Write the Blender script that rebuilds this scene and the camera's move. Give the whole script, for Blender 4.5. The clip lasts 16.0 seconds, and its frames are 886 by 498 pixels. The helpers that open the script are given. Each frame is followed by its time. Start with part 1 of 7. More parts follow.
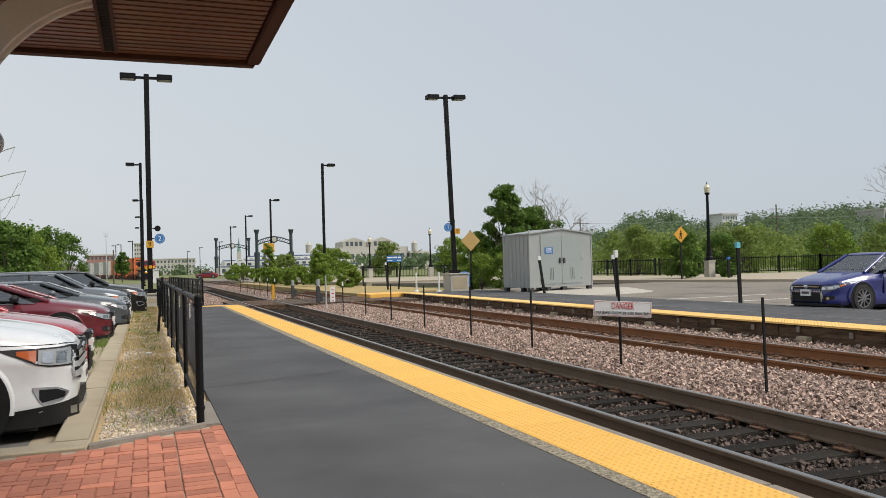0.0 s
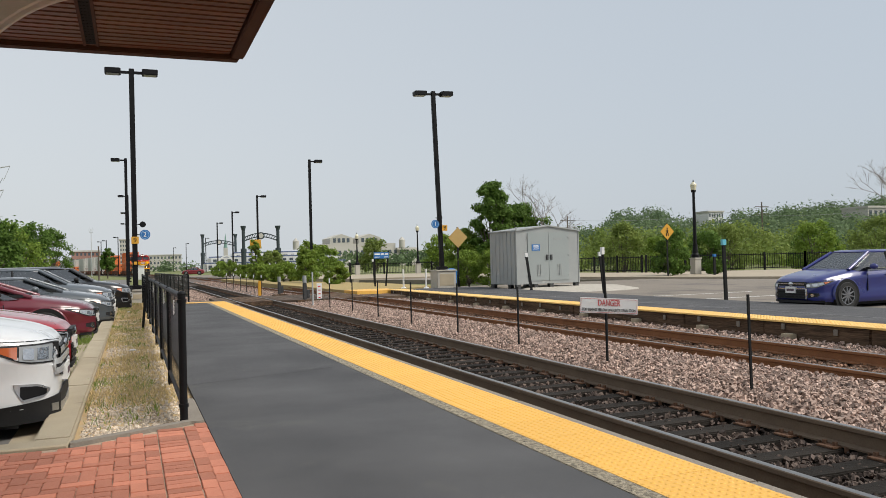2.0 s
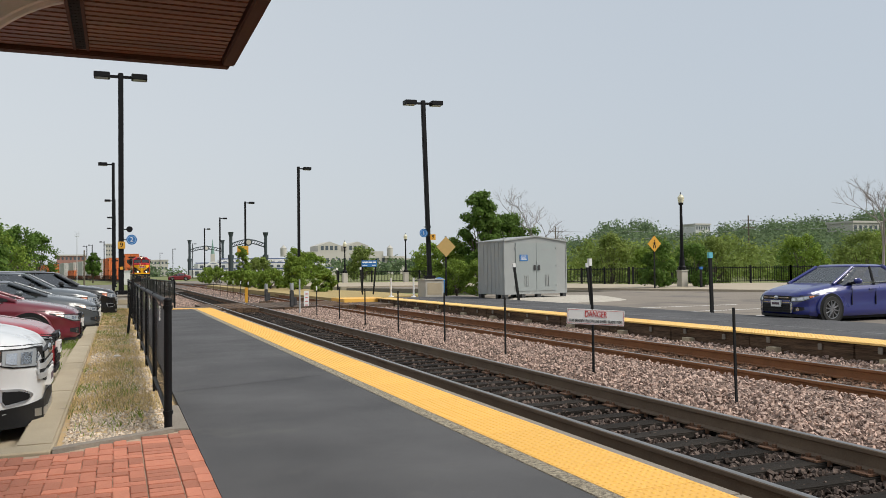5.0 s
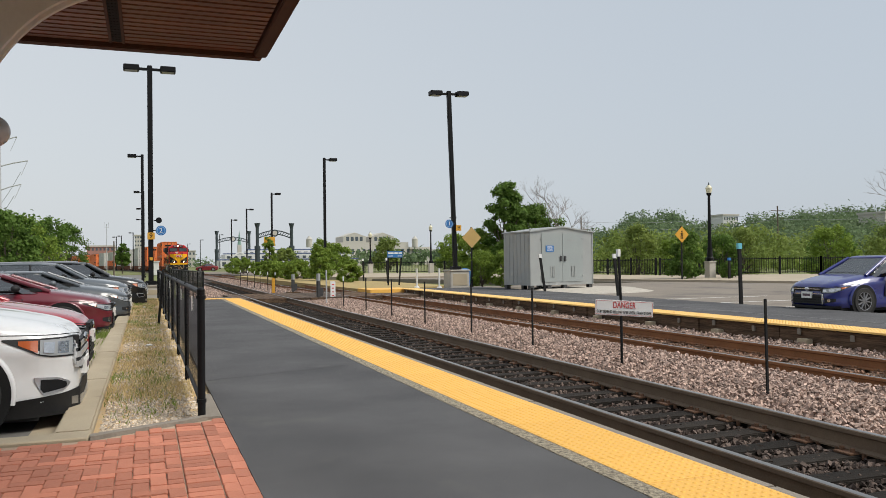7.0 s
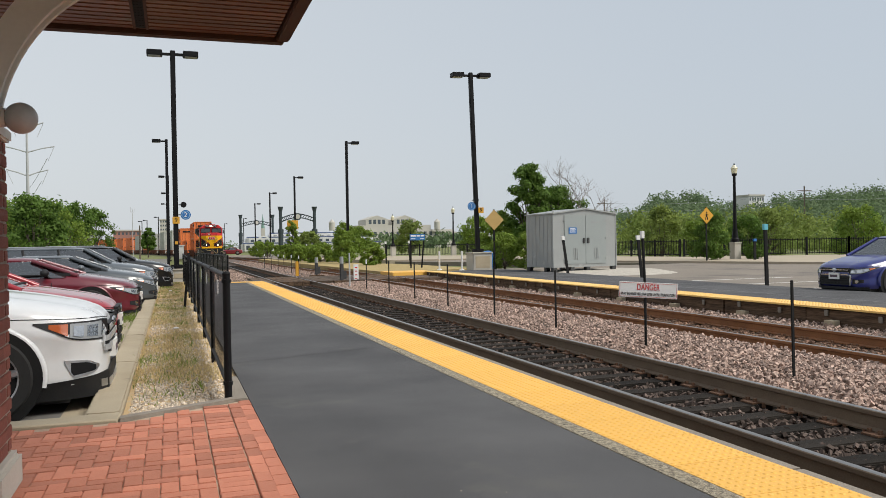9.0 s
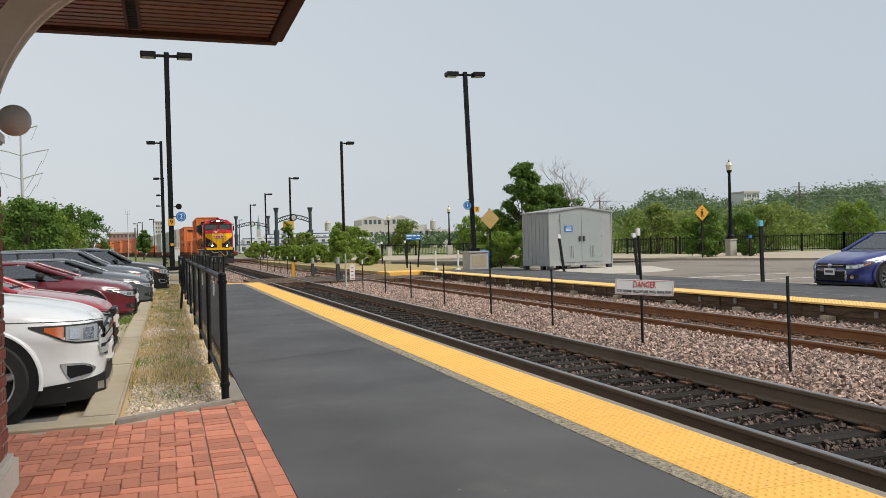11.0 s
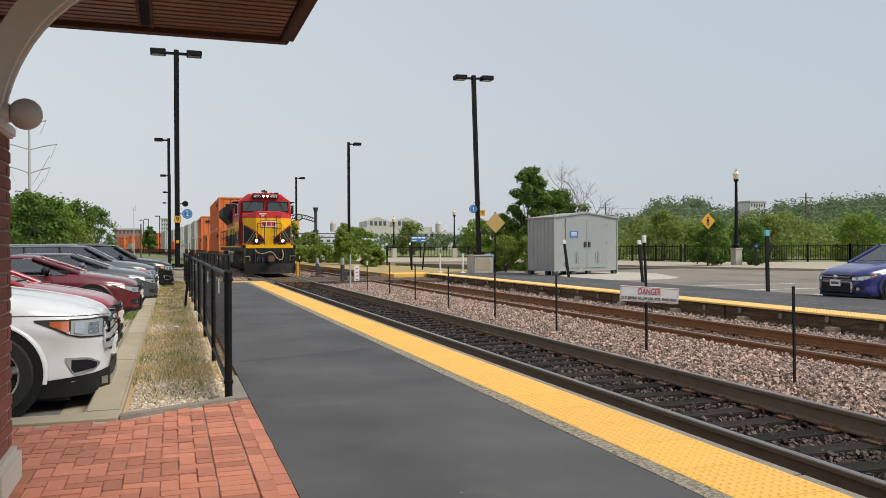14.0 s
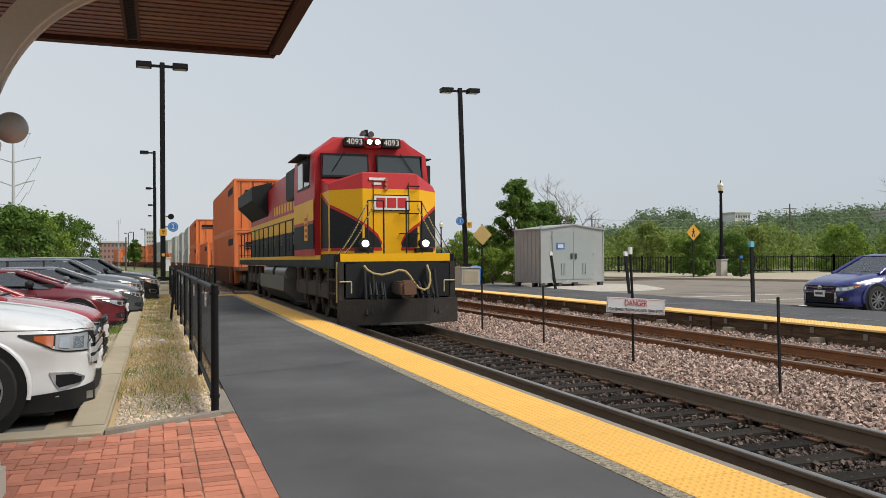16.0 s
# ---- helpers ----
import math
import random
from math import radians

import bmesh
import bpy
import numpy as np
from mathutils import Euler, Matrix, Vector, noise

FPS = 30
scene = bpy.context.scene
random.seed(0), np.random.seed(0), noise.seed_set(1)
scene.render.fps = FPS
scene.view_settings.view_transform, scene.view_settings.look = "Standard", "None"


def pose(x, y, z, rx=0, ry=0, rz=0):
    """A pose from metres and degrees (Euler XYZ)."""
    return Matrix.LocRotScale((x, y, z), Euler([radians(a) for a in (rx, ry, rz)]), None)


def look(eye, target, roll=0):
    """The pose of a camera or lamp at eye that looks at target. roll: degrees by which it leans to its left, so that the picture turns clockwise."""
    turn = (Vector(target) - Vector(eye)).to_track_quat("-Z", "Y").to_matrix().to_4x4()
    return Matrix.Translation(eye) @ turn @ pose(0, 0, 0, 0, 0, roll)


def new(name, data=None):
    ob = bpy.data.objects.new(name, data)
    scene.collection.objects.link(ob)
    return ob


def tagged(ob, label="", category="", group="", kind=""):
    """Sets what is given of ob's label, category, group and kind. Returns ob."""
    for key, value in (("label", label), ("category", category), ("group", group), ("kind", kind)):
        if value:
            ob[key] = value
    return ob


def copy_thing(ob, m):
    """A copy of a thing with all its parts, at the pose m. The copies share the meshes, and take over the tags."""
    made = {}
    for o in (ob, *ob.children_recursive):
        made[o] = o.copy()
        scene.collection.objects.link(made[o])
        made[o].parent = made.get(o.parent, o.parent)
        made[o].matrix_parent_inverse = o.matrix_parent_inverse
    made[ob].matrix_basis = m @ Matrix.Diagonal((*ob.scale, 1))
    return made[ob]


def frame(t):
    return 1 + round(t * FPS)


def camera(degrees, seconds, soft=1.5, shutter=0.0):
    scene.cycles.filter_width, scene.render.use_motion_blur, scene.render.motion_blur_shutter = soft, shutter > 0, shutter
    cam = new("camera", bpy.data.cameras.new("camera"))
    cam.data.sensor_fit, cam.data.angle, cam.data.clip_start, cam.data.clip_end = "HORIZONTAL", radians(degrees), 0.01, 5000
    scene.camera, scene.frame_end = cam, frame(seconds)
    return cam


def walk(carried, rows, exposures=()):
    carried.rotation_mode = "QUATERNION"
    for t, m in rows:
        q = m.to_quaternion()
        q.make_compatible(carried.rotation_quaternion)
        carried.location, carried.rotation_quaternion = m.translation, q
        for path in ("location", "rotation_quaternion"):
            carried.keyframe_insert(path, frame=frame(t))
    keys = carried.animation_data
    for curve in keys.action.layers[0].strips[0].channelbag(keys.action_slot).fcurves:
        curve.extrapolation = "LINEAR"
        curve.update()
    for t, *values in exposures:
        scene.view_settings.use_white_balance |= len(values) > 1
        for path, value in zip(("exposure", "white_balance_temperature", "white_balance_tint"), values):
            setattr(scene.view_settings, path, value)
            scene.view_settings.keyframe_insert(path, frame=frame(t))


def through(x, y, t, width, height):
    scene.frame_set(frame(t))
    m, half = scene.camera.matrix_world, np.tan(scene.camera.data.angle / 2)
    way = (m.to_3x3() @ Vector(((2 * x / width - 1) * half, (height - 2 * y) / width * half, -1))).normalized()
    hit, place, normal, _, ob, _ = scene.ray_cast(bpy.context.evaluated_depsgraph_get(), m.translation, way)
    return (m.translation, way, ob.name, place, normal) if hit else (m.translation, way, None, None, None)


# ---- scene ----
cam = camera(58.0, 16.0, soft=0.85)
PATH = [
    (0, (-0.118, -0.51, 1.317), (0.58, 1.364, 1.356), -1.6),
    (0.5, (-0.106, -0.483, 1.316), (0.586, 1.393, 1.362), -1.4),
    (1, (-0.1, -0.481, 1.315), (0.589, 1.396, 1.361), -1.4),
    (1.5, (-0.104, -0.471, 1.312), (0.599, 1.4, 1.351), -1.5),
    (2, (-0.094, -0.484, 1.315), (0.633, 1.379, 1.345), -1.5),
    (2.5, (-0.098, -0.507, 1.312), (0.649, 1.348, 1.342), -1.3),
    (3, (-0.102, -0.514, 1.314), (0.653, 1.338, 1.35), -1.0),
    (3.5, (-0.094, -0.501, 1.319), (0.668, 1.348, 1.368), -0.9),
    (6, (-0.114, -0.492, 1.321), (0.626, 1.365, 1.374), -0.4),
    (6.5, (-0.13, -0.497, 1.322), (0.586, 1.371, 1.358), -0.5),
    (7, (-0.143, -0.487, 1.317), (0.554, 1.387, 1.347), -0.7),
    (7.5, (-0.148, -0.498, 1.319), (0.534, 1.381, 1.344), -1.0),
    (8, (-0.143, -0.489, 1.323), (0.522, 1.397, 1.333), -1.2),
    (8.5, (-0.147, -0.485, 1.314), (0.505, 1.405, 1.307), -1.2),
    (9, (-0.149, -0.488, 1.321), (0.495, 1.406, 1.308), -1.0),
    (11.5, (-0.145, -0.482, 1.316), (0.509, 1.408, 1.302), -1.6),
    (12, (-0.143, -0.478, 1.317), (0.507, 1.413, 1.306), -1.5),
    (12.5, (-0.147, -0.479, 1.317), (0.502, 1.413, 1.31), -1.4),
    (13, (-0.148, -0.473, 1.313), (0.499, 1.419, 1.309), -1.1),
    (13.5, (-0.155, -0.483, 1.317), (0.49, 1.41, 1.312), -0.7),
    (14, (-0.159, -0.481, 1.314), (0.483, 1.413, 1.307), -0.3),
    (14.5, (-0.163, -0.491, 1.316), (0.482, 1.402, 1.308), -0.2),
    (15, (-0.166, -0.502, 1.319), (0.489, 1.388, 1.319), -0.3),
    (15.5, (-0.165, -0.498, 1.317), (0.502, 1.388, 1.329), -0.5),
    (16, (-0.165, -0.492, 1.317), (0.508, 1.391, 1.34), -0.5),
]
walk(cam, [(t, look(eye, target, roll)) for t, eye, target, roll in PATH], exposures=[(0, 0.22), (16, 0.22)])

# ---------------------------------------------------------------- light
world = bpy.data.worlds.new("hazy_sky")
scene.world = world
world.use_nodes = True
wn, wl = world.node_tree.nodes, world.node_tree.links
wn.clear()
sky = wn.new("ShaderNodeTexSky")
sky.sky_type, sky.sun_disc = "NISHITA", False
sky.sun_elevation, sky.sun_rotation = radians(50), radians(131)
sky.air_density, sky.dust_density, sky.ozone_density = 1.0, 4.0, 1.0
haze = wn.new("ShaderNodeMix")
haze.data_type = "RGBA"
haze.inputs[0].default_value = 0.86
# the haze is a little brighter low and towards the left of the line
wtc, wdot, wmr, wcol = wn.new("ShaderNodeTexCoord"), wn.new("ShaderNodeVectorMath"), wn.new("ShaderNodeMapRange"), wn.new("ShaderNodeMix")
wdot.operation, wcol.data_type = "DOT_PRODUCT", "RGBA"
wdot.inputs[1].default_value = (-0.72, 0.25, -0.65)
wmr.inputs["From Min"].default_value, wmr.inputs["From Max"].default_value = -0.75, 0.65
wmr.interpolation_type = "SMOOTHSTEP"
wcol.inputs[6].default_value, wcol.inputs[7].default_value = (4.3, 4.8, 5.35, 1), (5.75, 6.02, 6.2, 1)
wl.new(wtc.outputs["Generated"], wdot.inputs[0]), wl.new(wdot.outputs["Value"], wmr.inputs["Value"])
wl.new(wmr.outputs[0], wcol.inputs[0]), wl.new(wcol.outputs[2], haze.inputs[7])
wl.new(sky.outputs[0], haze.inputs[6])
wbg = wn.new("ShaderNodeBackground")
wbg.inputs[1].default_value = 0.109
wl.new(haze.outputs[2], wbg.inputs[0])
wout = wn.new("ShaderNodeOutputWorld")
wl.new(wbg.outputs[0], wout.inputs[0])

sun_data = bpy.data.lights.new("sun", "SUN")
sun_data.energy, sun_data.angle, sun_data.color = 2.9, radians(28), (1, 0.95, 0.87)
sun_ob = new("sun", sun_data)
sun_ob.matrix_world = look((0, 0, 0), (-0.75, 0.66, -1.19))


# ---------------------------------------------------------------- materials
MATS = {}


def mat(name, c1, c2=None, rough=0.7, metal=0.0, scale=6.0, fine=60.0, bump=0.0, spread=0.5, coat=0.0, island=0.0, obj=0.0, emit=None, spec=0.5, dirt=None, stretch=None):
    """A worn surface: two tones mixed by a broad and a fine noise; island and obj vary the value piece by piece."""
    if name in MATS:
        return MATS[name]
    m = bpy.data.materials.new(name)
    m.use_nodes = True
    n, l = m.node_tree.nodes, m.node_tree.links
    b = n["Principled BSDF"]
    b.inputs["Roughness"].default_value, b.inputs["Metallic"].default_value = rough, metal
    b.inputs["Coat Weight"].default_value = coat
    b.inputs["Coat Roughness"].default_value = 0.05
    b.inputs["Specular IOR Level"].default_value = spec
    c2 = c2 or tuple(v * 0.8 for v in c1)
    tc = n.new("ShaderNodeTexCoord")
    big, small = n.new("ShaderNodeTexNoise"), n.new("ShaderNodeTexNoise")
    big.inputs["Scale"].default_value, small.inputs["Scale"].default_value = scale, fine
    big.inputs["Detail"].default_value, small.inputs["Detail"].default_value = 5, 3
    where = tc.outputs["Object"]
    if stretch:
        mp = n.new("ShaderNodeMapping")
        mp.inputs["Scale"].default_value = stretch
        l.new(where, mp.inputs["Vector"])
        where = mp.outputs[0]
    l.new(where, big.inputs["Vector"]), l.new(where, small.inputs["Vector"])
    add = n.new("ShaderNodeMath")
    add.operation = "MULTIPLY_ADD"
    add.inputs[1].default_value = 0.45
    l.new(small.outputs["Fac"], add.inputs[0])
    half = n.new("ShaderNodeMath")
    half.operation = "MULTIPLY"
    half.inputs[1].default_value = 0.55
    l.new(big.outputs["Fac"], half.inputs[0])
    l.new(half.outputs[0], add.inputs[2])
    ramp = n.new("ShaderNodeMapRange")
    ramp.inputs["From Min"].default_value, ramp.inputs["From Max"].default_value = 0.5 - spread * 0.4, 0.5 + spread * 0.4
    l.new(add.outputs[0], ramp.inputs["Value"])
    mix = n.new("ShaderNodeMix")
    mix.data_type = "RGBA"
    mix.inputs[6].default_value, mix.inputs[7].default_value = (*c1, 1), (*c2, 1)
    l.new(ramp.outputs[0], mix.inputs[0])
    col = mix.outputs[2]
    if dirt:
        dn = n.new("ShaderNodeTexNoise")
        dn.inputs["Scale"].default_value, dn.inputs["Detail"].default_value = dirt[1], 8
        dn.inputs["Roughness"].default_value = 0.7
        l.new(tc.outputs["Object"], dn.inputs["Vector"])
        dr = n.new("ShaderNodeMapRange")
        dr.inputs["From Min"].default_value, dr.inputs["From Max"].default_value = dirt[2], dirt[2] + 0.12
        l.new(dn.outputs["Fac"], dr.inputs["Value"])
        dm = n.new("ShaderNodeMix")
        dm.data_type = "RGBA"
        dm.inputs[7].default_value = (*dirt[0], 1)
        l.new(dr.outputs[0], dm.inputs[0]), l.new(col, dm.inputs[6])
        col = dm.outputs[2]
    for amount, node, out in ((island, "ShaderNodeNewGeometry", "Random Per Island"), (obj, "ShaderNodeObjectInfo", "Random")):
        if amount:
            src = n.new(node)
            mr = n.new("ShaderNodeMapRange")
            mr.inputs["To Min"].default_value, mr.inputs["To Max"].default_value = 1 - amount, 1 + amount
            l.new(src.outputs[out], mr.inputs["Value"])
            hsv = n.new("ShaderNodeHueSaturation")
            l.new(mr.outputs[0], hsv.inputs["Value"]), l.new(col, hsv.inputs["Color"])
            col = hsv.outputs[0]
    l.new(col, b.inputs["Base Color"])
    rr = n.new("ShaderNodeMapRange")
    rr.inputs["To Min"].default_value, rr.inputs["To Max"].default_value = max(0.02, rough - 0.08), min(1, rough + 0.08)
    l.new(big.outputs["Fac"], rr.inputs["Value"])
    l.new(rr.outputs[0], b.inputs["Roughness"])
    if bump:
        bp = n.new("ShaderNodeBump")
        bp.inputs["Strength"].default_value, bp.inputs["Distance"].default_value = min(1, bump), 0.02
        l.new(small.outputs["Fac"], bp.inputs["Height"])
        l.new(bp.outputs[0], b.inputs["Normal"])
    if emit:
        b.inputs["Emission Color"].default_value, b.inputs["Emission Strength"].default_value = (*emit[:3], 1), emit[3]
    MATS[name] = m
    return m


def leaf_mat(name, c1, c2, scale=0.6, through=0.45):
    """Foliage: a matt leaf that lets some light through."""
    m = mat(name, c1, c2, rough=0.65, scale=scale, fine=4, spread=0.6, island=0.3, spec=0.2)
    n, l = m.node_tree.nodes, m.node_tree.links
    b = n["Principled BSDF"]
    src = b.inputs["Base Color"].links[0].from_socket
    tr, mx = n.new("ShaderNodeBsdfTranslucent"), n.new("ShaderNodeMixShader")
    mx.inputs[0].default_value = through
    l.new(src, tr.inputs["Color"]), l.new(b.outputs[0], mx.inputs[1]), l.new(tr.outputs[0], mx.inputs[2])
    l.new(mx.outputs[0], n["Material Output"].inputs["Surface"])
    return m


def glass_mat(name, tint, rough=0.03):
    m = mat(name, tint, tint, rough=rough, scale=2, fine=10, spec=0.7, coat=0.6)
    return m


ASPHALT = mat("fresh_asphalt", (0.066, 0.066, 0.069), (0.118, 0.117, 0.12), 0.92, scale=0.7, fine=240, bump=0.25, spread=0.32, spec=0.15, dirt=((0.115, 0.113, 0.108), 0.9, 0.57))
OLD_ASPHALT = mat("old_asphalt", (0.12, 0.115, 0.108), (0.2, 0.19, 0.175), 0.9, scale=0.5, fine=80, bump=0.3, spread=0.8, dirt=((0.08, 0.078, 0.075), 0.35, 0.6))
ROADWAY = mat("pale_roadway", (0.16, 0.135, 0.11), (0.25, 0.215, 0.175), 0.9, scale=0.5, fine=30, spread=0.6, bump=0.3, dirt=((0.115, 0.1, 0.088), 0.22, 0.53))
CONCRETE = mat("weathered_concrete", (0.46, 0.385, 0.27), (0.34, 0.285, 0.2), 0.9, scale=2.2, fine=90, bump=0.3, spread=0.7, dirt=((0.2, 0.17, 0.13), 2.3, 0.62))
AGGREGATE = mat("exposed_aggregate", (0.5, 0.43, 0.31), (0.1, 0.082, 0.06), 0.9, scale=30, fine=110, bump=0.9, spread=0.3)
SIDEWALK = mat("pale_sidewalk", (0.42, 0.355, 0.265), (0.32, 0.27, 0.2), 0.9, scale=0.6, fine=30, spread=0.6)
YELLOW = mat("tactile_yellow", (0.82, 0.46, 0.09), (0.74, 0.40, 0.075), 0.6, scale=1.5, fine=50, bump=0.1, spread=0.7, obj=0.04, dirt=((0.42, 0.25, 0.08), 3.0, 0.68))
# lighter, paler version of the tactile yellow for the far platform edge
YELLOW_FAR = mat("far_edge_yellow", (0.88, 0.58, 0.2), (0.8, 0.49, 0.14), 0.6, scale=1.5, fine=50, bump=0.1, spread=0.7, dirt=((0.5, 0.33, 0.13), 2.0, 0.66))
BRICK = mat("clay_paver", (0.53, 0.2, 0.12), (0.4, 0.15, 0.095), 0.85, scale=5, fine=70, bump=0.4, spread=0.8, obj=0.24, dirt=((0.5, 0.33, 0.24), 1.7, 0.58))
COLUMN_BRICK = mat("column_brick", (0.24, 0.075, 0.05), (0.17, 0.05, 0.034), 0.85, scale=6, fine=80, bump=0.4, spread=0.8, obj=0.14)
SAND = mat("joint_sand", (0.52, 0.4, 0.3), (0.33, 0.24, 0.17), 0.95, scale=4, fine=120, bump=0.4)
MORTAR = mat("mortar", (0.3, 0.25, 0.2), None, 0.95, scale=8, fine=90, bump=0.3)
SOIL = mat("gravelly_soil", (0.6, 0.44, 0.24), (0.44, 0.3, 0.15), 0.95, scale=2.4, fine=55, bump=0.8, spread=0.6, dirt=((0.42, 0.38, 0.31), 5, 0.56))
BALLAST_BED = mat("ballast_bed", (0.17, 0.13, 0.11), (0.09, 0.068, 0.056), 0.95, scale=5, fine=40, bump=1.0, spread=0.6)
STONE_PINK = mat("ballast_stone", (0.52, 0.385, 0.315), (0.22, 0.145, 0.115), 0.85, scale=9, fine=60, spread=0.6, island=0.55, bump=0.3)
STONE_DARK = mat("oily_ballast_stone", (0.165, 0.12, 0.098), (0.042, 0.034, 0.03), 0.85, scale=1.2, fine=40, spread=0.7, island=0.6, bump=0.3, spec=0.25)
TIE = mat("creosoted_tie", (0.011, 0.01, 0.009), (0.036, 0.03, 0.025), 0.9, scale=3, fine=45, bump=0.8, spread=0.7, obj=0.35, spec=0.15, stretch=(0.2, 1.4, 1))
TIE_OLD = mat("weathered_tie", (0.13, 0.085, 0.055), (0.05, 0.036, 0.027), 0.9, scale=3, fine=45, bump=0.6, spread=0.7, obj=0.3, stretch=(0.2, 1.4, 1))
RAIL_RUST = mat("rusty_rail_side", (0.2, 0.14, 0.09), (0.12, 0.085, 0.058), 0.8, metal=0.0, scale=3, fine=60, spread=0.7, bump=0.2)
RAIL_ORANGE = mat("orange_rust_rail", (0.34, 0.14, 0.05), (0.15, 0.068, 0.033), 0.85, scale=3, fine=50, spread=0.8, bump=0.2)
RAIL_TOP = mat("polished_rail_head", (0.36, 0.34, 0.32), (0.26, 0.24, 0.22), 0.32, metal=0.9, scale=2, fine=40, spread=0.6)
PLATE_RUST = mat("rusty_steel", (0.19, 0.095, 0.05), (0.08, 0.046, 0.03), 0.85, scale=12, fine=60, spread=0.8, bump=0.3)
TIMBER_DARK = mat("creosoted_timber_wall", (0.03, 0.02, 0.014), (0.18, 0.115, 0.072), 0.9, scale=6, fine=30, bump=0.7, spread=0.4, spec=0.2, stretch=(1, 0.16, 2.2), dirt=((0.26, 0.2, 0.15), 6, 0.66))
TIMBER_GREY = mat("grey_timber", (0.3, 0.265, 0.22), (0.18, 0.155, 0.125), 0.9, scale=4, fine=50, bump=0.5, spread=0.8)
BLACK = mat("black_paint", (0.006, 0.006, 0.007), (0.011, 0.011, 0.012), 0.5, scale=4, fine=60, spread=0.6, spec=0.16)
BLACK_MATT = mat("matt_black", (0.011, 0.011, 0.012), (0.02, 0.02, 0.019), 0.8, scale=4, fine=60, spread=0.6, spec=0.2)
LAMP_GREY = mat("lamp_lens", (0.35, 0.36, 0.36), (0.28, 0.29, 0.3), 0.3)
STEEL = mat("galvanised_steel", (0.42, 0.43, 0.42), (0.29, 0.305, 0.3), 0.55, metal=0.4, scale=1.3, fine=25, spread=0.9, dirt=((0.5, 0.5, 0.48), 1.1, 0.62))
STEEL_DOOR = mat("grey_steel_door", (0.36, 0.39, 0.38), (0.31, 0.335, 0.33), 0.45, metal=0.35, scale=1.3, fine=20, spread=0.8)
STEEL_DARK = mat("dark_steel", (0.1, 0.1, 0.1), (0.06, 0.06, 0.06), 0.55, metal=0.6, scale=5, fine=50)
WOOD = mat("varnished_slats", (0.21, 0.07, 0.022), (0.09, 0.028, 0.01), 0.45, stretch=(0.3, 2, 1), scale=1.2, fine=22, spread=0.9, island=0.16, bump=0.1)
WOOD_DARK = mat("brown_fascia", (0.085, 0.036, 0.02), (0.055, 0.023, 0.013), 0.7, scale=2, fine=30, spread=0.8, spec=0.25)
CREAM = mat("cream_paint", (0.66, 0.645, 0.6), (0.56, 0.545, 0.505), 0.55, scale=3, fine=40, spread=0.7)
GLOBE = mat("grey_globe", (0.52, 0.515, 0.49), (0.42, 0.415, 0.395), 0.4, scale=9, fine=60, spread=0.8)
STONE = mat("limestone", (0.5, 0.47, 0.41), (0.4, 0.37, 0.32), 0.85, scale=3, fine=60, bump=0.3, spread=0.7)
WHITE = mat("white_sign_paint", (0.78, 0.78, 0.76), (0.68, 0.67, 0.65), 0.5, scale=4, fine=40, spread=0.7)
RED_SIGN = mat("red_sign_paint", (0.55, 0.02, 0.025), (0.45, 0.02, 0.022), 0.5)
BLUE_SIGN = mat("blue_sign_paint", (0.03, 0.16, 0.42), (0.025, 0.13, 0.36), 0.45)
AMBER_SIGN = mat("amber_sign_paint", (0.66, 0.34, 0.03), (0.56, 0.28, 0.025), 0.5)
DULL_AMBER = mat("back_of_sign", (0.5, 0.33, 0.11), (0.42, 0.28, 0.1), 0.6)
CYAN = mat("cyan_reflector", (0.15, 0.5, 0.6), None, 0.4)
LEAF_A = leaf_mat("bright_leaf", (0.25, 0.34, 0.055), (0.15, 0.23, 0.04))
LEAF_B = leaf_mat("deep_leaf", (0.135, 0.22, 0.042), (0.085, 0.155, 0.03))
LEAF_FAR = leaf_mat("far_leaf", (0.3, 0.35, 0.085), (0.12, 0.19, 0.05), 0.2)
# distance haze is mixed into this leaf colour: paler, greyer green
LEAF_HAZE_TINT = leaf_mat("haze_tinted_leaf", (0.2, 0.265, 0.125), (0.075, 0.125, 0.07), 0.12)
BARK = mat("bark", (0.16, 0.13, 0.1), (0.09, 0.072, 0.055), 0.9, scale=3, fine=30, bump=0.6)
GRASS_DRY = leaf_mat("dry_grass", (0.7, 0.56, 0.3), (0.52, 0.41, 0.2), 1.2)
GRASS_GREEN = leaf_mat("green_grass", (0.27, 0.34, 0.08), (0.18, 0.25, 0.055), 1.2)
LAWN = mat("mown_lawn", (0.2, 0.2, 0.07), (0.1, 0.13, 0.04), 0.95, scale=0.8, fine=30, spread=0.8, bump=0.5)
RUBBER = mat("tyre_rubber", (0.016, 0.016, 0.016), (0.026, 0.025, 0.024), 0.85, scale=8, fine=60)
ALLOY = mat("alloy_rim", (0.55, 0.55, 0.56), (0.45, 0.45, 0.46), 0.3, metal=0.85, scale=6)
CHROME = mat("chrome", (0.62, 0.63, 0.64), (0.5, 0.51, 0.52), 0.15, metal=0.95, scale=5)
TRIM = mat("black_trim", (0.012, 0.012, 0.013), (0.02, 0.02, 0.021), 0.6, scale=6, spec=0.3)
GLASS_DARK = glass_mat("tinted_glass", (0.025, 0.035, 0.035))
SEAT = mat("seat_cloth", (0.05, 0.05, 0.052), (0.08, 0.08, 0.082), 0.9, scale=5)


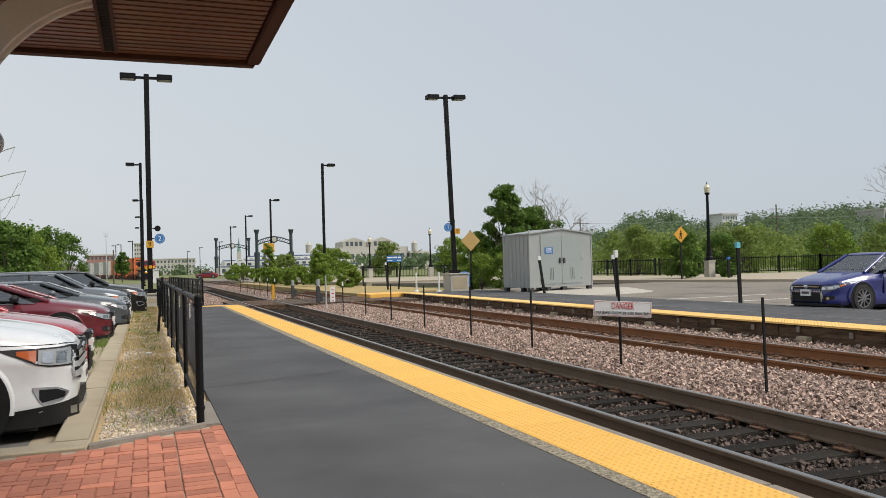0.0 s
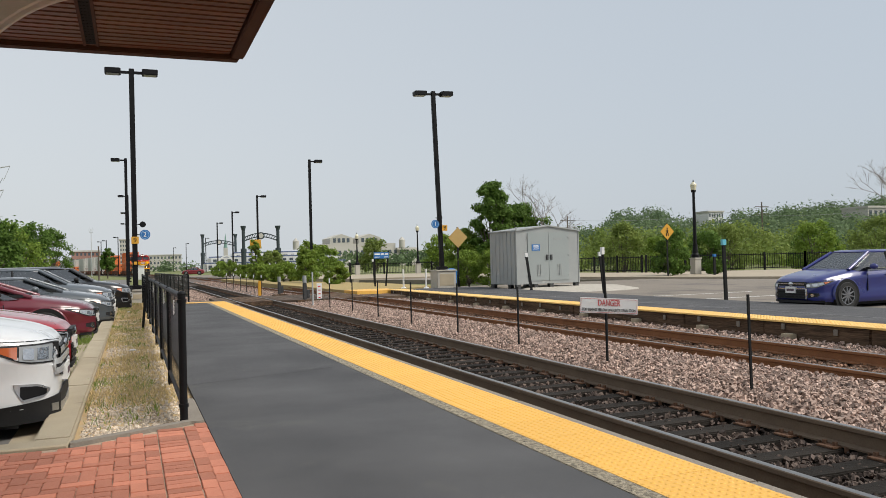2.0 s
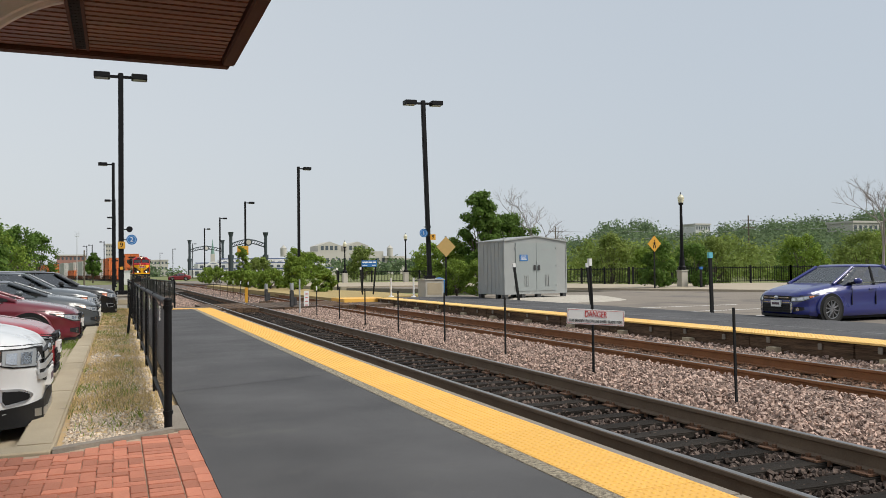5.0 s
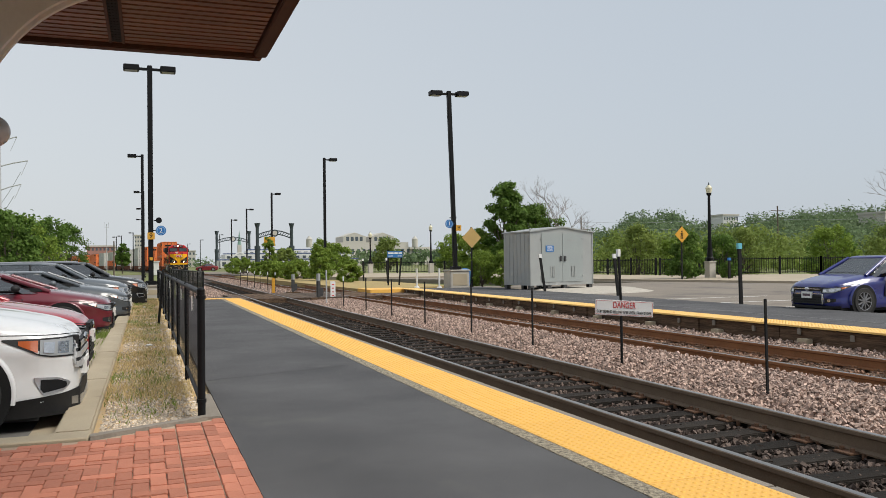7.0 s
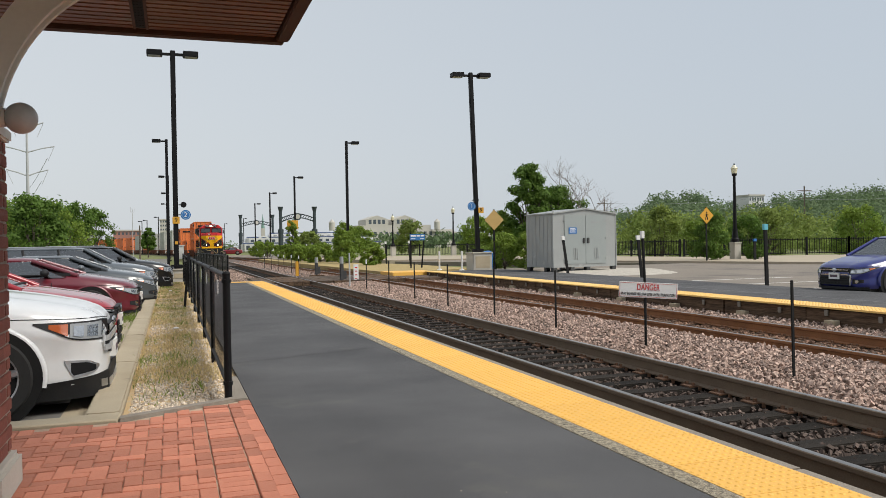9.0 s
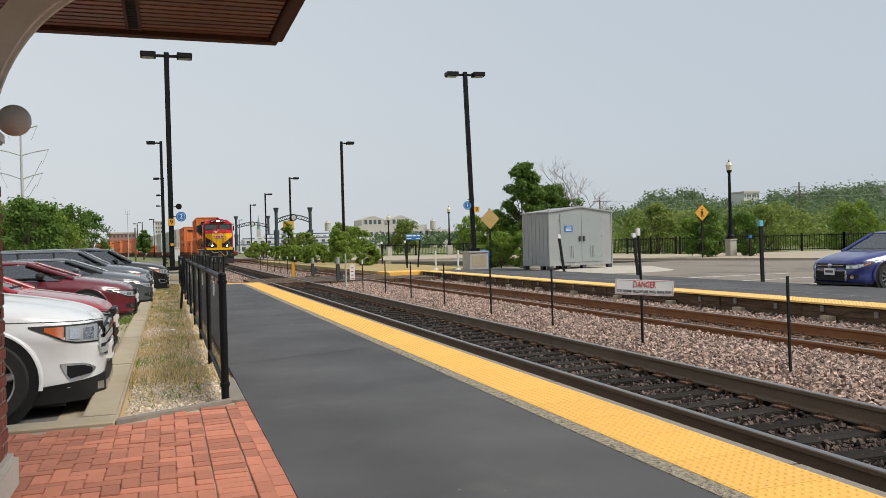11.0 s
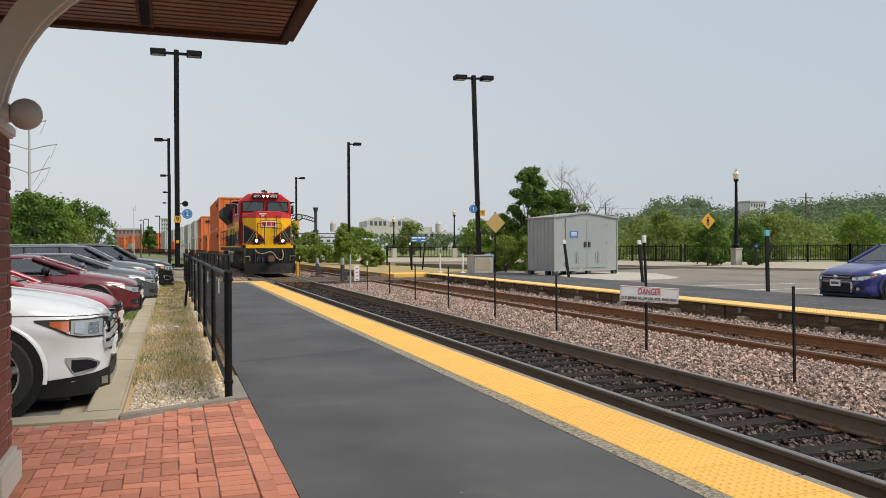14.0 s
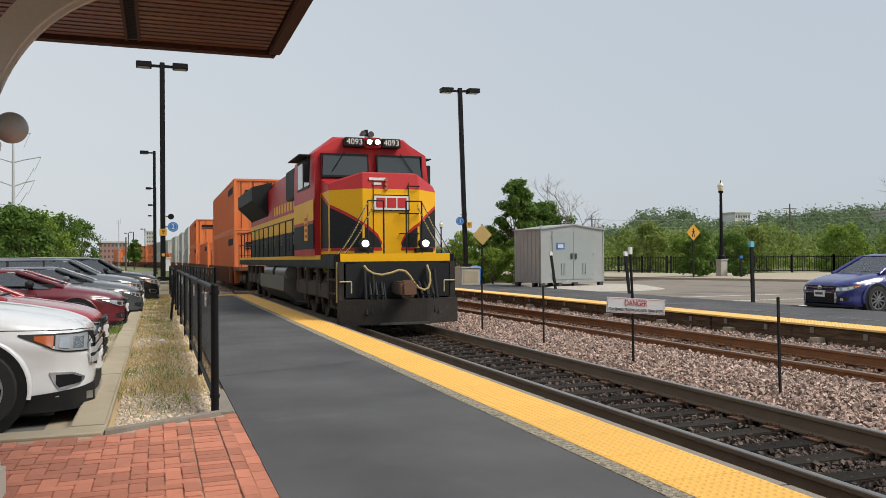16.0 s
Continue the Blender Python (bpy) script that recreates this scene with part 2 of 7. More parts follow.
def clear_glass(name, tint):
    """Thin window glass: clear through, glossy by Fresnel."""
    m = bpy.data.materials.new(name)
    m.use_nodes = True
    n, l = m.node_tree.nodes, m.node_tree.links
    n.remove(n["Principled BSDF"])
    tr, gl, fr, mx = n.new("ShaderNodeBsdfTransparent"), n.new("ShaderNodeBsdfGlossy"), n.new("ShaderNodeFresnel"), n.new("ShaderNodeMixShader")
    tr.inputs["Color"].default_value = (*tint, 1)
    gl.inputs["Roughness"].default_value = 0.03
    fr.inputs["IOR"].default_value = 2.9
    l.new(fr.outputs[0], mx.inputs[0]), l.new(tr.outputs[0], mx.inputs[1]), l.new(gl.outputs[0], mx.inputs[2])
    l.new(mx.outputs[0], n["Material Output"].inputs["Surface"])
    return m


CAR_GLASS = clear_glass("car_window_glass", (0.68, 0.76, 0.71))
HEADLAMP = glass_mat("headlamp_lens", (0.26, 0.275, 0.285), 0.1)
AMBER_LENS = glass_mat("amber_lens", (0.42, 0.1, 0.03), 0.15)
SATIN = mat("satin_silver", (0.6, 0.61, 0.62), (0.5, 0.51, 0.52), 0.3, metal=0.35, scale=5)
LIT = mat("lit_lamp", (1, 0.95, 0.8), None, 0.3, emit=(1.0, 0.88, 0.66, 7))
T_RED = mat("loco_red", (0.5, 0.02, 0.022), (0.37, 0.016, 0.018), 0.42, scale=1.2, fine=20, spread=0.8, spec=0.3, dirt=((0.28, 0.03, 0.025), 2.2, 0.66))
T_YELLOW = mat("loco_yellow", (0.86, 0.45, 0.006), (0.76, 0.38, 0.008), 0.45, scale=1.2, fine=20, spread=0.8, spec=0.25, dirt=((0.5, 0.27, 0.03), 2.2, 0.68))
T_BLACK = mat("loco_black", (0.012, 0.013, 0.015), (0.022, 0.022, 0.023), 0.6, scale=1.2, fine=20, spread=0.8, spec=0.2)
CHAIN = mat("worn_pale_paint", (0.5, 0.43, 0.2), (0.3, 0.25, 0.13), 0.6, scale=6)
GRIME = mat("grimy_underframe", (0.04, 0.033, 0.027), (0.13, 0.1, 0.078), 0.85, spec=0.2, scale=2, fine=30, spread=0.8, bump=0.2)
PLOUGH = mat("worn_black_plough", (0.016, 0.014, 0.013), (0.045, 0.038, 0.032), 0.7, scale=2.5, fine=25, spread=0.6, bump=0.2, spec=0.25, dirt=((0.075, 0.062, 0.05), 2.0, 0.6))
TANK = mat("grey_fuel_tank", (0.12, 0.113, 0.1), (0.2, 0.185, 0.165), 0.38, metal=0.3, scale=1, fine=20, spread=0.8)
C_ORANGE = mat("container_orange", (0.76, 0.2, 0.048), (0.62, 0.15, 0.038), 0.6, scale=0.5, fine=14, spread=0.8, obj=0.08, dirt=((0.38, 0.1, 0.04), 0.9, 0.66))
C_WHITE = mat("container_white", (0.5, 0.5, 0.46), (0.4, 0.4, 0.37), 0.6, scale=0.5, fine=14, spread=0.8, obj=0.1)
C_BROWN = mat("well_car_brown", (0.22, 0.085, 0.045), (0.13, 0.055, 0.033), 0.8, scale=0.8, fine=14, spread=0.8)
FACADE = mat("pale_facade", (0.5, 0.48, 0.43), (0.43, 0.41, 0.37), 0.85, scale=0.05, fine=1, spread=0.7)
FACADE_BRICK = mat("red_brick_facade", (0.34, 0.19, 0.15), (0.28, 0.16, 0.13), 0.9, scale=0.1, fine=2, spread=0.7)
FACADE_WHITE = mat("white_deck_paint", (0.7, 0.7, 0.68), (0.6, 0.6, 0.59), 0.7, scale=0.1, fine=2)
FACADE_BLUE = mat("blue_deck_paint", (0.1, 0.13, 0.25), (0.08, 0.11, 0.2), 0.7, scale=0.1, fine=2)
WINDOW_FAR = mat("far_window", (0.1, 0.12, 0.14), (0.07, 0.085, 0.1), 0.25, scale=0.3)
GREEN_DARK = mat("dark_green_iron", (0.035, 0.05, 0.055), (0.028, 0.04, 0.045), 0.6, scale=0.5)
PALE_POLE = mat("pale_steel_pole", (0.45, 0.46, 0.46), (0.38, 0.39, 0.39), 0.6, scale=0.3)
WIRE = mat("grey_wire", (0.3, 0.31, 0.32), None, 0.6)


# ---------------------------------------------------------------- mesh helpers
def mesh_of(bm, name, smooth=0.0):
    bmesh.ops.recalc_face_normals(bm, faces=bm.faces)
    me = bpy.data.meshes.new(name)
    bm.to_mesh(me)
    bm.free()
    if smooth:
        me.shade_smooth()
        me.set_sharp_from_angle(angle=radians(smooth))
    return me


def part(name, bm, material, parent=None, label="", smooth=35, at=None):
    """One mesh object from a bmesh, under its thing."""
    me = mesh_of(bm, name, smooth)
    me.materials.append(material)
    ob = new(name, me)
    if parent:
        ob.parent = parent
    if at is not None:
        ob.matrix_basis = at
    if label:
        tagged(ob, label)
    return ob


def share(name, me, parent, m):
    """Another object on a mesh that exists already."""
    ob = new(name, me)
    ob.parent = parent
    ob.matrix_basis = m
    return ob


def thing(name, label, category, at=None, group="", kind=""):
    ob = new(name)
    ob.empty_display_size = 0.1
    if at is not None:
        ob.matrix_basis = at
    return tagged(ob, label, category, group, kind)


def raw(name, verts, faces, material, parent=None, kind="", label="", category="", smooth=0):
    me = bpy.data.meshes.new(name)
    me.from_pydata(verts, [], faces)
    me.update()
    if smooth:
        me.shade_smooth()
        me.set_sharp_from_angle(angle=radians(smooth))
    me.materials.append(material)
    ob = new(name, me)
    if parent:
        ob.parent = parent
    return tagged(ob, label, category, "", kind)


def box(bm, x0, x1, y0, y1, z0, z1, bevel=0.0):
    r = bmesh.ops.create_cube(bm, size=1, matrix=Matrix.Translation(((x0 + x1) / 2, (y0 + y1) / 2, (z0 + z1) / 2)) @ Matrix.Diagonal((x1 - x0, y1 - y0, z1 - z0, 1)))
    if bevel:
        vs = set(r["verts"])
        bmesh.ops.bevel(bm, geom=[e for e in bm.edges if e.verts[0] in vs and e.verts[1] in vs], offset=bevel, segments=2, affect="EDGES")
    return bm


def boxes(*dims, bevel=0.0):
    bm = bmesh.new()
    for d in dims:
        box(bm, *d, bevel=bevel)
    return bm


def tube(bm, p0, p1, r0, r1=None, seg=10):
    p0, p1 = Vector(p0), Vector(p1)
    r1 = r0 if r1 is None else r1
    d = p1 - p0
    m = Matrix.Translation((p0 + p1) / 2) @ d.to_track_quat("Z", "Y").to_matrix().to_4x4()
    bmesh.ops.create_cone(bm, cap_ends=True, segments=seg, radius1=r0, radius2=r1, depth=d.length, matrix=m)
    return bm


def tubes(*runs, seg=10):
    bm = bmesh.new()
    for a in runs:
        tube(bm, a[0], a[1], a[2], a[3] if len(a) > 3 else None, seg)
    return bm


def ball(bm, c, r, u=14, v=9, squash=(1, 1, 1)):
    bmesh.ops.create_uvsphere(bm, u_segments=u, v_segments=v, radius=r, matrix=Matrix.Translation(c) @ Matrix.Diagonal((*squash, 1)))
    return bm


def prism(bm, outline, axis, a, b):
    """Sweeps a closed outline of two coordinates along axis (0, 1, 2) from a to b."""
    def put(p, h):
        q = list(p)
        q.insert(axis, h)
        return bm.verts.new(q)
    lo, hi = [put(p, a) for p in outline], [put(p, b) for p in outline]
    n = len(outline)
    bm.faces.new(lo), bm.faces.new(hi[::-1])
    for i in range(n):
        bm.faces.new((lo[i], hi[i], hi[(i + 1) % n], lo[(i + 1) % n]))
    return bm


def loft(bm, rings, caps=True):
    vs = [[bm.verts.new(p) for p in r] for r in rings]
    n = len(rings[0])
    for a, b in zip(vs, vs[1:]):
        for i in range(n):
            bm.faces.new((a[i], a[(i + 1) % n], b[(i + 1) % n], b[i]))
    if caps:
        bm.faces.new(vs[0][::-1]), bm.faces.new(vs[-1])
    return bm


def lettering(name, text, size, m, material, parent, extrude=0.002, width=None):
    """Text as a mesh, centred at the pose m, reading along its x with its y up."""
    cu = bpy.data.curves.new(name, "FONT")
    cu.body, cu.size, cu.align_x, cu.align_y, cu.extrude = text, size, "CENTER", "CENTER", extrude
    tmp = new(name, cu)
    me = bpy.data.meshes.new_from_object(tmp.evaluated_get(bpy.context.evaluated_depsgraph_get()))
    bpy.data.objects.remove(tmp)
    if width:
        xs = [v.co.x for v in me.vertices]
        k = width / (max(xs) - min(xs))
        for v in me.vertices:
            v.co.x *= k
    me.materials.clear()
    me.materials.append(material)
    ob = new(name, me)
    ob.parent, ob.matrix_basis = parent, m
    return ob


# ---------------------------------------------------------------- the plan
RAIL_Z = -0.17
TRACKS = {"near": (4.03, 5.535), "far": (8.226, 9.756)}
MID = (4.03 + 5.535) / 2
CURVE_Y, CURVE_K = 110.0, 0.00047


def bend(y):
    return -CURVE_K * (y - CURVE_Y) ** 2 if y > CURVE_Y else 0.0


def turn(y):
    return math.degrees(math.atan(2 * CURVE_K * (y - CURVE_Y))) if y > CURVE_Y else 0.0


# ---------------------------------------------------------------- ground
def build_ground():
    g = boxes((-900, 900, -400, 1500, -1.6, -0.46))
    ob = part("ground", g, LAWN, None, "dry mown grass and earth reaching to the horizon")
    tagged(ob, "", "ground", "", "structure")
    # trackbed
    ys = [-60, -20, 0, 20, 50, 80, 110, 130, 150, 175, 200, 230, 260, 300, 340, 400]
    bm = bmesh.new()
    loft(bm, [[(x + bend(y), y, z) for x, z in ((3.3, -0.4), (3.5, -0.43), (5.75, -0.43), (6.0, -0.31), (6.85, -0.28), (7.7, -0.32), (7.9, -0.42), (10.1, -0.42), (10.35, -0.34), (11.3, -0.33), (11.8, -0.55), (2.4, -0.55))] for y in ys])
    tagged(part("trackbed", bm, BALLAST_BED, None, "crushed stone ballast bed under two tracks"), "", "trackbed", "", "structure")


build_ground()


def build_platform_near():
    th = thing("platform", "black asphalt railway platform with a yellow tactile edge", "platform", kind="structure")
    part("asphalt", boxes((0.47, 2.452, -9, 31.0, -0.5, 0.0)), ASPHALT, th)
    bm = bmesh.new()
    for y in np.arange(-9, 31, 3.66):
        box(bm, 2.456, 2.592, y + 0.006, min(y + 3.654, 31), -0.5, 0.003, 0.004)
    part("concrete_edging", bm, AGGREGATE, th, "exposed aggregate concrete strip")
    bm = bmesh.new()
    for y in np.arange(-9, 31, 3.05):
        box(bm, 3.18, 3.272, y + 0.004, min(y + 3.046, 31), -0.36, -0.006, 0.01)
    part("edge_timber", bm, TIMBER_GREY, th, "weathered grey timber along the platform edge")
    part("platform_base", boxes((2.596, 3.178, -9, 31, -0.5, -0.022)), CONCRETE, th)
    part("platform_face", boxes((3.19, 3.262, -9, 31, -0.6, -0.365)), TIMBER_DARK, th)
    # cross band at the platform's end
    part("end_band", boxes((1.75, 2.59, 30.2, 30.95, 0.002, 0.012)), YELLOW, th, "yellow band across the platform end")
    # hairline seams in the paving
    bm = bmesh.new()
    for y, k in ((8.9, 0.35), (14.6, 0.12), (20.5, 0.2)):
        pts = [(0.5 + i * 0.2, y + k * i * 0.2 + 0.03 * math.sin(i * 1.7)) for i in range(10)]
        for a, b in zip(pts, pts[1:]):
            vs = [bm.verts.new(p) for p in ((a[0], a[1] - 0.006, 0.0015), (b[0], b[1] - 0.006, 0.0015), (b[0], b[1] + 0.006, 0.0015), (a[0], a[1] + 0.006, 0.0015))]
            bm.faces.new(vs)
    part("paving_seam", bm, BLACK_MATT, th)
    rng = random.Random(12)
    bm = bmesh.new()
    for _ in range(28):
        x, y, q = rng.uniform(0.6, 2.4), rng.uniform(3, 20), rng.uniform(0.003, 0.008)
        ball(bm, (x, y, 0.001), q, 6, 4, (1, rng.uniform(0.6, 1.4), 0.4))
    tagged(part("grit", bm, TIMBER_GREY, th, smooth=50), kind="stuff")
    # tactile tiles with domes
    bm = bmesh.new()
    box(bm, 0, 0.58, 0.003, 0.607, -0.02, 0.002)
    for i in range(10):
        for j in range(10):
            cx, cy = 0.029 + i * 0.058, 0.0305 + j * 0.0605
            bmesh.ops.create_cone(bm, cap_ends=True, segments=8, radius1=0.018, radius2=0.009, depth=0.0055, matrix=Matrix.Translation((cx, cy, 0.0044)))
    tile = mesh_of(bm, "tactile_tile", 30)
    tile.materials.append(YELLOW)
    for k in range(55):
        share("tactile_tile", tile, th, pose(2.596, -2.6 + k * 0.61, 0.0))


build_platform_near()


def build_platform_far():
    th = thing("platform", "asphalt platform across the tracks with a yellow edge on a timber wall", "platform", kind="structure")
    part("asphalt", boxes((12.2, 15.62, -10, 36.5, -0.5, 0.0)), ASPHALT, th)
    part("white_line", boxes((13.25, 13.31, -10, 36.0, 0.001, 0.004)), mat("worn_white_line", (0.22, 0.22, 0.22), (0.1, 0.1, 0.1), 0.8, scale=3, fine=40), th)
    edge = part("yellow_edge", boxes((11.47, 12.2, -10, 36.5, -0.025, 0.004)), YELLOW_FAR, th, "yellow tactile edge strip")
    bm = bmesh.new()
    for j in range(38):
        box(bm, 11.475, 12.195, -1.5 + j + 0.005, -0.5 + j - 0.005, 0.0, 0.009)
        if j < 22:
            for a in range(9):
                for b in range(12):
                    x, y = 11.52 + a * 0.08, -1.46 + j + b * 0.083
                    box(bm, x - 0.012, x + 0.012, y - 0.012, y + 0.012, 0.009, 0.0125)
    part("tactile_plate", bm, YELLOW_FAR, edge, smooth=0)
    part("end_ramp", boxes((9.9, 12.1, 36.52, 39.0, -0.3, -0.02)), YELLOW, th)
    bm = bmesh.new()
    for i, y in enumerate(np.arange(-10, 36, 2.44)):
        box(bm, 11.52 + 0.012 * (i % 2), 11.72, y + 0.006, y + 2.434, -0.36, -0.03 - 0.006 * (i % 3), 0.014)
    part("timber_wall", bm, TIMBER_DARK, th, "dark creosoted timber retaining wall")
    bm = boxes((-0.015, 0.015, -0.045, 0.045, -0.19, -0.08), bevel=0.008)
    post = mesh_of(bm, "wall_post")
    post.materials.append(TIMBER_GREY)
    for i, y in enumerate(np.arange(-2, 36, 1.22)):
        share("wall_post", post, th, pose(11.49, y, 0.03 * (i % 2), 0, 0, 0))
    bm = boxes((-0.16, 0.0, -0.12, 0.12, -0.1, 0.05), bevel=0.01)
    foot = mesh_of(bm, "wall_footing")
    foot.materials.append(CONCRETE)
    for i, y in enumerate(np.arange(-1, 36, 2.44)):
        share("wall_footing", foot, th, pose(11.48, y, -0.27, 0, 0, 0))


build_platform_far()


def rail_ring(x, y, z, s=1):
    out = []
    for dx, dz in ((-0.07, -0.175), (0.07, -0.175), (0.07, -0.16), (0.012, -0.145), (0.01, -0.05), (0.036, -0.036), (0.036, -0.006), (0.03, 0), (-0.03, 0), (-0.036, -0.006), (-0.036, -0.036), (-0.01, -0.05), (-0.012, -0.145), (-0.07, -0.16)):
        out.append((x + dx + bend(y), y, z + dz))
    return out


def build_track(name, rails, side, stone, tiemat, label):
    th = thing("railway_track", label, "railway track", kind="structure")
    ys = list(range(-40, 120, 20)) + list(range(120, 420, 12))
    for x in rails:
        bm = bmesh.new()
        loft(bm, [rail_ring(x, y, RAIL_Z) for y in ys])
        ob = part("rail", bm, side, th, smooth=30)
        bm = bmesh.new()
        loft(bm, [[(x + dx + bend(y), y, RAIL_Z + dz) for dx, dz in ((-0.029, 0.0005), (0.029, 0.0005), (0.024, 0.003), (-0.024, 0.003))] for y in ys])
        part("running_surface", bm, RAIL_TOP, ob, "polished steel rail head")
    rng = random.Random(int(rails[0] * 100))
    c = sum(rails) / 2
    bm = boxes((-1.3, 1.3, -0.115, 0.115, -0.17, 0), bevel=0.012)
    tie = mesh_of(bm, "tie")
    tie.materials.append(tiemat)
    bm = bmesh.new()
    for sx in (-0.7525, 0.7525):
        box(bm, sx - 0.17, sx + 0.17, -0.09, 0.09, 0.0, 0.018, 0.004)
        for dx in (-0.1, 0.1):
            for dy in (-0.05, 0.06):
                box(bm, sx + dx - 0.016, sx + dx + 0.016, dy - 0.014, dy + 0.014, 0.01, 0.05)
        for dx in (-0.06, 0.06):
            for dy in (-0.14, 0.14):
                box(bm, sx + dx * 1.15 - 0.02, sx + dx * 1.15 + 0.02, dy - 0.012, dy + 0.012, -0.03, 0.025, 0.004)
    plate = mesh_of(bm, "tie_plates")
    plate.materials.append(PLATE_RUST)
    y = 0.6
    while y < 75:
        m = pose(c + rng.uniform(-0.05, 0.05), y, RAIL_Z - 0.176 - 0.012, rng.uniform(-0.4, 0.4), 0, rng.uniform(-1.5, 1.5))
        share("tie", tie, th, m)
        share("tie_plate", plate, th, pose(c, y, RAIL_Z - 0.186))
        y += 0.5 + rng.uniform(-0.03, 0.03)
    return th


def rocks(name, spots, lo, hi, material, seed, label):
    """Loose broken stones, all in one mesh."""
    rng = np.random.default_rng(seed)
    base = np.array([(x, y, z) for x in (-1, 1) for y in (-1, 1) for z in (-1, 1)]) * 0.72
    quads = ((0, 1, 3, 2), (4, 6, 7, 5), (0, 4, 5, 1), (2, 3, 7, 6), (0, 2, 6, 4), (1, 5, 7, 3))
    tri = np.array([t for q in quads for t in ((q[0], q[1], q[2]), (q[0], q[2], q[3]))])
    n = len(spots)
    size = rng.uniform(lo, hi, (n, 1, 1)) * rng.uniform(0.55, 1.15, (n, 1, 3))
    v = (base[None] * rng.uniform(0.6, 1.15, (n, 8, 1)) + rng.normal(0, 0.16, (n, 8, 3))) * size
    q = rng.normal(size=(n, 4))
    q /= np.linalg.norm(q, axis=1)[:, None]
    w, x, y, z = q.T
    r = np.stack([np.stack([1 - 2 * (y * y + z * z), 2 * (x * y - z * w), 2 * (x * z + y * w)], -1), np.stack([2 * (x * y + z * w), 1 - 2 * (x * x + z * z), 2 * (y * z - x * w)], -1), np.stack([2 * (x * z - y * w), 2 * (y * z + x * w), 1 - 2 * (x * x + y * y)], -1)], 1)
    v = np.einsum("nij,nkj->nki", r, v) + np.asarray(spots)[:, None, :]
    f = (tri[None] + 8 * np.arange(n)[:, None, None]).reshape(-1, 3)
    return raw(name, v.reshape(-1, 3).tolist(), f.tolist(), material, None, "stuff", label, "gravel")


def scatter(seed, n, x0, x1, y0, y1, z, dz=0.02, power=1.0):
    rng = np.random.default_rng(seed)
    y = y0 + (y1 - y0) * rng.uniform(0, 1, n) ** power
    return np.stack([rng.uniform(x0, x1, n), y, z + rng.uniform(-dz, dz, n)], 1)


build_track("near", TRACKS["near"], RAIL_RUST, STONE_DARK, TIE, "busy railway track with dark rails on creosoted ties")
build_track("far", TRACKS["far"], RAIL_ORANGE, STONE_PINK, TIE_OLD, "railway track with orange rusty rails")

def crown_spots(seed, n, y0, y1, power):
    """Stones between the tracks, heaped a little at the middle."""
    s = scatter(seed, n, 5.65, 8.1, y0, y1, -0.3, 0.025, power)
    s[:, 2] += 0.05 * np.exp(-((s[:, 0] - 6.9) / 0.6) ** 2) + 0.035 * np.clip((s[:, 0] - 7.2) / 0.6, 0, 1)
    return s


rocks("ballast", np.concatenate([crown_spots(1, 38000, 2.5, 34, 1.7), crown_spots(11, 5000, 34, 90, 1.2)]), 0.014, 0.037, STONE_PINK, 2, "loose pinkish-grey crushed stone between the tracks")
rocks("ballast", np.concatenate([scatter(3, 13500, 4.1, 5.47, 2.0, 36, -0.395, 0.022, 1.6), scatter(13, 2500, 3.3, 3.98, 2, 32, -0.40, 0.03, 1.5)]), 0.013, 0.036, STONE_DARK, 4, "oily dark crushed stone between the rails")
rocks("ballast", np.concatenate([scatter(6, 8500, 9.85, 11.5, 4, 36, -0.325, 0.03, 1.4)]), 0.02, 0.04, STONE_PINK, 7, "loose crushed stone along the far track")
rocks("ballast", scatter(5, 11000, 8.3, 9.7, 4, 36, -0.372, 0.02, 1.4), 0.014, 0.036, mat("rusty_ballast_stone", (0.38, 0.22, 0.14), (0.13, 0.078, 0.055), 0.85, scale=2, fine=50, spread=0.6, island=0.5, bump=0.3), 77, "rust-stained crushed stone between the far rails")
rocks("ballast", scatter(15, 5000, 1.9, 4.0, 31.3, 60, -0.31, 0.03, 1.3), 0.03, 0.06, STONE_PINK, 17, "loose crushed stone beyond the platform end")


# ---------------------------------------------------------------- crossing, kerbs, lots
def build_crossing():
    th = thing("track_crossing", "dark plank and asphalt footway across both tracks", "crossing", kind="structure")
    for i, (x0, x1) in enumerate(((3.3, 3.95), (4.12, 5.44), (5.62, 8.14), (8.32, 9.66), (9.85, 11.4))):
        n = max(2, round((x1 - x0) / 0.3))
        for k in range(n):
            w = (x1 - x0) / n
            part("plank", boxes((x0 + k * w + 0.006, x0 + (k + 1) * w - 0.006, 33.6, 39.2, -0.38, RAIL_Z - 0.004 - 0.004 * (k % 2)), bevel=0.008), TIMBER_DARK if i % 2 else TIE_OLD, th)
    part("approach", boxes((0.6, 3.28, 31.02, 33.4, -0.5, -0.06)), ASPHALT, th)


build_crossing()


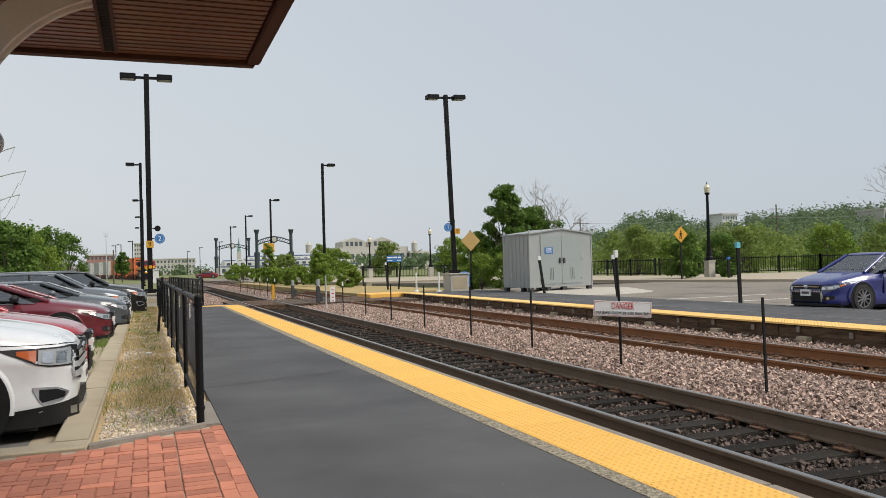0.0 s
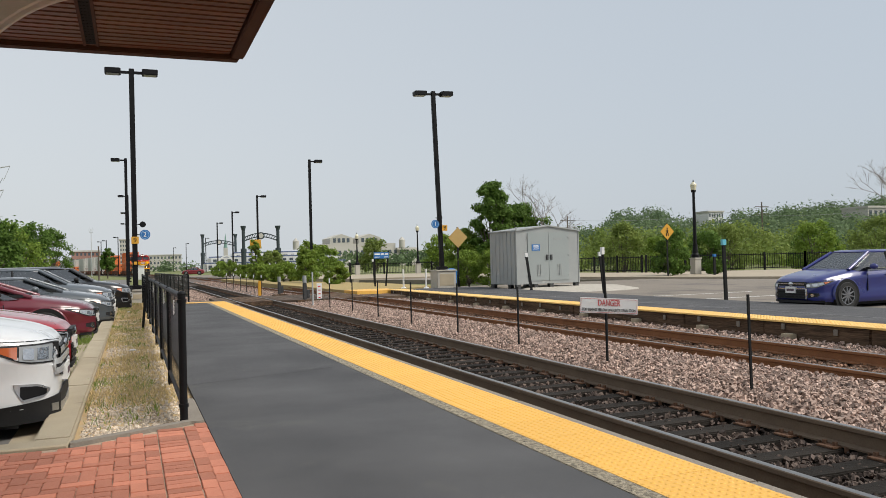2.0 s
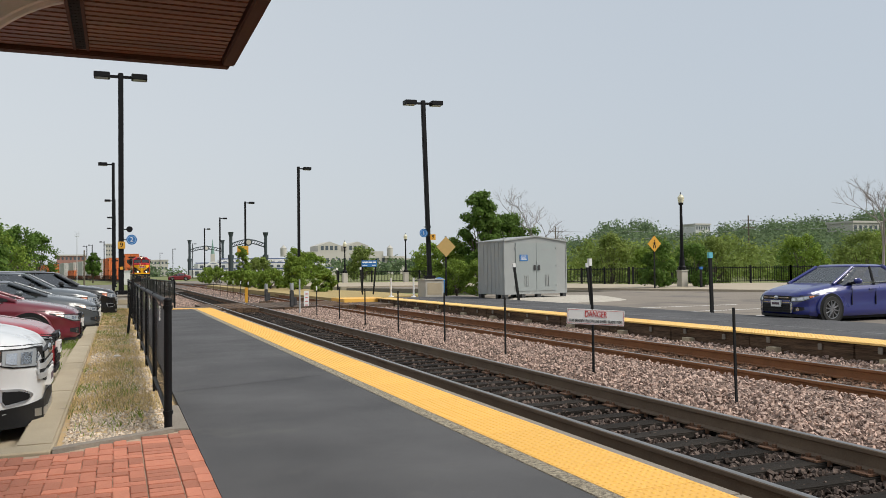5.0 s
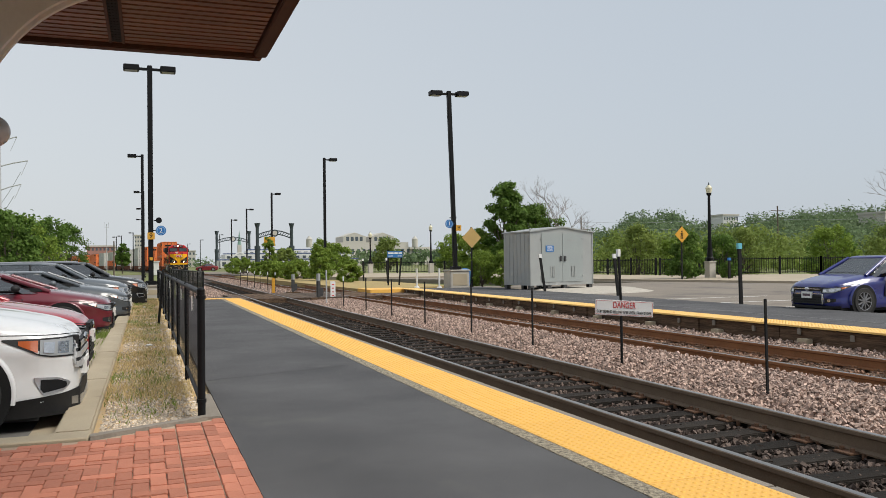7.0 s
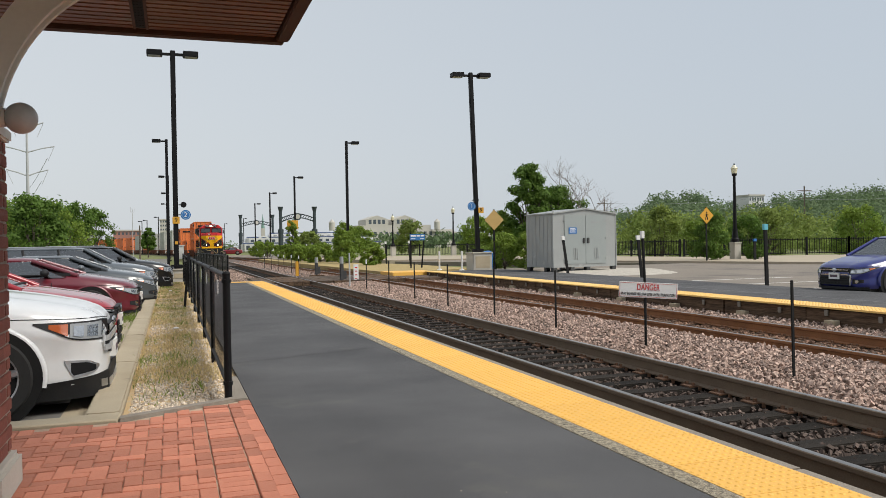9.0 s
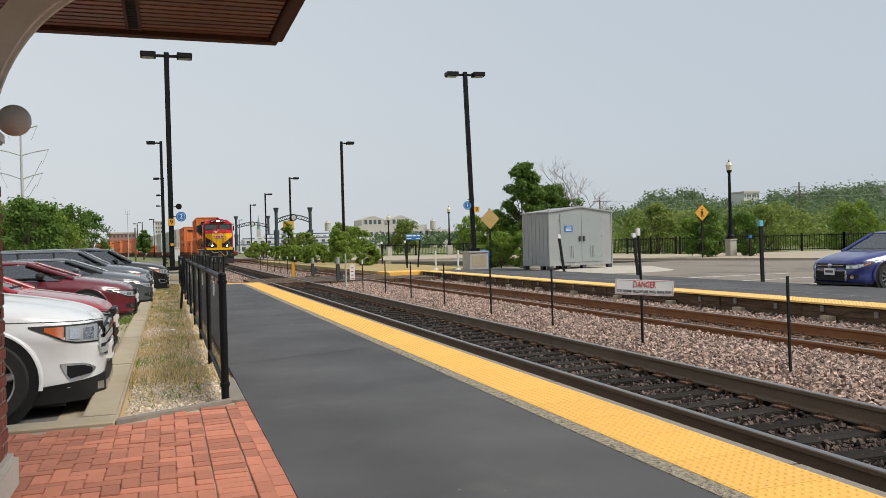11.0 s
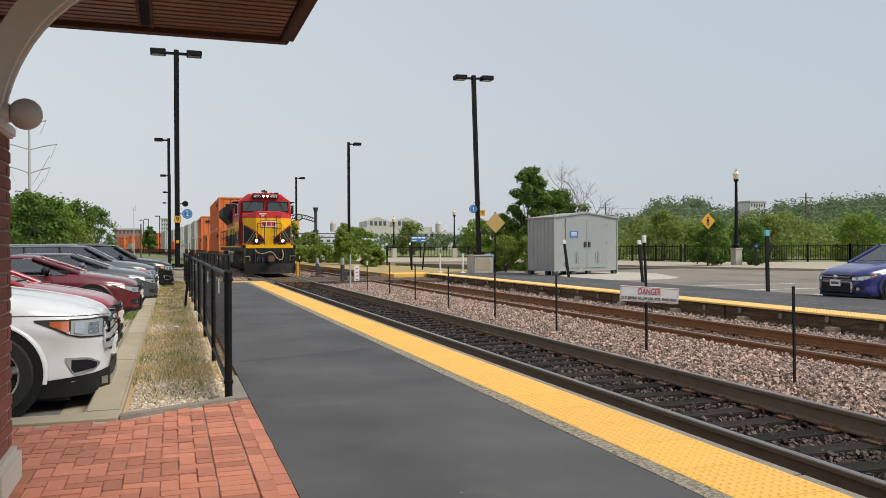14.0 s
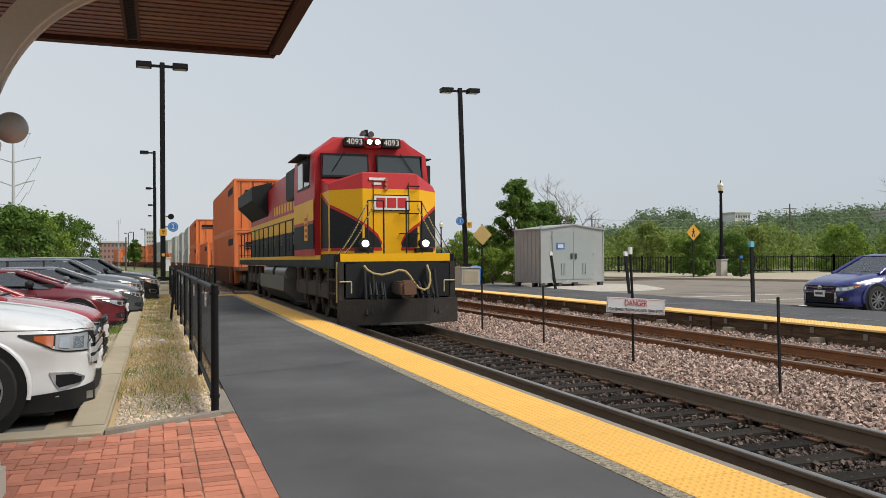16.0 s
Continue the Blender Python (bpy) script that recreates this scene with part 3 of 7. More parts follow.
def build_left_lot():
    ob = part("parking_lot", boxes((-22, -0.84, 6.5, 34, -0.6, -0.15)), OLD_ASPHALT, None, "worn grey asphalt parking lot")
    tagged(ob, "", "parking lot", "", "structure")
    ob = part("parking_lot", boxes((-40, -0.3, 35.6, 120, -0.6, -0.155)), OLD_ASPHALT, None, "worn asphalt parking lot farther along")
    tagged(ob, "", "parking lot", "", "structure")
    bm = bmesh.new()
    for k in range(9):
        box(bm, -0.83, -0.55, 6.42 + k * 3.05, 6.42 + k * 3.05 + 3.04, -0.4, 0.02, 0.02)
    kerb = part("kerb", bm, CONCRETE, None, "weathered concrete kerb at the head of the bays")
    tagged(kerb, "", "kerb", "", "structure")
    bm = bmesh.new()
    prism(bm, [(-9, 6.2), (-0.56, 6.14), (-0.55, 6.42), (-0.83, 6.42), (-0.95, 6.36), (-9, 6.42)], 2, -0.4, 0.018)
    bmesh.ops.bevel(bm, geom=list(bm.edges), offset=0.012, segments=1, affect="EDGES")
    tagged(part("kerb", bm, CONCRETE, None, "concrete kerb bordering the brick paving"), "", "kerb", "", "structure")
    part("gutter", boxes((-1.1, -0.84, 6.5, 34, -0.4, -0.145)), CONCRETE, kerb, "pale concrete gutter")
    ob = part("planting_strip", boxes((-0.548, 0.47, 6.0, 33.3, -0.5, -0.035)), SOIL, None, "gravelly strip with sparse dry grass beside the fence")
    tagged(ob, "", "ground", "", "structure")
    bm = bmesh.new()
    prism(bm, [(-0.55, 6.14), (0.34, 6.6), (0.34, 6.7), (-0.55, 6.25)], 2, -0.1, 0.02)
    tagged(part("edging_timber", bm, TIMBER_GREY, None, "grey timber edging in front of the grass strip"), "", "edging", "", "structure")
    bm = bmesh.new()
    box(bm, 0.33, 0.462, 6.62, 7.9, -0.2, 0.012, 0.008)
    tagged(part("edging_timber", bm, TIMBER_GREY, None, "split grey timber beside the fence post"), "", "edging", "", "structure")
    # white bay lines
    for y in (9.55, 12.25, 14.95, 17.65, 20.35, 23.05):
        part("bay_line", boxes((-6, -1.3, y, y + 0.1, -0.149, -0.146)), WHITE, ob)


build_left_lot()


def build_right_ground():
    ob = part("parking_lot", boxes((15.62, 33, -30, 41, -0.6, -0.13)), ROADWAY, None, "pale worn asphalt car park beyond the platform")
    tagged(ob, "", "parking lot", "", "structure")
    bm = bmesh.new()
    prism(bm, [(33, 10), (33, 34), (28.5, 42.5), (18, 66), (12, 100), (4, 150), (14, 150), (24, 100), (34, 60), (48, 46), (80, 30), (80, 10)], 2, -0.6, -0.128)
    ob = part("road", bm, ROADWAY, None, "pale asphalt road curving beside the railway")
    tagged(ob, "", "road", "", "structure")
    bm = bmesh.new()
    prism(bm, [(33.5, 31), (29.5, 42), (26, 52), (24.6, 64.5), (17.6, 66), (10, 90), (13, 96), (25, 88), (31, 84), (34.5, 68), (37.6, 52), (48, 46), (64, 37), (64, 20), (40, 24)], 2, -0.6, 0.0)
    ob = part("sidewalk", bm, SIDEWALK, None, "wide pale concrete sidewalk along the railing")
    tagged(ob, "", "sidewalk", "", "structure")
    for y in (12.8, 10.0, 17.6, 20.4, 23.2):
        part("bay_line", boxes((16.6, 21.5, y, y + 0.1, -0.129, -0.126)), WHITE, ob)
    bm = bmesh.new()
    prism(bm, [(10.0, 39.5), (12.4, 38.6), (15.6, 41), (15.5, 52), (13, 64), (9.9, 90), (9.0, 90)], 2, -0.5, -0.05)
    ob = part("dry_verge", bm, mat("dry_lawn", (0.42, 0.31, 0.13), (0.3, 0.23, 0.095), 0.95, scale=1.5, fine=20, bump=0.6), None, "straw-coloured dry grass verge")
    tagged(ob, "", "ground", "", "structure")
    bm = bmesh.new()
    bmesh.ops.create_cone(bm, cap_ends=True, segments=24, radius1=3.2, radius2=2.3, depth=0.16, matrix=Matrix.Translation((18.6, 31.6, -0.06)))
    ob = part("gravel_pad", bm, mat("pale_gravel", (0.5, 0.46, 0.4), (0.36, 0.33, 0.28), 0.95, scale=5, fine=40, bump=0.9), None, "pale gravel pad under the equipment shelter")
    tagged(ob, "", "ground", "", "structure")


build_right_ground()


# ---------------------------------------------------------------- brick paving
def build_pavers():
    th = thing("brick_paving", "red clay pavers in herringbone with a straight border", "paving", kind="structure")
    part("sand_bed", boxes((-9, 0.468, -9, 6.13, -0.4, -0.012)), SAND, th)
    bm = bmesh.new()
    prism(bm, [(-0.54, 6.131), (0.468, 6.131), (0.468, 6.68), (0.34, 6.64)], 2, -0.4, -0.0125)
    part("sand_bed", bm, SAND, th)
    def paver(l, w):
        me = mesh_of(boxes((-l / 2, l / 2, -w / 2, w / 2, -0.05, 0), bevel=0.004), "paver")
        me.materials.append(BRICK)
        return me
    full, cube = paver(0.196, 0.096), paver(0.096, 0.096)
    rng = random.Random(5)
    near, rest = [], []
    top = lambda x: 6.13 + max(0, (x + 0.55) * 0.515)
    x1 = 0.07

    def lay(x, y, quarter, me=None):
        if y > top(x) - 0.06:
            return
        m = pose(x, y, rng.uniform(-0.004, 0.002), rng.uniform(-0.8, 0.8), rng.uniform(-0.8, 0.8), 90 * quarter + rng.uniform(-1.2, 1.2))
        if me:
            share("paver", me, th, m)
        else:
            (near if x > -1.5 and y > 3.75 else rest).append(m)

    # herringbone
    for r in range(1, 68):
        for c in range(-84, 0):
            k = (c + r) % 4
            x, y = x1 + c * 0.1, 6.7 - r * 0.1
            if k == 0 and c < -1:
                lay(x + 0.1, y + 0.05, 0)
            elif k == 0 or (k == 1 and c == -84):
                lay(x + 0.05, y + 0.05, 0, cube)
            elif k == 2:
                lay(x + 0.05, y, 1)
    # border courses
    for r in range(66):
        lay(0.175, 6.62 - r * 0.1, 0)
    for r in range(33):
        lay(0.33, 6.6 - r * 0.2, 1)
        lay(0.42, 6.5 - r * 0.2, 1)
    rng.shuffle(near)
    for m in near[:300]:
        share("paver", full, th, m)
    rest += near[300:]
    verts, faces = [], []
    for m in rest:
        k = len(verts)
        verts += [m @ v.co for v in full.vertices]
        faces += [[k + i for i in p.vertices] for p in full.polygons]
    raw("pavers", [tuple(v) for v in verts], faces, mat("clay_paver_joined", (0.53, 0.2, 0.12), (0.4, 0.15, 0.095), 0.85, scale=5, fine=70, bump=0.4, spread=0.8, island=0.24), th, "stuff")


# ---------------------------------------------------------------- canopy
CAN_Z, CAN_X, CAN_Y = 2.835, 0.66, 5.46


def build_canopy():
    th = thing("canopy", "station canopy with a brown varnished slatted soffit", "canopy", kind="structure")
    bm = bmesh.new()
    y = CAN_Y - 0.08
    while y > -3:
        box(bm, -6, CAN_X - 0.07, y - 0.07, y, CAN_Z, CAN_Z + 0.02, 0.004)
        y -= 0.09
    part("soffit", bm, WOOD, th, "brown varnished timber slats", smooth=0)
    part("deck", boxes((-6, CAN_X, -3, CAN_Y, CAN_Z + 0.03, CAN_Z + 0.22)), WOOD_DARK, th)
    part("end_fascia", boxes((-6, CAN_X, CAN_Y - 0.07, CAN_Y + 0.03, CAN_Z - 0.03, CAN_Z + 0.3), bevel=0.008), WOOD_DARK, th, "dark brown fascia board")
    part("side_fascia", boxes((CAN_X - 0.06, CAN_X + 0.03, -3, CAN_Y - 0.074, CAN_Z - 0.028, CAN_Z + 0.3), bevel=0.008), WOOD_DARK, th, "dark brown fascia board")
    part("gutter", tubes(((CAN_X + 0.045, -3, CAN_Z + 0.12), (CAN_X + 0.045, CAN_Y - 0.5, CAN_Z + 0.12), 0.035)), WOOD_DARK, th)
    part("roof", boxes((-6, CAN_X + 0.06, -3, CAN_Y + 0.06, CAN_Z + 0.305, CAN_Z + 0.36)), WOOD_DARK, th)
    # perforated vent strip
    v = part("vent_strip", boxes((-0.35, -0.285, -2.5, CAN_Y - 0.15, CAN_Z - 0.012, CAN_Z - 0.002)), BLACK_MATT, th, "dark perforated vent strip")
    bm = bmesh.new()
    for k in range(100):
        for j in range(3):
            box(bm, -0.342 + j * 0.019, -0.332 + j * 0.019, CAN_Y - 0.22 - k * 0.06, CAN_Y - 0.19 - k * 0.06, CAN_Z - 0.015, CAN_Z - 0.0125)
    part("vent_grating", bm, BLACK_MATT, v)
    bm = bmesh.new()
    for sx in (-0.365, -0.285):
        box(bm, sx, sx + 0.018, -2.5, CAN_Y - 0.14, CAN_Z - 0.022, CAN_Z - 0.002)
    part("vent_border", bm, WOOD_DARK, v)

    col = thing("column", "red brick canopy column on a grey stone base", "column", pose(-1.28, 4.28, 0))
    part("stone_base", boxes((-0.31, 0.31, -0.31, 0.31, 0, 0.2), bevel=0.025), STONE, col, "grey stone plinth")
    part("mortar_core", boxes((-0.258, 0.258, -0.258, 0.258, 0.2, 1.95)), MORTAR, col)
    full = mesh_of(boxes((-0.097, 0.097, -0.045, 0.045, -0.0325, 0.0325), bevel=0.004), "brick")
    full.materials.append(COLUMN_BRICK)
    for j in range(23):
        z = 0.245 + j * 0.075
        for side in range(4):
            for i in range(3 if j % 2 else 2):
                off = (-0.17 + i * 0.2) if j % 2 == 0 else (-0.21 + i * 0.2)
                off = max(-0.165, min(0.165, off))
                share("brick", full, col, Matrix.Rotation(radians(90 * side), 4, "Z") @ pose(off, -0.222, z))
    part("cap", boxes((-0.29, 0.29, -0.29, 0.29, 1.93, 2.0), bevel=0.012), CREAM, col)
    part("pier", boxes((-0.27, 0.1, -0.1, 0.1, 2.0, CAN_Z)), CREAM, col, "cream painted steel post")
    # curved bracket
    bm = bmesh.new()
    rings = []
    for k in range(17):
        a = k / 16
        ang = radians(1 + 74 * a)
        cx, cz = 0.2 + 0.95 * (1 - math.cos(ang)), 1.88 + 1.07 * math.sin(ang)
        nx, nz = math.cos(ang), -math.sin(ang)
        w, t = 0.075, 0.062 + 0.03 * a
        rings.append([(cx + nx * t * s, y, cz + nz * t * s) for s, y in ((-1, -w), (1, -w), (1, -w * 0.5), (0.75, -w * 0.45), (0.75, w * 0.45), (1, w * 0.5), (1, w), (-1, w))])
    loft(bm, rings)
    part("bracket", bm, CREAM, col, "curved cream steel bracket", smooth=50)
    b = ball(bmesh.new(), (0.388, -0.02, 2.028), 0.083, 28, 18)
    lamp = part("globe", b, GLOBE, col, "grey round finial globe", smooth=80)
    part("globe_collar", tubes(((0.22, -0.02, 2.03), (0.315, -0.02, 2.03), 0.06, 0.05), seg=16), CREAM, lamp)
    part("bracket_foot", boxes((0.19, 0.262, -0.085, 0.085, 1.86, 1.96), bevel=0.01), CREAM, col)


build_canopy()


# ---------------------------------------------------------------- fence
def chain_panel(bm, a, b, z0, z1, step=0.075):
    """Diamond wire mesh between two posts."""
    a, b = Vector((*a, 0)), Vector((*b, 0))
    d = b - a
    L, h = d.length, z1 - z0
    d.normalize()
    nrm = Vector((-d.y, d.x, 0)) * 0.003
    u = -h
    while u < L:
        for s in (1, -1):
            p0, p1 = (u, z0), (u + h, z1)
            if s < 0:
                p0, p1 = (u + h, z0), (u, z1)
            lo, hi = sorted((p0, p1))
            t0, t1 = max(0, (0 - lo[0]) / h), min(1, (L - lo[0]) / h)
            if t1 - t0 < 0.02:
                continue
            q = [lo[1] + (hi[1] - lo[1]) * t for t in (t0, t1)]
            x = [lo[0] + h * t for t in (t0, t1)]
            A, B = a + d * x[0] + Vector((0, 0, q[0])), a + d * x[1] + Vector((0, 0, q[1]))
            w = Vector((0, 0, 0.0075))
            bm.faces.new([bm.verts.new(p) for p in (A - w + nrm, B - w + nrm, B + w + nrm, A + w + nrm)])
            bm.faces.new([bm.verts.new(p) for p in (A - w - nrm, B - w - nrm, B + w - nrm, A + w - nrm)])
        u += step


def build_fence(points, top, label, mesh_step):
    th = thing("chain_link_fence", label, "fence")
    for i, p in enumerate(points):
        r = 0.034 if i in (0, len(points) - 1) else 0.026
        bm = tubes(((*p, -0.3), (*p, top), r))
        ball(bm, (*p, top), r * 1.12, 10, 6, (1, 1, 0.7))
        if i == 0:
            for z in (0.14, top - 0.06):
                tube(bm, (*p, z - 0.015), (*p, z + 0.015), r * 1.25)
        part("post", bm, BLACK, th, smooth=50)
    for a, b in zip(points, points[1:]):
        for z in (top - 0.02, 0.12):
            part("rail", tubes(((*a, z), (*b, z), 0.027 if z > 0.5 else 0.02)), BLACK, th)
        bm = bmesh.new()
        chain_panel(bm, a, b, 0.1, top - 0.03, mesh_step)
        part("wire_mesh", bm, BLACK, th, smooth=0)
    rng = random.Random(3)
    for a, b in zip(points, points[1:]):
        if rng.random() < 0.75:
            k = rng.uniform(0.2, 0.8)
            x, y = a[0] + (b[0] - a[0]) * k, a[1] + (b[1] - a[1]) * k
            part("tag", boxes((x - 0.008, x + 0.008, y - 0.02, y + 0.02, top - 0.25, top - 0.1)), WHITE, th, "small white tag tied to the mesh")
    return th


build_fence([(0.3, 6.72 + k * 2.62) for k in range(11)], 1.09, "black chain-link fence along the platform edge", 0.058)
build_fence([(2.05 - 0.06 * k, 33.6 + 2.6 * k) for k in range(11)], 1.0, "black chain-link fence continuing beside the tracks", 0.04)


def slim_post(name, x, y, z0, z1, label, lean=(0, 0), cap=None, r=0.022, group="", category="post"):
    th = thing(name, label, category, pose(x, y, z0), group)
    h = z1 - z0
    bm = boxes((-r * 1.3, r * 1.3, -r * 0.75, r * 0.75, -0.25, h), bevel=0.004)
    bmesh.ops.transform(bm, matrix=Matrix(((1, 0, lean[0], 0), (0, 1, lean[1], 0), (0, 0, 1, 0), (0, 0, 0, 1))), verts=bm.verts)
    part("stake", bm, BLACK_MATT, th)
    if cap:
        bm = boxes((-r * 1.7, r * 1.7, -r * 1.1, r * 1.1, h - 0.16, h + 0.005), bevel=0.004)
        bmesh.ops.transform(bm, matrix=Matrix(((1, 0, lean[0], 0), (0, 1, lean[1], 0), (0, 0, 1, 0), (0, 0, 0, 1))), verts=bm.verts)
        part("reflector", bm, cap, th, "pale reflective cap")
    return th


for k, (y, z) in enumerate(((6.8, 0.84), (12.75, 0.8), (15.75, 0.82), (18.75, 0.8), (21.75, 0.8), (24.7, 0.8), (27.7, 0.8), (44, 0.8), (47, 0.8), (50, 0.8), (53, 0.8), (57, 0.8), (61, 0.8))):
    slim_post("track_stake", 6.5 + 0.02 * (k % 3), y, -0.27, z, "slim black steel stake standing in the ballast", (0.0 if k else -0.012, 0.0), WHITE if k > 5 else None, 0.0135, "stakes between the tracks", "stake")


def build_danger_sign():
    th = thing("danger_sign", "white DANGER sign with red lettering on a slim post", "sign", pose(6.5, 9.78, -0.27))
    bm = bmesh.new()
    tube(bm, (0, 0, -0.2), (0, 0, 0.9), 0.02)
    tube(bm, (0, 0, 0.9), (-0.035, 0.0, 1.72), 0.02)
    part("post", bm, BLACK_MATT, th)
    part("reflector", boxes((-0.065, -0.012, -0.03, 0.02, 1.62, 1.73), bevel=0.004), WHITE, th)
    m = pose(0.03, -0.035, 0.85, 90, 0, 10)
    m = Matrix.Translation((0.03, -0.035, 0.85)) @ Matrix.Rotation(radians(-22), 4, "Z") @ Matrix.Rotation(radians(3.6), 4, "Y")
    bm = boxes((-0.43, 0.43, 0, 0.012, -0.115, 0.115), bevel=0.004)
    plate = part("plate", bm, WHITE, th, "white sign plate", at=m)
    bm = boxes((-0.418, 0.418, -0.002, 0.0, 0.098, 0.102), (-0.418, 0.418, -0.002, 0.0, -0.102, -0.098), (-0.418, -0.414, -0.002, 0, -0.098, 0.098), (0.414, 0.418, -0.002, 0, -0.098, 0.098))
    part("border", bm, RED_SIGN, plate)
    lettering("danger_lettering", "DANGER", 0.13, pose(0, -0.004, 0.04, 90), RED_SIGN, plate, width=0.33)
    lettering("warning_lettering", "STAY BEHIND YELLOW LINE UNTIL TRAIN STOPS", 0.06, pose(0, -0.004, -0.062, 90), BLACK_MATT, plate, width=0.8)


build_danger_sign()


# ---------------------------------------------------------------- lamps
def lamp_post(x, y, z0, h, label, heads=2, lean=0.0, group="platform lamps"):
    th = thing("street_lamp", label, "street lamp", pose(x, y, z0, 0, lean, 0), group)
    part("pole", boxes((-0.1, 0.1, -0.1, 0.1, 0, h), bevel=0.02), BLACK, th)
    part("base_plate", boxes((-0.24, 0.24, -0.24, 0.24, -0.001, 0.16), bevel=0.03), BLACK, th)
    for s in ((-1, 1) if heads == 2 else (heads,)):
        part("arm", boxes((min(0.1 * s, 0.42 * s), max(0.1 * s, 0.42 * s), -0.05, 0.05, h - 0.2, h - 0.1)), BLACK, th)
        hd = part("lamp_head", boxes((min(0.4 * s, 1.0 * s), max(0.4 * s, 1.0 * s), -0.24, 0.24, h - 0.24, h - 0.02), bevel=0.02), BLACK, th)
        part("lens", boxes((min(0.47 * s, 0.94 * s), max(0.47 * s, 0.94 * s), -0.2, 0.2, h - 0.25, h - 0.242)), LAMP_GREY, hd)
    return th


def round_sign(x, y, z, r, text, face, label):
    th = thing("round_sign", label, "sign", pose(x, y, z))
    part("disc", tubes(((0, 0, 0), (0, 0.02, 0), r), seg=32), face, th)
    part("ring", tubes(((0, -0.003, 0), (0, 0.0, 0), r * 0.8), seg=32), mat("pale_blue_ring", (0.3, 0.5, 0.7), None, 0.5), th)
    part("centre", tubes(((0, -0.006, 0), (0, -0.003, 0), r * 0.7), seg=32), face, th)
    lettering("number", text, r * 1.3, pose(0, -0.01, 0, 90), WHITE, th)
    part("bracket", tubes(((-r * 1.5 if x < 5 else r, 0.03, 0), (r if x < 5 else r * 1.5, 0.03, 0), 0.02)), BLACK, th)
    return th


def square_sign(x, y, z, s, text, label):
    th = thing("square_sign", label, "sign", pose(x, y, z))
    part("plate", boxes((-s, s, 0, 0.015, -s, s), bevel=0.004), AMBER_SIGN, th)
    if text:
        lettering("number", text, s * 1.9, pose(0, -0.004, 0, 90), BLACK_MATT, th)


def planter(x, y, w, d, h, label):
    ob = part("lamp_plinth", boxes((x - w, x + w, y - d, y + d, -0.4, h), bevel=0.03), STONE, None, label)
    tagged(ob, "", "plinth")
    part("coping", boxes((x - w - 0.04, x + w + 0.04, y - d - 0.04, y + d + 0.04, h, h + 0.08), bevel=0.02), STONE, ob)
    part("panel", boxes((x - w + 0.12, x + w - 0.12, y - d - 0.012, y - d - 0.002, 0.1, h - 0.12), bevel=0.004), CONCRETE, ob)
    return ob


planter(0.05, 34.2, 0.75, 0.4, 0.42, "low concrete plinth carrying a lamp post")
lamp_post(0.05, 34.0, 0.5, 8.9, "tall black lamp post with twin box heads on a concrete plinth")
round_sign(0.44, 33.85, 2.69, 0.2, "2", BLUE_SIGN, "round blue platform number sign on the lamp post")
square_sign(0.06, 33.85, 2.47, 0.14, "9", "small amber square sign on the lamp post")
square_sign(0.06, 33.85, 1.55, 0.06, "", "tiny amber tag on the lamp post")
planter(14.35, 36.6, 0.5, 0.5, 0.8, "pale stone plinth carrying a lamp post")
lamp_post(14.3, 36.6, 0.88, 8.9, "tall black lamp post with twin box heads on a stone plinth", lean=-1.6)
round_sign(13.93, 36.4, 3.15, 0.21, "1", BLUE_SIGN, "round blue platform number sign on the lamp post")
square_sign(14.42, 36.4, 2.95, 0.14, "9", "small amber square sign on the lamp post")
for x, y, z, nm in ((0.36, 33.86, 3.1, "speaker"), (14.16, 36.42, 3.45, "speaker")):
    th = thing("loudspeaker", "small round black loudspeaker on the lamp post", "loudspeaker", pose(x, y, z))
    part("horn", tubes(((0, -0.1, 0), (0, 0.1, 0), 0.12, 0.07), seg=18), BLACK, th)
    part("bracket", boxes((-0.2, 0.0, -0.02, 0.02, -0.02, 0.02)), BLACK, th)
for x, y in ((13.15, 62), (13.1, 90), (13.5, 117), (14.8, 146)):
    lamp_post(x + bend(y), y, -0.1, 9.7 if y < 80 else 9.3, "black lamp post with one box head beside the tracks", 1)
for x, y in ((19.2, 230), (17, 279), (15.6, 335)):
    lamp_post(x, y, -0.1, 9.6, "far black lamp post beyond the bend", 1)
for k, y in enumerate((62, 93, 121, 150)):
    lamp_post(-0.35 + bend(y) * 0.5, y, -0.1, 9.5, "black lamp post with one box head along the car park", -1)
for x, y in ((-7.5, 230), (-6, 222), (-2.9, 200)):
    lamp_post(x, y, -0.1, 9.0, "far black lamp post in the car park", -1)


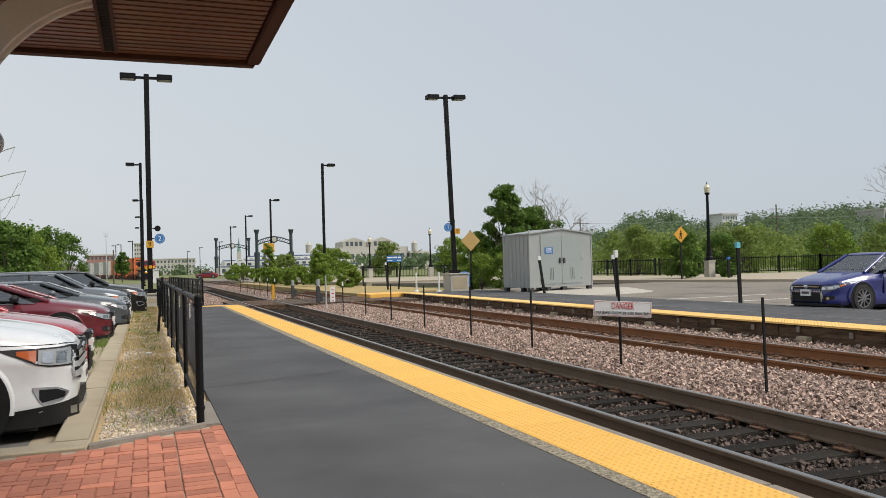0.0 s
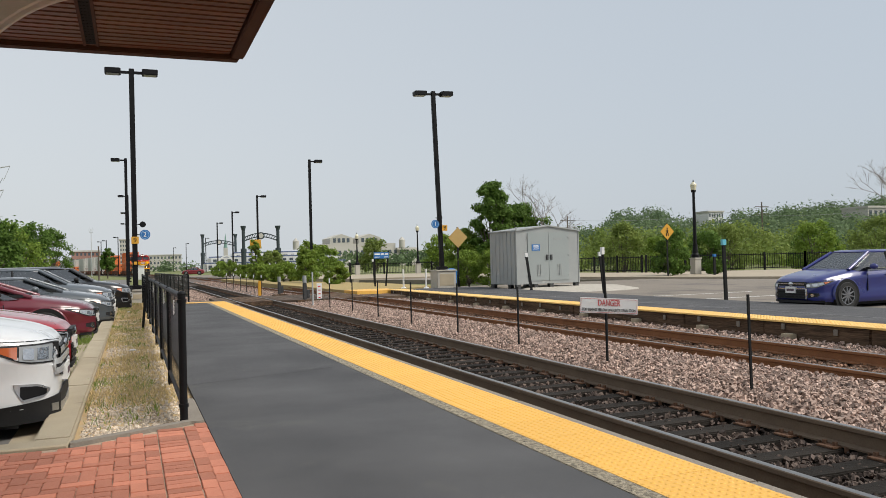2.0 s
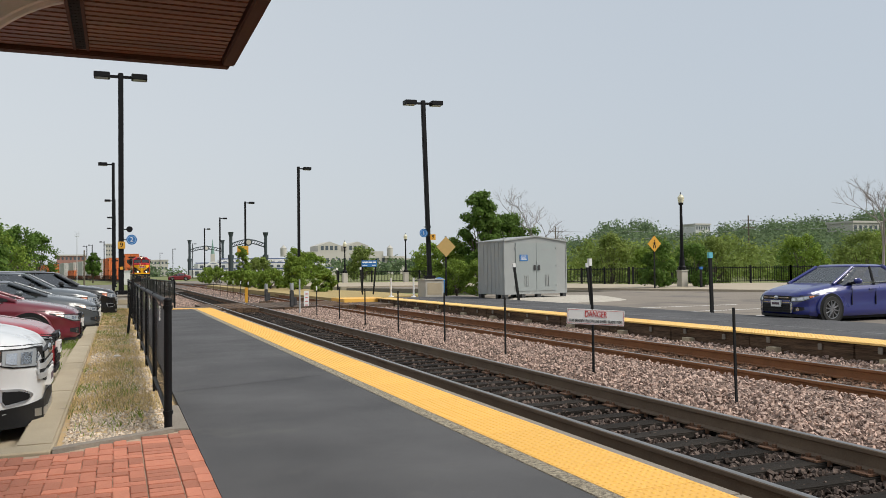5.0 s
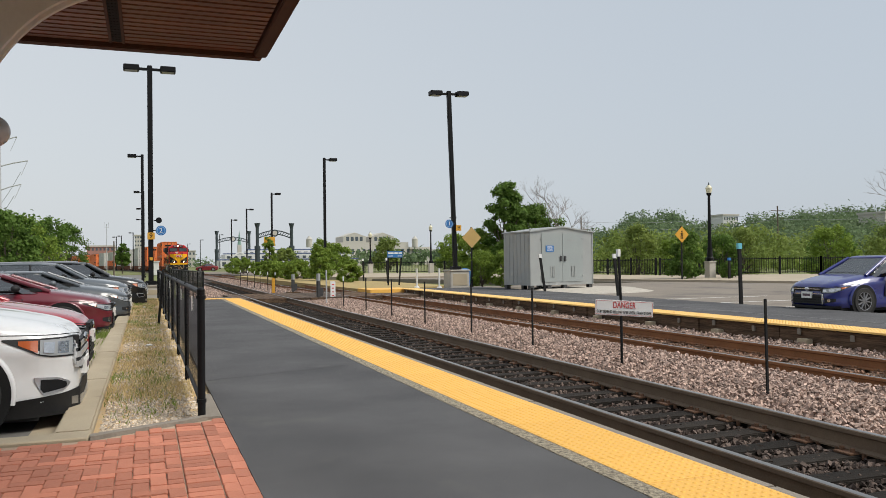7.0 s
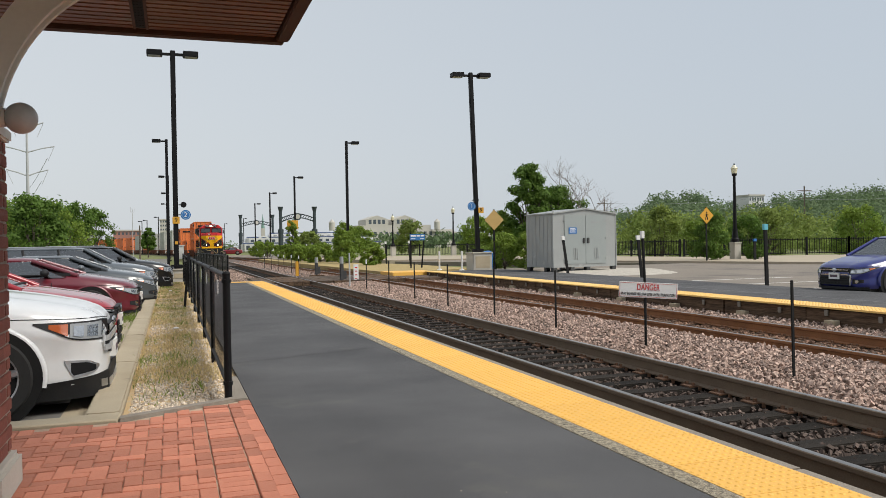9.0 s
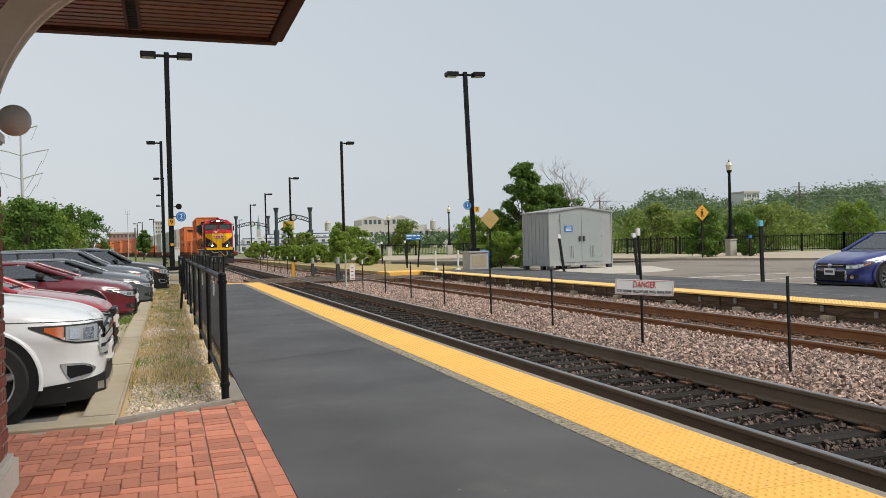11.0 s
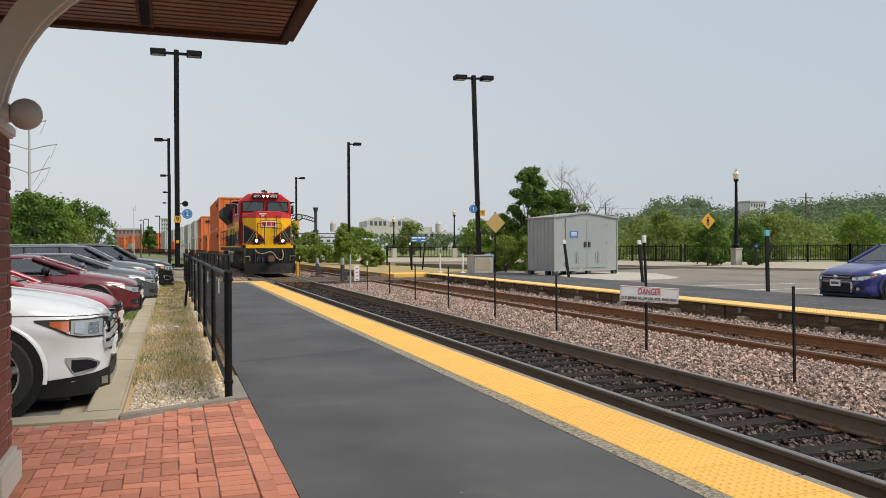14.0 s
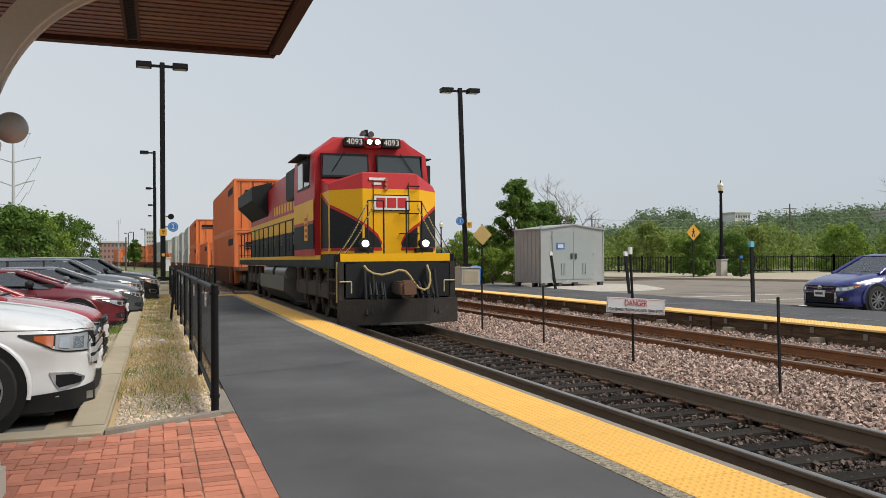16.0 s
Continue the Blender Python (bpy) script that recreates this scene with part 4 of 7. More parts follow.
def post_lamp(x, y, h, label, k=1.0):
    """Ornamental street lamp with an acorn globe on a stone pier."""
    th = thing("street_lamp", label, "street lamp", pose(x, y, 0), "ornamental lamps")
    pier = part("stone_pier", boxes((-0.26, 0.26, -0.26, 0.26, -0.3, 1.0), bevel=0.02), STONE, th, "pale stone pier")
    part("coping", boxes((-0.3, 0.3, -0.3, 0.3, 1.0, 1.1), bevel=0.02), STONE, pier)
    bm = tubes(((0, 0, 1.09), (0, 0, 1.3), 0.25, 0.25), ((0, 0, 1.3), (0, 0, 1.42), 0.25, 0.17), ((0, 0, 1.42), (0, 0, 1.9), 0.2 * k, 0.14 * k), ((0, 0, 1.9), (0, 0, 1.98), 0.17 * k, 0.17 * k), ((0, 0, 1.98), (0, 0, h - 0.75), 0.12 * k, 0.085 * k), ((0, 0, h - 0.75), (0, 0, h - 0.6), 0.14, 0.17), seg=14)
    part("pole", bm, BLACK, th)
    bm = tubes(((0, 0, h - 0.6), (0, 0, h - 0.25), 0.15, 0.22), ((0, 0, h - 0.25), (0, 0, h - 0.05), 0.22, 0.08), seg=14)
    g = part("globe", bm, mat("cream_lamp_glass", (0.72, 0.68, 0.5), None, 0.3), th, "cream glass acorn globe")
    part("finial", tubes(((0, 0, h - 0.05), (0, 0, h + 0.12), 0.05, 0.01)), BLACK, g)


post_lamp(34.9, 43.0, 6.2, "ornamental black street lamp on a stone pier by the railing")
post_lamp(29.9, 84.2, 5.4, "ornamental street lamp on a stone pier by the road", 0.8)
post_lamp(23.9, 88.0, 4.7, "ornamental street lamp on a stone pier by the road", 0.75)


def build_railing(points):
    th = thing("railing", "black iron picket railing along the river walk", "railing")
    pick = mesh_of(boxes((-0.014, 0.014, -0.014, 0.014, 0.1, 1.3)), "picket")
    pick.materials.append(BLACK)
    verts, faces, count = [], [], 0
    for a, b in zip(points, points[1:]):
        a, b = Vector((*a, 0)), Vector((*b, 0))
        L = (b - a).length
        d = (b - a) / L
        for z in (0.16, 1.2):
            part("rail", tubes(((*a.xy, z), (*b.xy, z), 0.03), seg=6), BLACK, th)
        n = int(L / 2.6)
        for k in range(n + 1):
            p = a + d * (k * L / n)
            part("post", boxes((p.x - 0.06, p.x + 0.06, p.y - 0.06, p.y + 0.06, -0.1, 1.36)), BLACK, th)
        n = int(L / 0.17)
        for k in range(n):
            p = a + d * (k * L / n)
            if count < 300:
                share("picket", pick, th, pose(p.x, p.y, 0))
                count += 1
            else:
                o = len(verts)
                verts += [(v.co.x + p.x, v.co.y + p.y, v.co.z) for v in pick.vertices]
                faces += [[o + i for i in f.vertices] for f in pick.polygons]
    raw("pickets", verts, faces, BLACK, th, "stuff")


build_railing([(37.4, 52), (47.7, 46.2), (66, 36)])
build_railing([(23.4, 89.0), (30.2, 85.2), (34, 68), (37.3, 52.4)])


# ---------------------------------------------------------------- equipment shelter
def build_shed(x, y, rot, w, d, h):
    th = thing("equipment_shelter", "galvanised steel equipment shelter with double doors", "shelter", pose(x, y, 0.02, 0, 0, rot))
    bm = bmesh.new()
    prism(bm, [(0, 0.16), (w, 0.16), (w, h), (w / 2, h + 0.2), (0, h)], 1, 0, d)
    body = part("body", bm, STEEL, th, smooth=0)
    bm = bmesh.new()
    prism(bm, [(-0.06, h - 0.03), (-0.06, h + 0.02), (w / 2, h + 0.25), (w + 0.06, h + 0.02), (w + 0.06, h - 0.03), (w / 2, h + 0.19)], 1, -0.07, d + 0.07)
    part("roof", bm, STEEL, th, smooth=0)
    for k in range(7):
        part("wall_rib", boxes((-0.012, -0.001, d * (k + 0.5) / 7 - 0.02, d * (k + 0.5) / 7 + 0.02, 0.18, h - 0.05)), STEEL, body)
    for sx in (0.0, w):
        part("corner_trim", boxes((sx - 0.03, sx + 0.03, -0.025, 0.05, 0.14, h), bevel=0.006), STEEL, body)
    dw = w * 0.33
    for k, x0 in enumerate((w * 0.17, w * 0.17 + dw + 0.012)):
        dr = part("door", boxes((x0, x0 + dw, -0.03, -0.002, 0.3, h - 0.08), bevel=0.006), STEEL_DOOR, th, "grey steel door")
        hx = x0 + dw - 0.16 if k == 0 else x0 + 0.06
        part("handle", boxes((hx, hx + 0.12, -0.075, -0.032, 1.22, 1.46), bevel=0.012), STEEL_DARK, dr, "steel door latch")
        for j in range(3):
            vx = x0 + dw * 0.42 + j * 0.09
            part("louvre", boxes((vx, vx + 0.045, -0.05, -0.031, 0.5, 1.02), bevel=0.008), STEEL, dr)
        for z in (0.5, 1.4, 2.2):
            hx = x0 - 0.05 if k == 0 else x0 + dw - 0.05
            part("hinge", boxes((hx, hx + 0.1, -0.05, -0.03, z, z + 0.07), bevel=0.006), STEEL, dr)
    s = part("notice", boxes((w * 0.17 + 0.22, w * 0.17 + 0.66, -0.045, -0.032, h - 0.9, h - 0.62)), BLUE_SIGN, th, "blue notice with white lettering")
    part("notice_text", boxes(*[(w * 0.17 + 0.28 + 0.02 * (j % 2), w * 0.17 + 0.6 - 0.02 * (j % 2), -0.048, -0.0455, h - 0.84 + j * 0.05, h - 0.815 + j * 0.05) for j in range(4)]), WHITE, s)
    part("plate_bar", boxes((w * 0.17 + dw + 0.3, w * 0.17 + dw + 0.8, -0.034, -0.031, h - 0.42, h - 0.36)), STEEL, th)
    for px, py in ((0.05, 0.05), (w - 0.05, 0.05), (0.05, d - 0.05), (w / 2, 0.02)):
        bm = bmesh.new()
        box(bm, px - 0.05, px + 0.05, py - 0.012, py + 0.012, h + 0.0, h + 0.16, 0.01)
        part("lifting_eye", bm, STEEL, th)
    for px in (0.1, w * 0.3, w * 0.55, w - 0.1):
        for py in (0.12, d - 0.12):
            part("foot", boxes((px - 0.1, px + 0.1, py - 0.1, py + 0.1, -0.12, 0.16)), STEEL_DARK, th)


build_shed(15.75, 31.2, 9, 3.5, 2.1, 2.55)


# ---------------------------------------------------------------- stakes and signs across the tracks
slim_post("marker_post", 15.9, 18.1, 0.0, 1.72, "black square post with a pale blue cap", (-0.02, 0), CYAN, 0.04)
slim_post("marker_post", 16.1, 24.8, 0.0, 1.5, "leaning black post with a white cap", (-0.1, 0), WHITE, 0.04)
slim_post("marker_post", 15.5, 29.4, 0.0, 1.55, "leaning black post with a white cap beside the shelter", (-0.14, 0), WHITE, 0.04)
slim_post("marker_post", 34.1, 40.2, 0.0, 1.3, "short black post with a blue panel", (0, 0), BLUE_SIGN, 0.06)
slim_post("marker_post", 14.3, 48.5, 0.0, 1.55, "black post with a white cap on the verge", (-0.05, 0), WHITE, 0.04)
slim_post("marker_post", 14.5, 55.3, 0.0, 1.55, "black post with a white cap on the verge", (-0.03, 0), WHITE, 0.04)
for x, y in ((13.4, 36.5), (12.6, 37.6)):
    th = thing("delineator_post", "white flexible delineator post", "post", pose(x, y, 0))
    part("tube", tubes(((0, 0, 0), (0, 0, 0.95), 0.045)), WHITE, th)
    part("foot", tubes(((0, 0, 0), (0, 0, 0.06), 0.14, 0.1)), WHITE, th)


def build_station_sign():
    th = thing("station_sign", "blue station name sign on two leaning black posts", "sign", pose(13.4, 44.0, 0))
    for x, l in ((-0.4, 0.0), (0.42, 0.1)):
        bm = boxes((-0.04, 0.04, -0.03, 0.03, -0.2, 2.0))
        bmesh.ops.transform(bm, matrix=Matrix(((1, 0, l, x - l * 1.7), (0, 1, 0, 0), (0, 0, 1, 0), (0, 0, 0, 1))), verts=bm.verts)
        part("post", bm, BLACK, th)
    p = part("board", boxes((-0.46, 0.46, -0.06, -0.03, 1.55, 1.92), bevel=0.01), BLUE_SIGN, th, "blue board with white lettering bars")
    part("name_bar", boxes((-0.41, -0.08, -0.064, -0.061, 1.77, 1.85), (-0.04, 0.17, -0.064, -0.061, 1.77, 1.85), (0.22, 0.41, -0.064, -0.061, 1.77, 1.85)), WHITE, p)
    part("small_bar", boxes((-0.41, -0.12, -0.064, -0.061, 1.62, 1.66), (0.17, 0.41, -0.064, -0.061, 1.62, 1.66)), WHITE, p)


build_station_sign()


def diamond_sign(x, y, z, s, face, h0, label, figure=False):
    th = thing("warning_sign", label, "sign", pose(x, y, 0))
    part("post", boxes((-0.04, 0.04, 0, 0.06, -0.1, z + s)), BLACK_MATT, th)
    bm = boxes((-s * 0.7, s * 0.7, -0.02, -0.005, -s * 0.7, s * 0.7), bevel=0.006)
    p = part("plate", bm, face, th, at=pose(0, 0, z, 0, 45, 0))
    if figure:
        bm = boxes((-0.05, 0.05, -0.026, -0.021, -0.1, 0.12), (-0.12, 0.12, -0.026, -0.021, 0.02, 0.06), (-0.1, -0.04, -0.026, -0.021, -0.28, -0.08), (0.03, 0.09, -0.026, -0.021, -0.28, -0.08), (-0.045, 0.045, -0.026, -0.021, 0.15, 0.24))
        part("symbol", bm, BLACK_MATT, p, at=pose(0, 0, 0, 0, -45, 0))


diamond_sign(15.85, 38.2, 2.52, 0.55, DULL_AMBER, 0, "back of a dull amber diamond sign on a post")
diamond_sign(31.1, 40.9, 2.78, 0.52, AMBER_SIGN, 0, "amber diamond crossing sign above a shrub", True)

# signal box, silver post and little signs by the crossing
for x, y, s in ((6.7, 33.1, 1.0), (6.9, 40.5, 0.9)):
    th = thing("signal_machine", "small grey railway signal housing on a timber foot", "signal housing", pose(x, y, -0.3))
    part("foot", boxes((-0.35, 0.35, -0.2, 0.2, 0, 0.14), bevel=0.02), TIMBER_DARK, th)
    part("housing", boxes((-0.08, 0.08, -0.08, 0.08, 0.14, 0.85 * s), bevel=0.03), STEEL_DARK, th)
    part("cap", tubes(((0, 0, 0.85 * s), (0, 0, 1.15 * s), 0.085, 0.08), seg=14), STEEL, th)
    part("side_box", boxes((0.08, 0.2, -0.07, 0.07, 0.2, 0.55), bevel=0.02), STEEL_DARK, th)
th = thing("steel_post", "bare silver steel post", "post", pose(6.4, 30.1, -0.28))
part("tube", tubes(((0, 0, -0.2), (0, 0, 1.3), 0.03)), PALE_POLE, th)
th = thing("track_sign", "narrow white upright sign", "sign", pose(7.5, 33.9, -0.25))
part("plate", boxes((-0.11, 0.11, -0.01, 0.01, 0.0, 0.74)), WHITE, th)
part("lettering", boxes(*[(-0.05, 0.05, -0.015, -0.0105, 0.1 + 0.16 * k, 0.14 + 0.16 * k) for k in range(4)]), RED_SIGN, th)
th = thing("yellow_box", "small yellow trackside marker", "marker", pose(6.2, 42.5, -0.28))
part("plate", boxes((-0.08, 0.08, -0.06, 0.06, 0, 0.8), bevel=0.02), AMBER_SIGN, th)
th = thing("trash_can", "blue plastic bin behind the stone plinth", "bin", pose(15.2, 37.6, 0))
part("drum", tubes(((0, 0, 0), (0, 0, 0.75), 0.26, 0.3), seg=20), BLUE_SIGN, th)
bm = bmesh.new()
ball(bm, (0, 0, 0.75), 0.31, 20, 10, (1, 1, 0.6))
part("lid", bm, BLUE_SIGN, th)


# ---------------------------------------------------------------- train
TRAIN = []


def train_rows(offset):
    """Poses of a vehicle whose front is offset metres behind the locomotive's front."""
    rows = []
    for k in range(33):
        t = k * 0.5
        s = 16 - t
        y = 15.7 + 13.5 * s - 0.115 * s * s + offset
        rows.append((t, pose(MID + bend(y), y, RAIL_Z, 0, 0, turn(y))))
    return rows


NW, NF = 1.28, 0.66
PLAN = [(-NW, 2.75), (-NW, 1.75), (-NF, 1.08), (NF, 1.08), (NW, 1.75), (NW, 2.75)]


def on_nose(u, off=0.0):
    """The point of the nose's plan at arc length u from its centre line."""
    s = 1 if u >= 0 else -1
    u = abs(u)
    if u <= NF:
        return s * u, 1.08 - off
    L = math.hypot(NW - NF, 0.67)
    if u <= NF + L:
        k = (u - NF) / L
        return s * (NF + (NW - NF) * k + off * 0.73), 1.08 + 0.67 * k - off * 0.68
    return s * (NW + off), 1.75 + (u - NF - L)


def nose_strip(bm, lo, hi, u0, u1, n, off):
    prev = None
    for i in range(n + 1):
        u = u0 + (u1 - u0) * i / n
        x, y = on_nose(u, off)
        xi, yi = on_nose(u, -0.01)
        cur = [bm.verts.new(p) for p in ((x, y, lo(u)), (x, y, hi(u)), (xi, yi, hi(u)), (xi, yi, lo(u)))]
        if prev:
            for j in range(4):
                bm.faces.new((prev[j], prev[(j + 1) % 4], cur[(j + 1) % 4], cur[j]))
        else:
            bm.faces.new(cur)
        prev = cur
    bm.faces.new(prev[::-1])
    return bm


def wheelset(parent, y, half):
    for s in (-1, 1):
        bm = tubes(((s * (half - 0.07), y, 0.51), (s * (half + 0.06), y, 0.51), 0.51), ((s * (half - 0.09), y, 0.51), (s * (half - 0.065), y, 0.51), 0.54), seg=28)
        w = part("wheel", bm, GRIME, parent, smooth=40)
        part("bearing_box", boxes((min(s * 0.86, s * 1.06), max(s * 0.86, s * 1.06), y - 0.17, y + 0.17, 0.34, 0.7), bevel=0.03), GRIME, w)


def build_loco():
    th = thing("locomotive", "red, yellow and black diesel freight locomotive with lit headlights", "locomotive")
    # frame, deck and steps
    part("underframe", boxes((-1.38, 1.38, 0.75, 21.6, 1.28, 1.58), bevel=0.02), T_BLACK, th)
    sill = part("sill_stripe", boxes((-1.25, 1.25, 0.7, 0.748, 1.43, 1.6)), T_YELLOW, th, "yellow stripe along the front sill")
    for s in (-1, 1):
        part("side_sill_stripe", boxes((min(s * 1.382, s * 1.4), max(s * 1.382, s * 1.4), 2.2, 21.4, 1.48, 1.58)), T_YELLOW, th, "yellow sill stripe")
    part("front_sheet", boxes((-1.2, 1.2, 0.55, 0.95, 0.62, 1.42), bevel=0.03), T_BLACK, th)
    bm = bmesh.new()
    prism(bm, [(-1.32, 0.75), (-1.32, 0.42), (-0.5, 0.08), (0.5, 0.08), (1.32, 0.42), (1.32, 0.75), (0.6, 0.5), (-0.6, 0.5)], 2, 0.09, 0.62)
    plow = part("snow_plough", bm, PLOUGH, th, "grimy black steel plough", smooth=0)
    part("plough_edge", boxes((-0.55, 0.55, 0.055, 0.09, 0.09, 0.14)), STEEL_DARK, plow)
    for s in (-1, 1):
        for k in range(2):
            x = s * (0.62 + 0.18 * k)
            part("plough_brace", tubes(((x, 0.2, 0.3), (x * 0.98, 0.45, 1.25), 0.035)), T_BLACK, plow)
    c = part("coupler", boxes((-0.16, 0.16, -0.25, 0.6, 0.72, 1.0), bevel=0.04), GRIME, th, "rusty knuckle coupler")
    part("knuckle", boxes((-0.22, 0.12, -0.42, -0.2, 0.68, 1.04), bevel=0.06), PLATE_RUST, c)
    # hoses
    cu = [(-0.78, 0.5, 1.34), (-0.72, 0.44, 1.25), (-0.6, 0.4, 1.17), (-0.42, 0.37, 1.14), (-0.22, 0.36, 1.18), (-0.04, 0.36, 1.24), (0.1, 0.35, 1.21), (0.2, 0.33, 1.1), (0.28, 0.31, 0.96), (0.38, 0.3, 0.85), (0.5, 0.3, 0.8), (0.6, 0.31, 0.84), (0.66, 0.34, 0.98), (0.67, 0.4, 1.16), (0.64, 0.5, 1.34)]
    bm = bmesh.new()
    for a, b in zip(cu, cu[1:]):
        tube(bm, a, b, 0.026, seg=8)
    part("air_hose", bm, mat("tan_hose", (0.42, 0.31, 0.13), None, 0.7), th, "tan air hose looped across the front")
    for s in (-1, 1):
        for k in range(3):
            x = s * (0.35 + 0.12 * k)
            part("brake_hose", tubes(((x, 0.5, 0.95), (x * 1.1, 0.15, 0.45), 0.025)), T_BLACK, th)
        # steps
        for z in (0.42, 0.72, 1.02, 1.3):
            part("step", boxes((min(s * 0.9, s * 1.36), max(s * 0.9, s * 1.36), 0.8, 1.35, z, z + 0.04)), T_BLACK, th)
        part("step_side", boxes((min(s * 1.34, s * 1.36), max(s * 1.34, s * 1.36), 0.74, 0.77, 0.4, 1.6)), T_BLACK, th)
        part("step_side", boxes((min(s * 1.34, s * 1.36), max(s * 1.34, s * 1.36), 1.36, 1.42, 0.4, 1.6)), T_BLACK, th)
        # grab rails at the front
        part("grab_rail", tubes(((s * 1.3, 0.72, 0.5), (s * 1.3, 0.72, 1.55), 0.012), ((s * 1.3, 0.72, 1.55), (s * 0.62, 0.75, 2.72), 0.009), ((s * 1.16, 0.72, 1.55), (s * 0.52, 0.75, 2.6), 0.008)), T_BLACK, th, "thin black handrail")
        part("handrail", tubes(((s * 0.62, 0.78, 1.6), (s * 0.62, 0.78, 2.76), 0.018), ((s * 0.26, 0.78, 1.6), (s * 0.26, 0.78, 2.76), 0.018), ((s * 0.26, 0.78, 2.76), (s * 0.62, 0.78, 2.76), 0.015)), T_BLACK, th)
        # safety chains from the handrails down to the steps
        for x0, z0, x1, z1 in ((0.64, 2.7, 1.3, 1.6), (0.5, 2.68, 1.16, 1.6)):
            ch = bmesh.new()
            for j in range(22):
                q0, q1 = j / 22, (j + 0.6) / 22
                sag = lambda q: -0.12 * 4 * q * (1 - q)
                tube(ch, (s * (x0 + (x1 - x0) * q0), 0.73, z0 + (z1 - z0) * q0 + sag(q0)), (s * (x0 + (x1 - x0) * q1), 0.73, z0 + (z1 - z0) * q1 + sag(q1)), 0.016, seg=5)
            part("safety_chain", ch, CHAIN, th, "pale dotted safety chain")
        part("step_edge", boxes(*[(min(s * 0.9, s * 1.36), max(s * 0.9, s * 1.36), 0.785, 0.799, z, z + 0.04) for z in (0.42, 0.72, 1.02)]), CHAIN, th, "worn pale step edges")
        part("corner_grab", tubes(((s * 1.33, 0.7, 0.55), (s * 1.33, 0.7, 1.42), 0.02), ((s * 1.05, 0.55, 1.0), (s * 1.3, 0.55, 1.0), 0.016), ((s * 1.05, 0.55, 1.0), (s * 1.05, 0.55, 0.75), 0.016)), CHAIN, th, "worn yellow grab iron")
        part("pilot_wing", boxes((min(s * 0.95, s * 1.33), max(s * 0.95, s * 1.33), 0.58, 0.64, 0.6, 1.42), bevel=0.01), PLOUGH, th)
        for j in range(3):
            part("hose_end", tubes(((s * (0.42 + 0.13 * j), 0.44, 0.98), (s * (0.44 + 0.13 * j), 0.22, 0.7), 0.03), ((s * (0.44 + 0.13 * j), 0.22, 0.7), (s * (0.44 + 0.13 * j), 0.16, 0.34), 0.024)), T_BLACK, th)
        part("ditch_light_bracket", boxes((min(s * 0.5, s * 0.88), max(s * 0.5, s * 0.88), 0.76, 0.96, 1.62, 1.72)), T_BLACK, th)
        d = part("ditch_light", tubes(((s * 0.69, 0.72, 1.82), (s * 0.69, 0.95, 1.82), 0.13, 0.11), seg=18), T_BLACK, th)
        part("lens", tubes(((s * 0.69, 0.706, 1.82), (s * 0.69, 0.719, 1.82), 0.075), seg=18), LIT, d, "lit white ditch light")
    # nose
    bm = bmesh.new()
    prism(bm, PLAN, 2, 1.6, 3.05)
    nose = part("nose", bm, T_YELLOW, th, "yellow nose", smooth=0)
    bm = bmesh.new()
    top = [(x, y, 3.05) for x, y in PLAN]
    up = [(-1.27, 2.75, 3.4), (-1.27, 1.9, 3.2), (-0.64, 1.15, 3.4), (0.64, 1.15, 3.4), (1.27, 1.9, 3.2), (1.27, 2.75, 3.4)]
    ring3 = [(-1.2, 2.75, 3.43), (-1.2, 2.2, 3.28), (-0.6, 1.3, 3.44), (0.6, 1.3, 3.44), (1.2, 2.2, 3.28), (1.2, 2.75, 3.43)]
    loft(bm, [top, up, ring3])
    part("nose_top", bm, T_RED, th, "red nose top", smooth=20)
    curve = lambda u: 1.78 + 0.98 * (max(0, abs(u) - 0.22) / 1.6) ** 0.6
    for s in (-1, 1):
        nose_strip(bm := bmesh.new(), lambda u: 1.74, lambda u: curve(u) - 0.0, s * 0.24, s * 2.5, 26, 0.004)
        part("black_panel", bm, T_BLACK, nose, "black painted side sweep", smooth=0)
        nose_strip(bm := bmesh.new(), lambda u: curve(u), lambda u: curve(u) + 0.075, s * 0.22, s * 2.5, 26, 0.006)
        part("red_line", bm, T_RED, nose, "red painted line", smooth=0)
        nose_strip(bm := bmesh.new(), lambda u: 1.67, lambda u: 1.74, s * 0.22, s * 2.5, 14, 0.005)
        part("red_line", bm, T_RED, nose, smooth=0)
    emblem = part("emblem_panel", boxes((-0.42, 0.42, 1.05, 1.076, 2.56, 2.92)), WHITE, th, "pale panel with red bars")
    part("emblem_border", boxes((-0.42, 0.42, 1.044, 1.049, 2.56, 2.58), (-0.42, 0.42, 1.044, 1.049, 2.9, 2.92), (-0.42, -0.4, 1.044, 1.049, 2.58, 2.9), (0.4, 0.42, 1.044, 1.049, 2.58, 2.9)), BLACK, emblem)
    part("emblem_mark", boxes((-0.35, -0.14, 1.04, 1.049, 2.63, 2.85), (-0.105, 0.105, 1.04, 1.049, 2.63, 2.85), (0.14, 0.35, 1.04, 1.049, 2.63, 2.85), bevel=0.004), RED_SIGN, emblem)
    for x in (-0.42, 0.4):
        part("nose_door_seam", boxes((x, x + 0.015, 1.068, 1.079, 1.7, 3.2)), T_BLACK, nose)
    for k in range(3):
        part("small_light", tubes(((-0.12, 1.03, 3.05 + 0.1 * k), (-0.12, 1.14, 3.05 + 0.1 * k), 0.04), seg=12), AMBER_LENS, th)
    part("notice", boxes((-0.5, -0.1, 1.085, 1.105, 3.24, 3.3), (-0.42, -0.22, 1.08, 1.1, 3.14, 3.19)), WHITE, th)
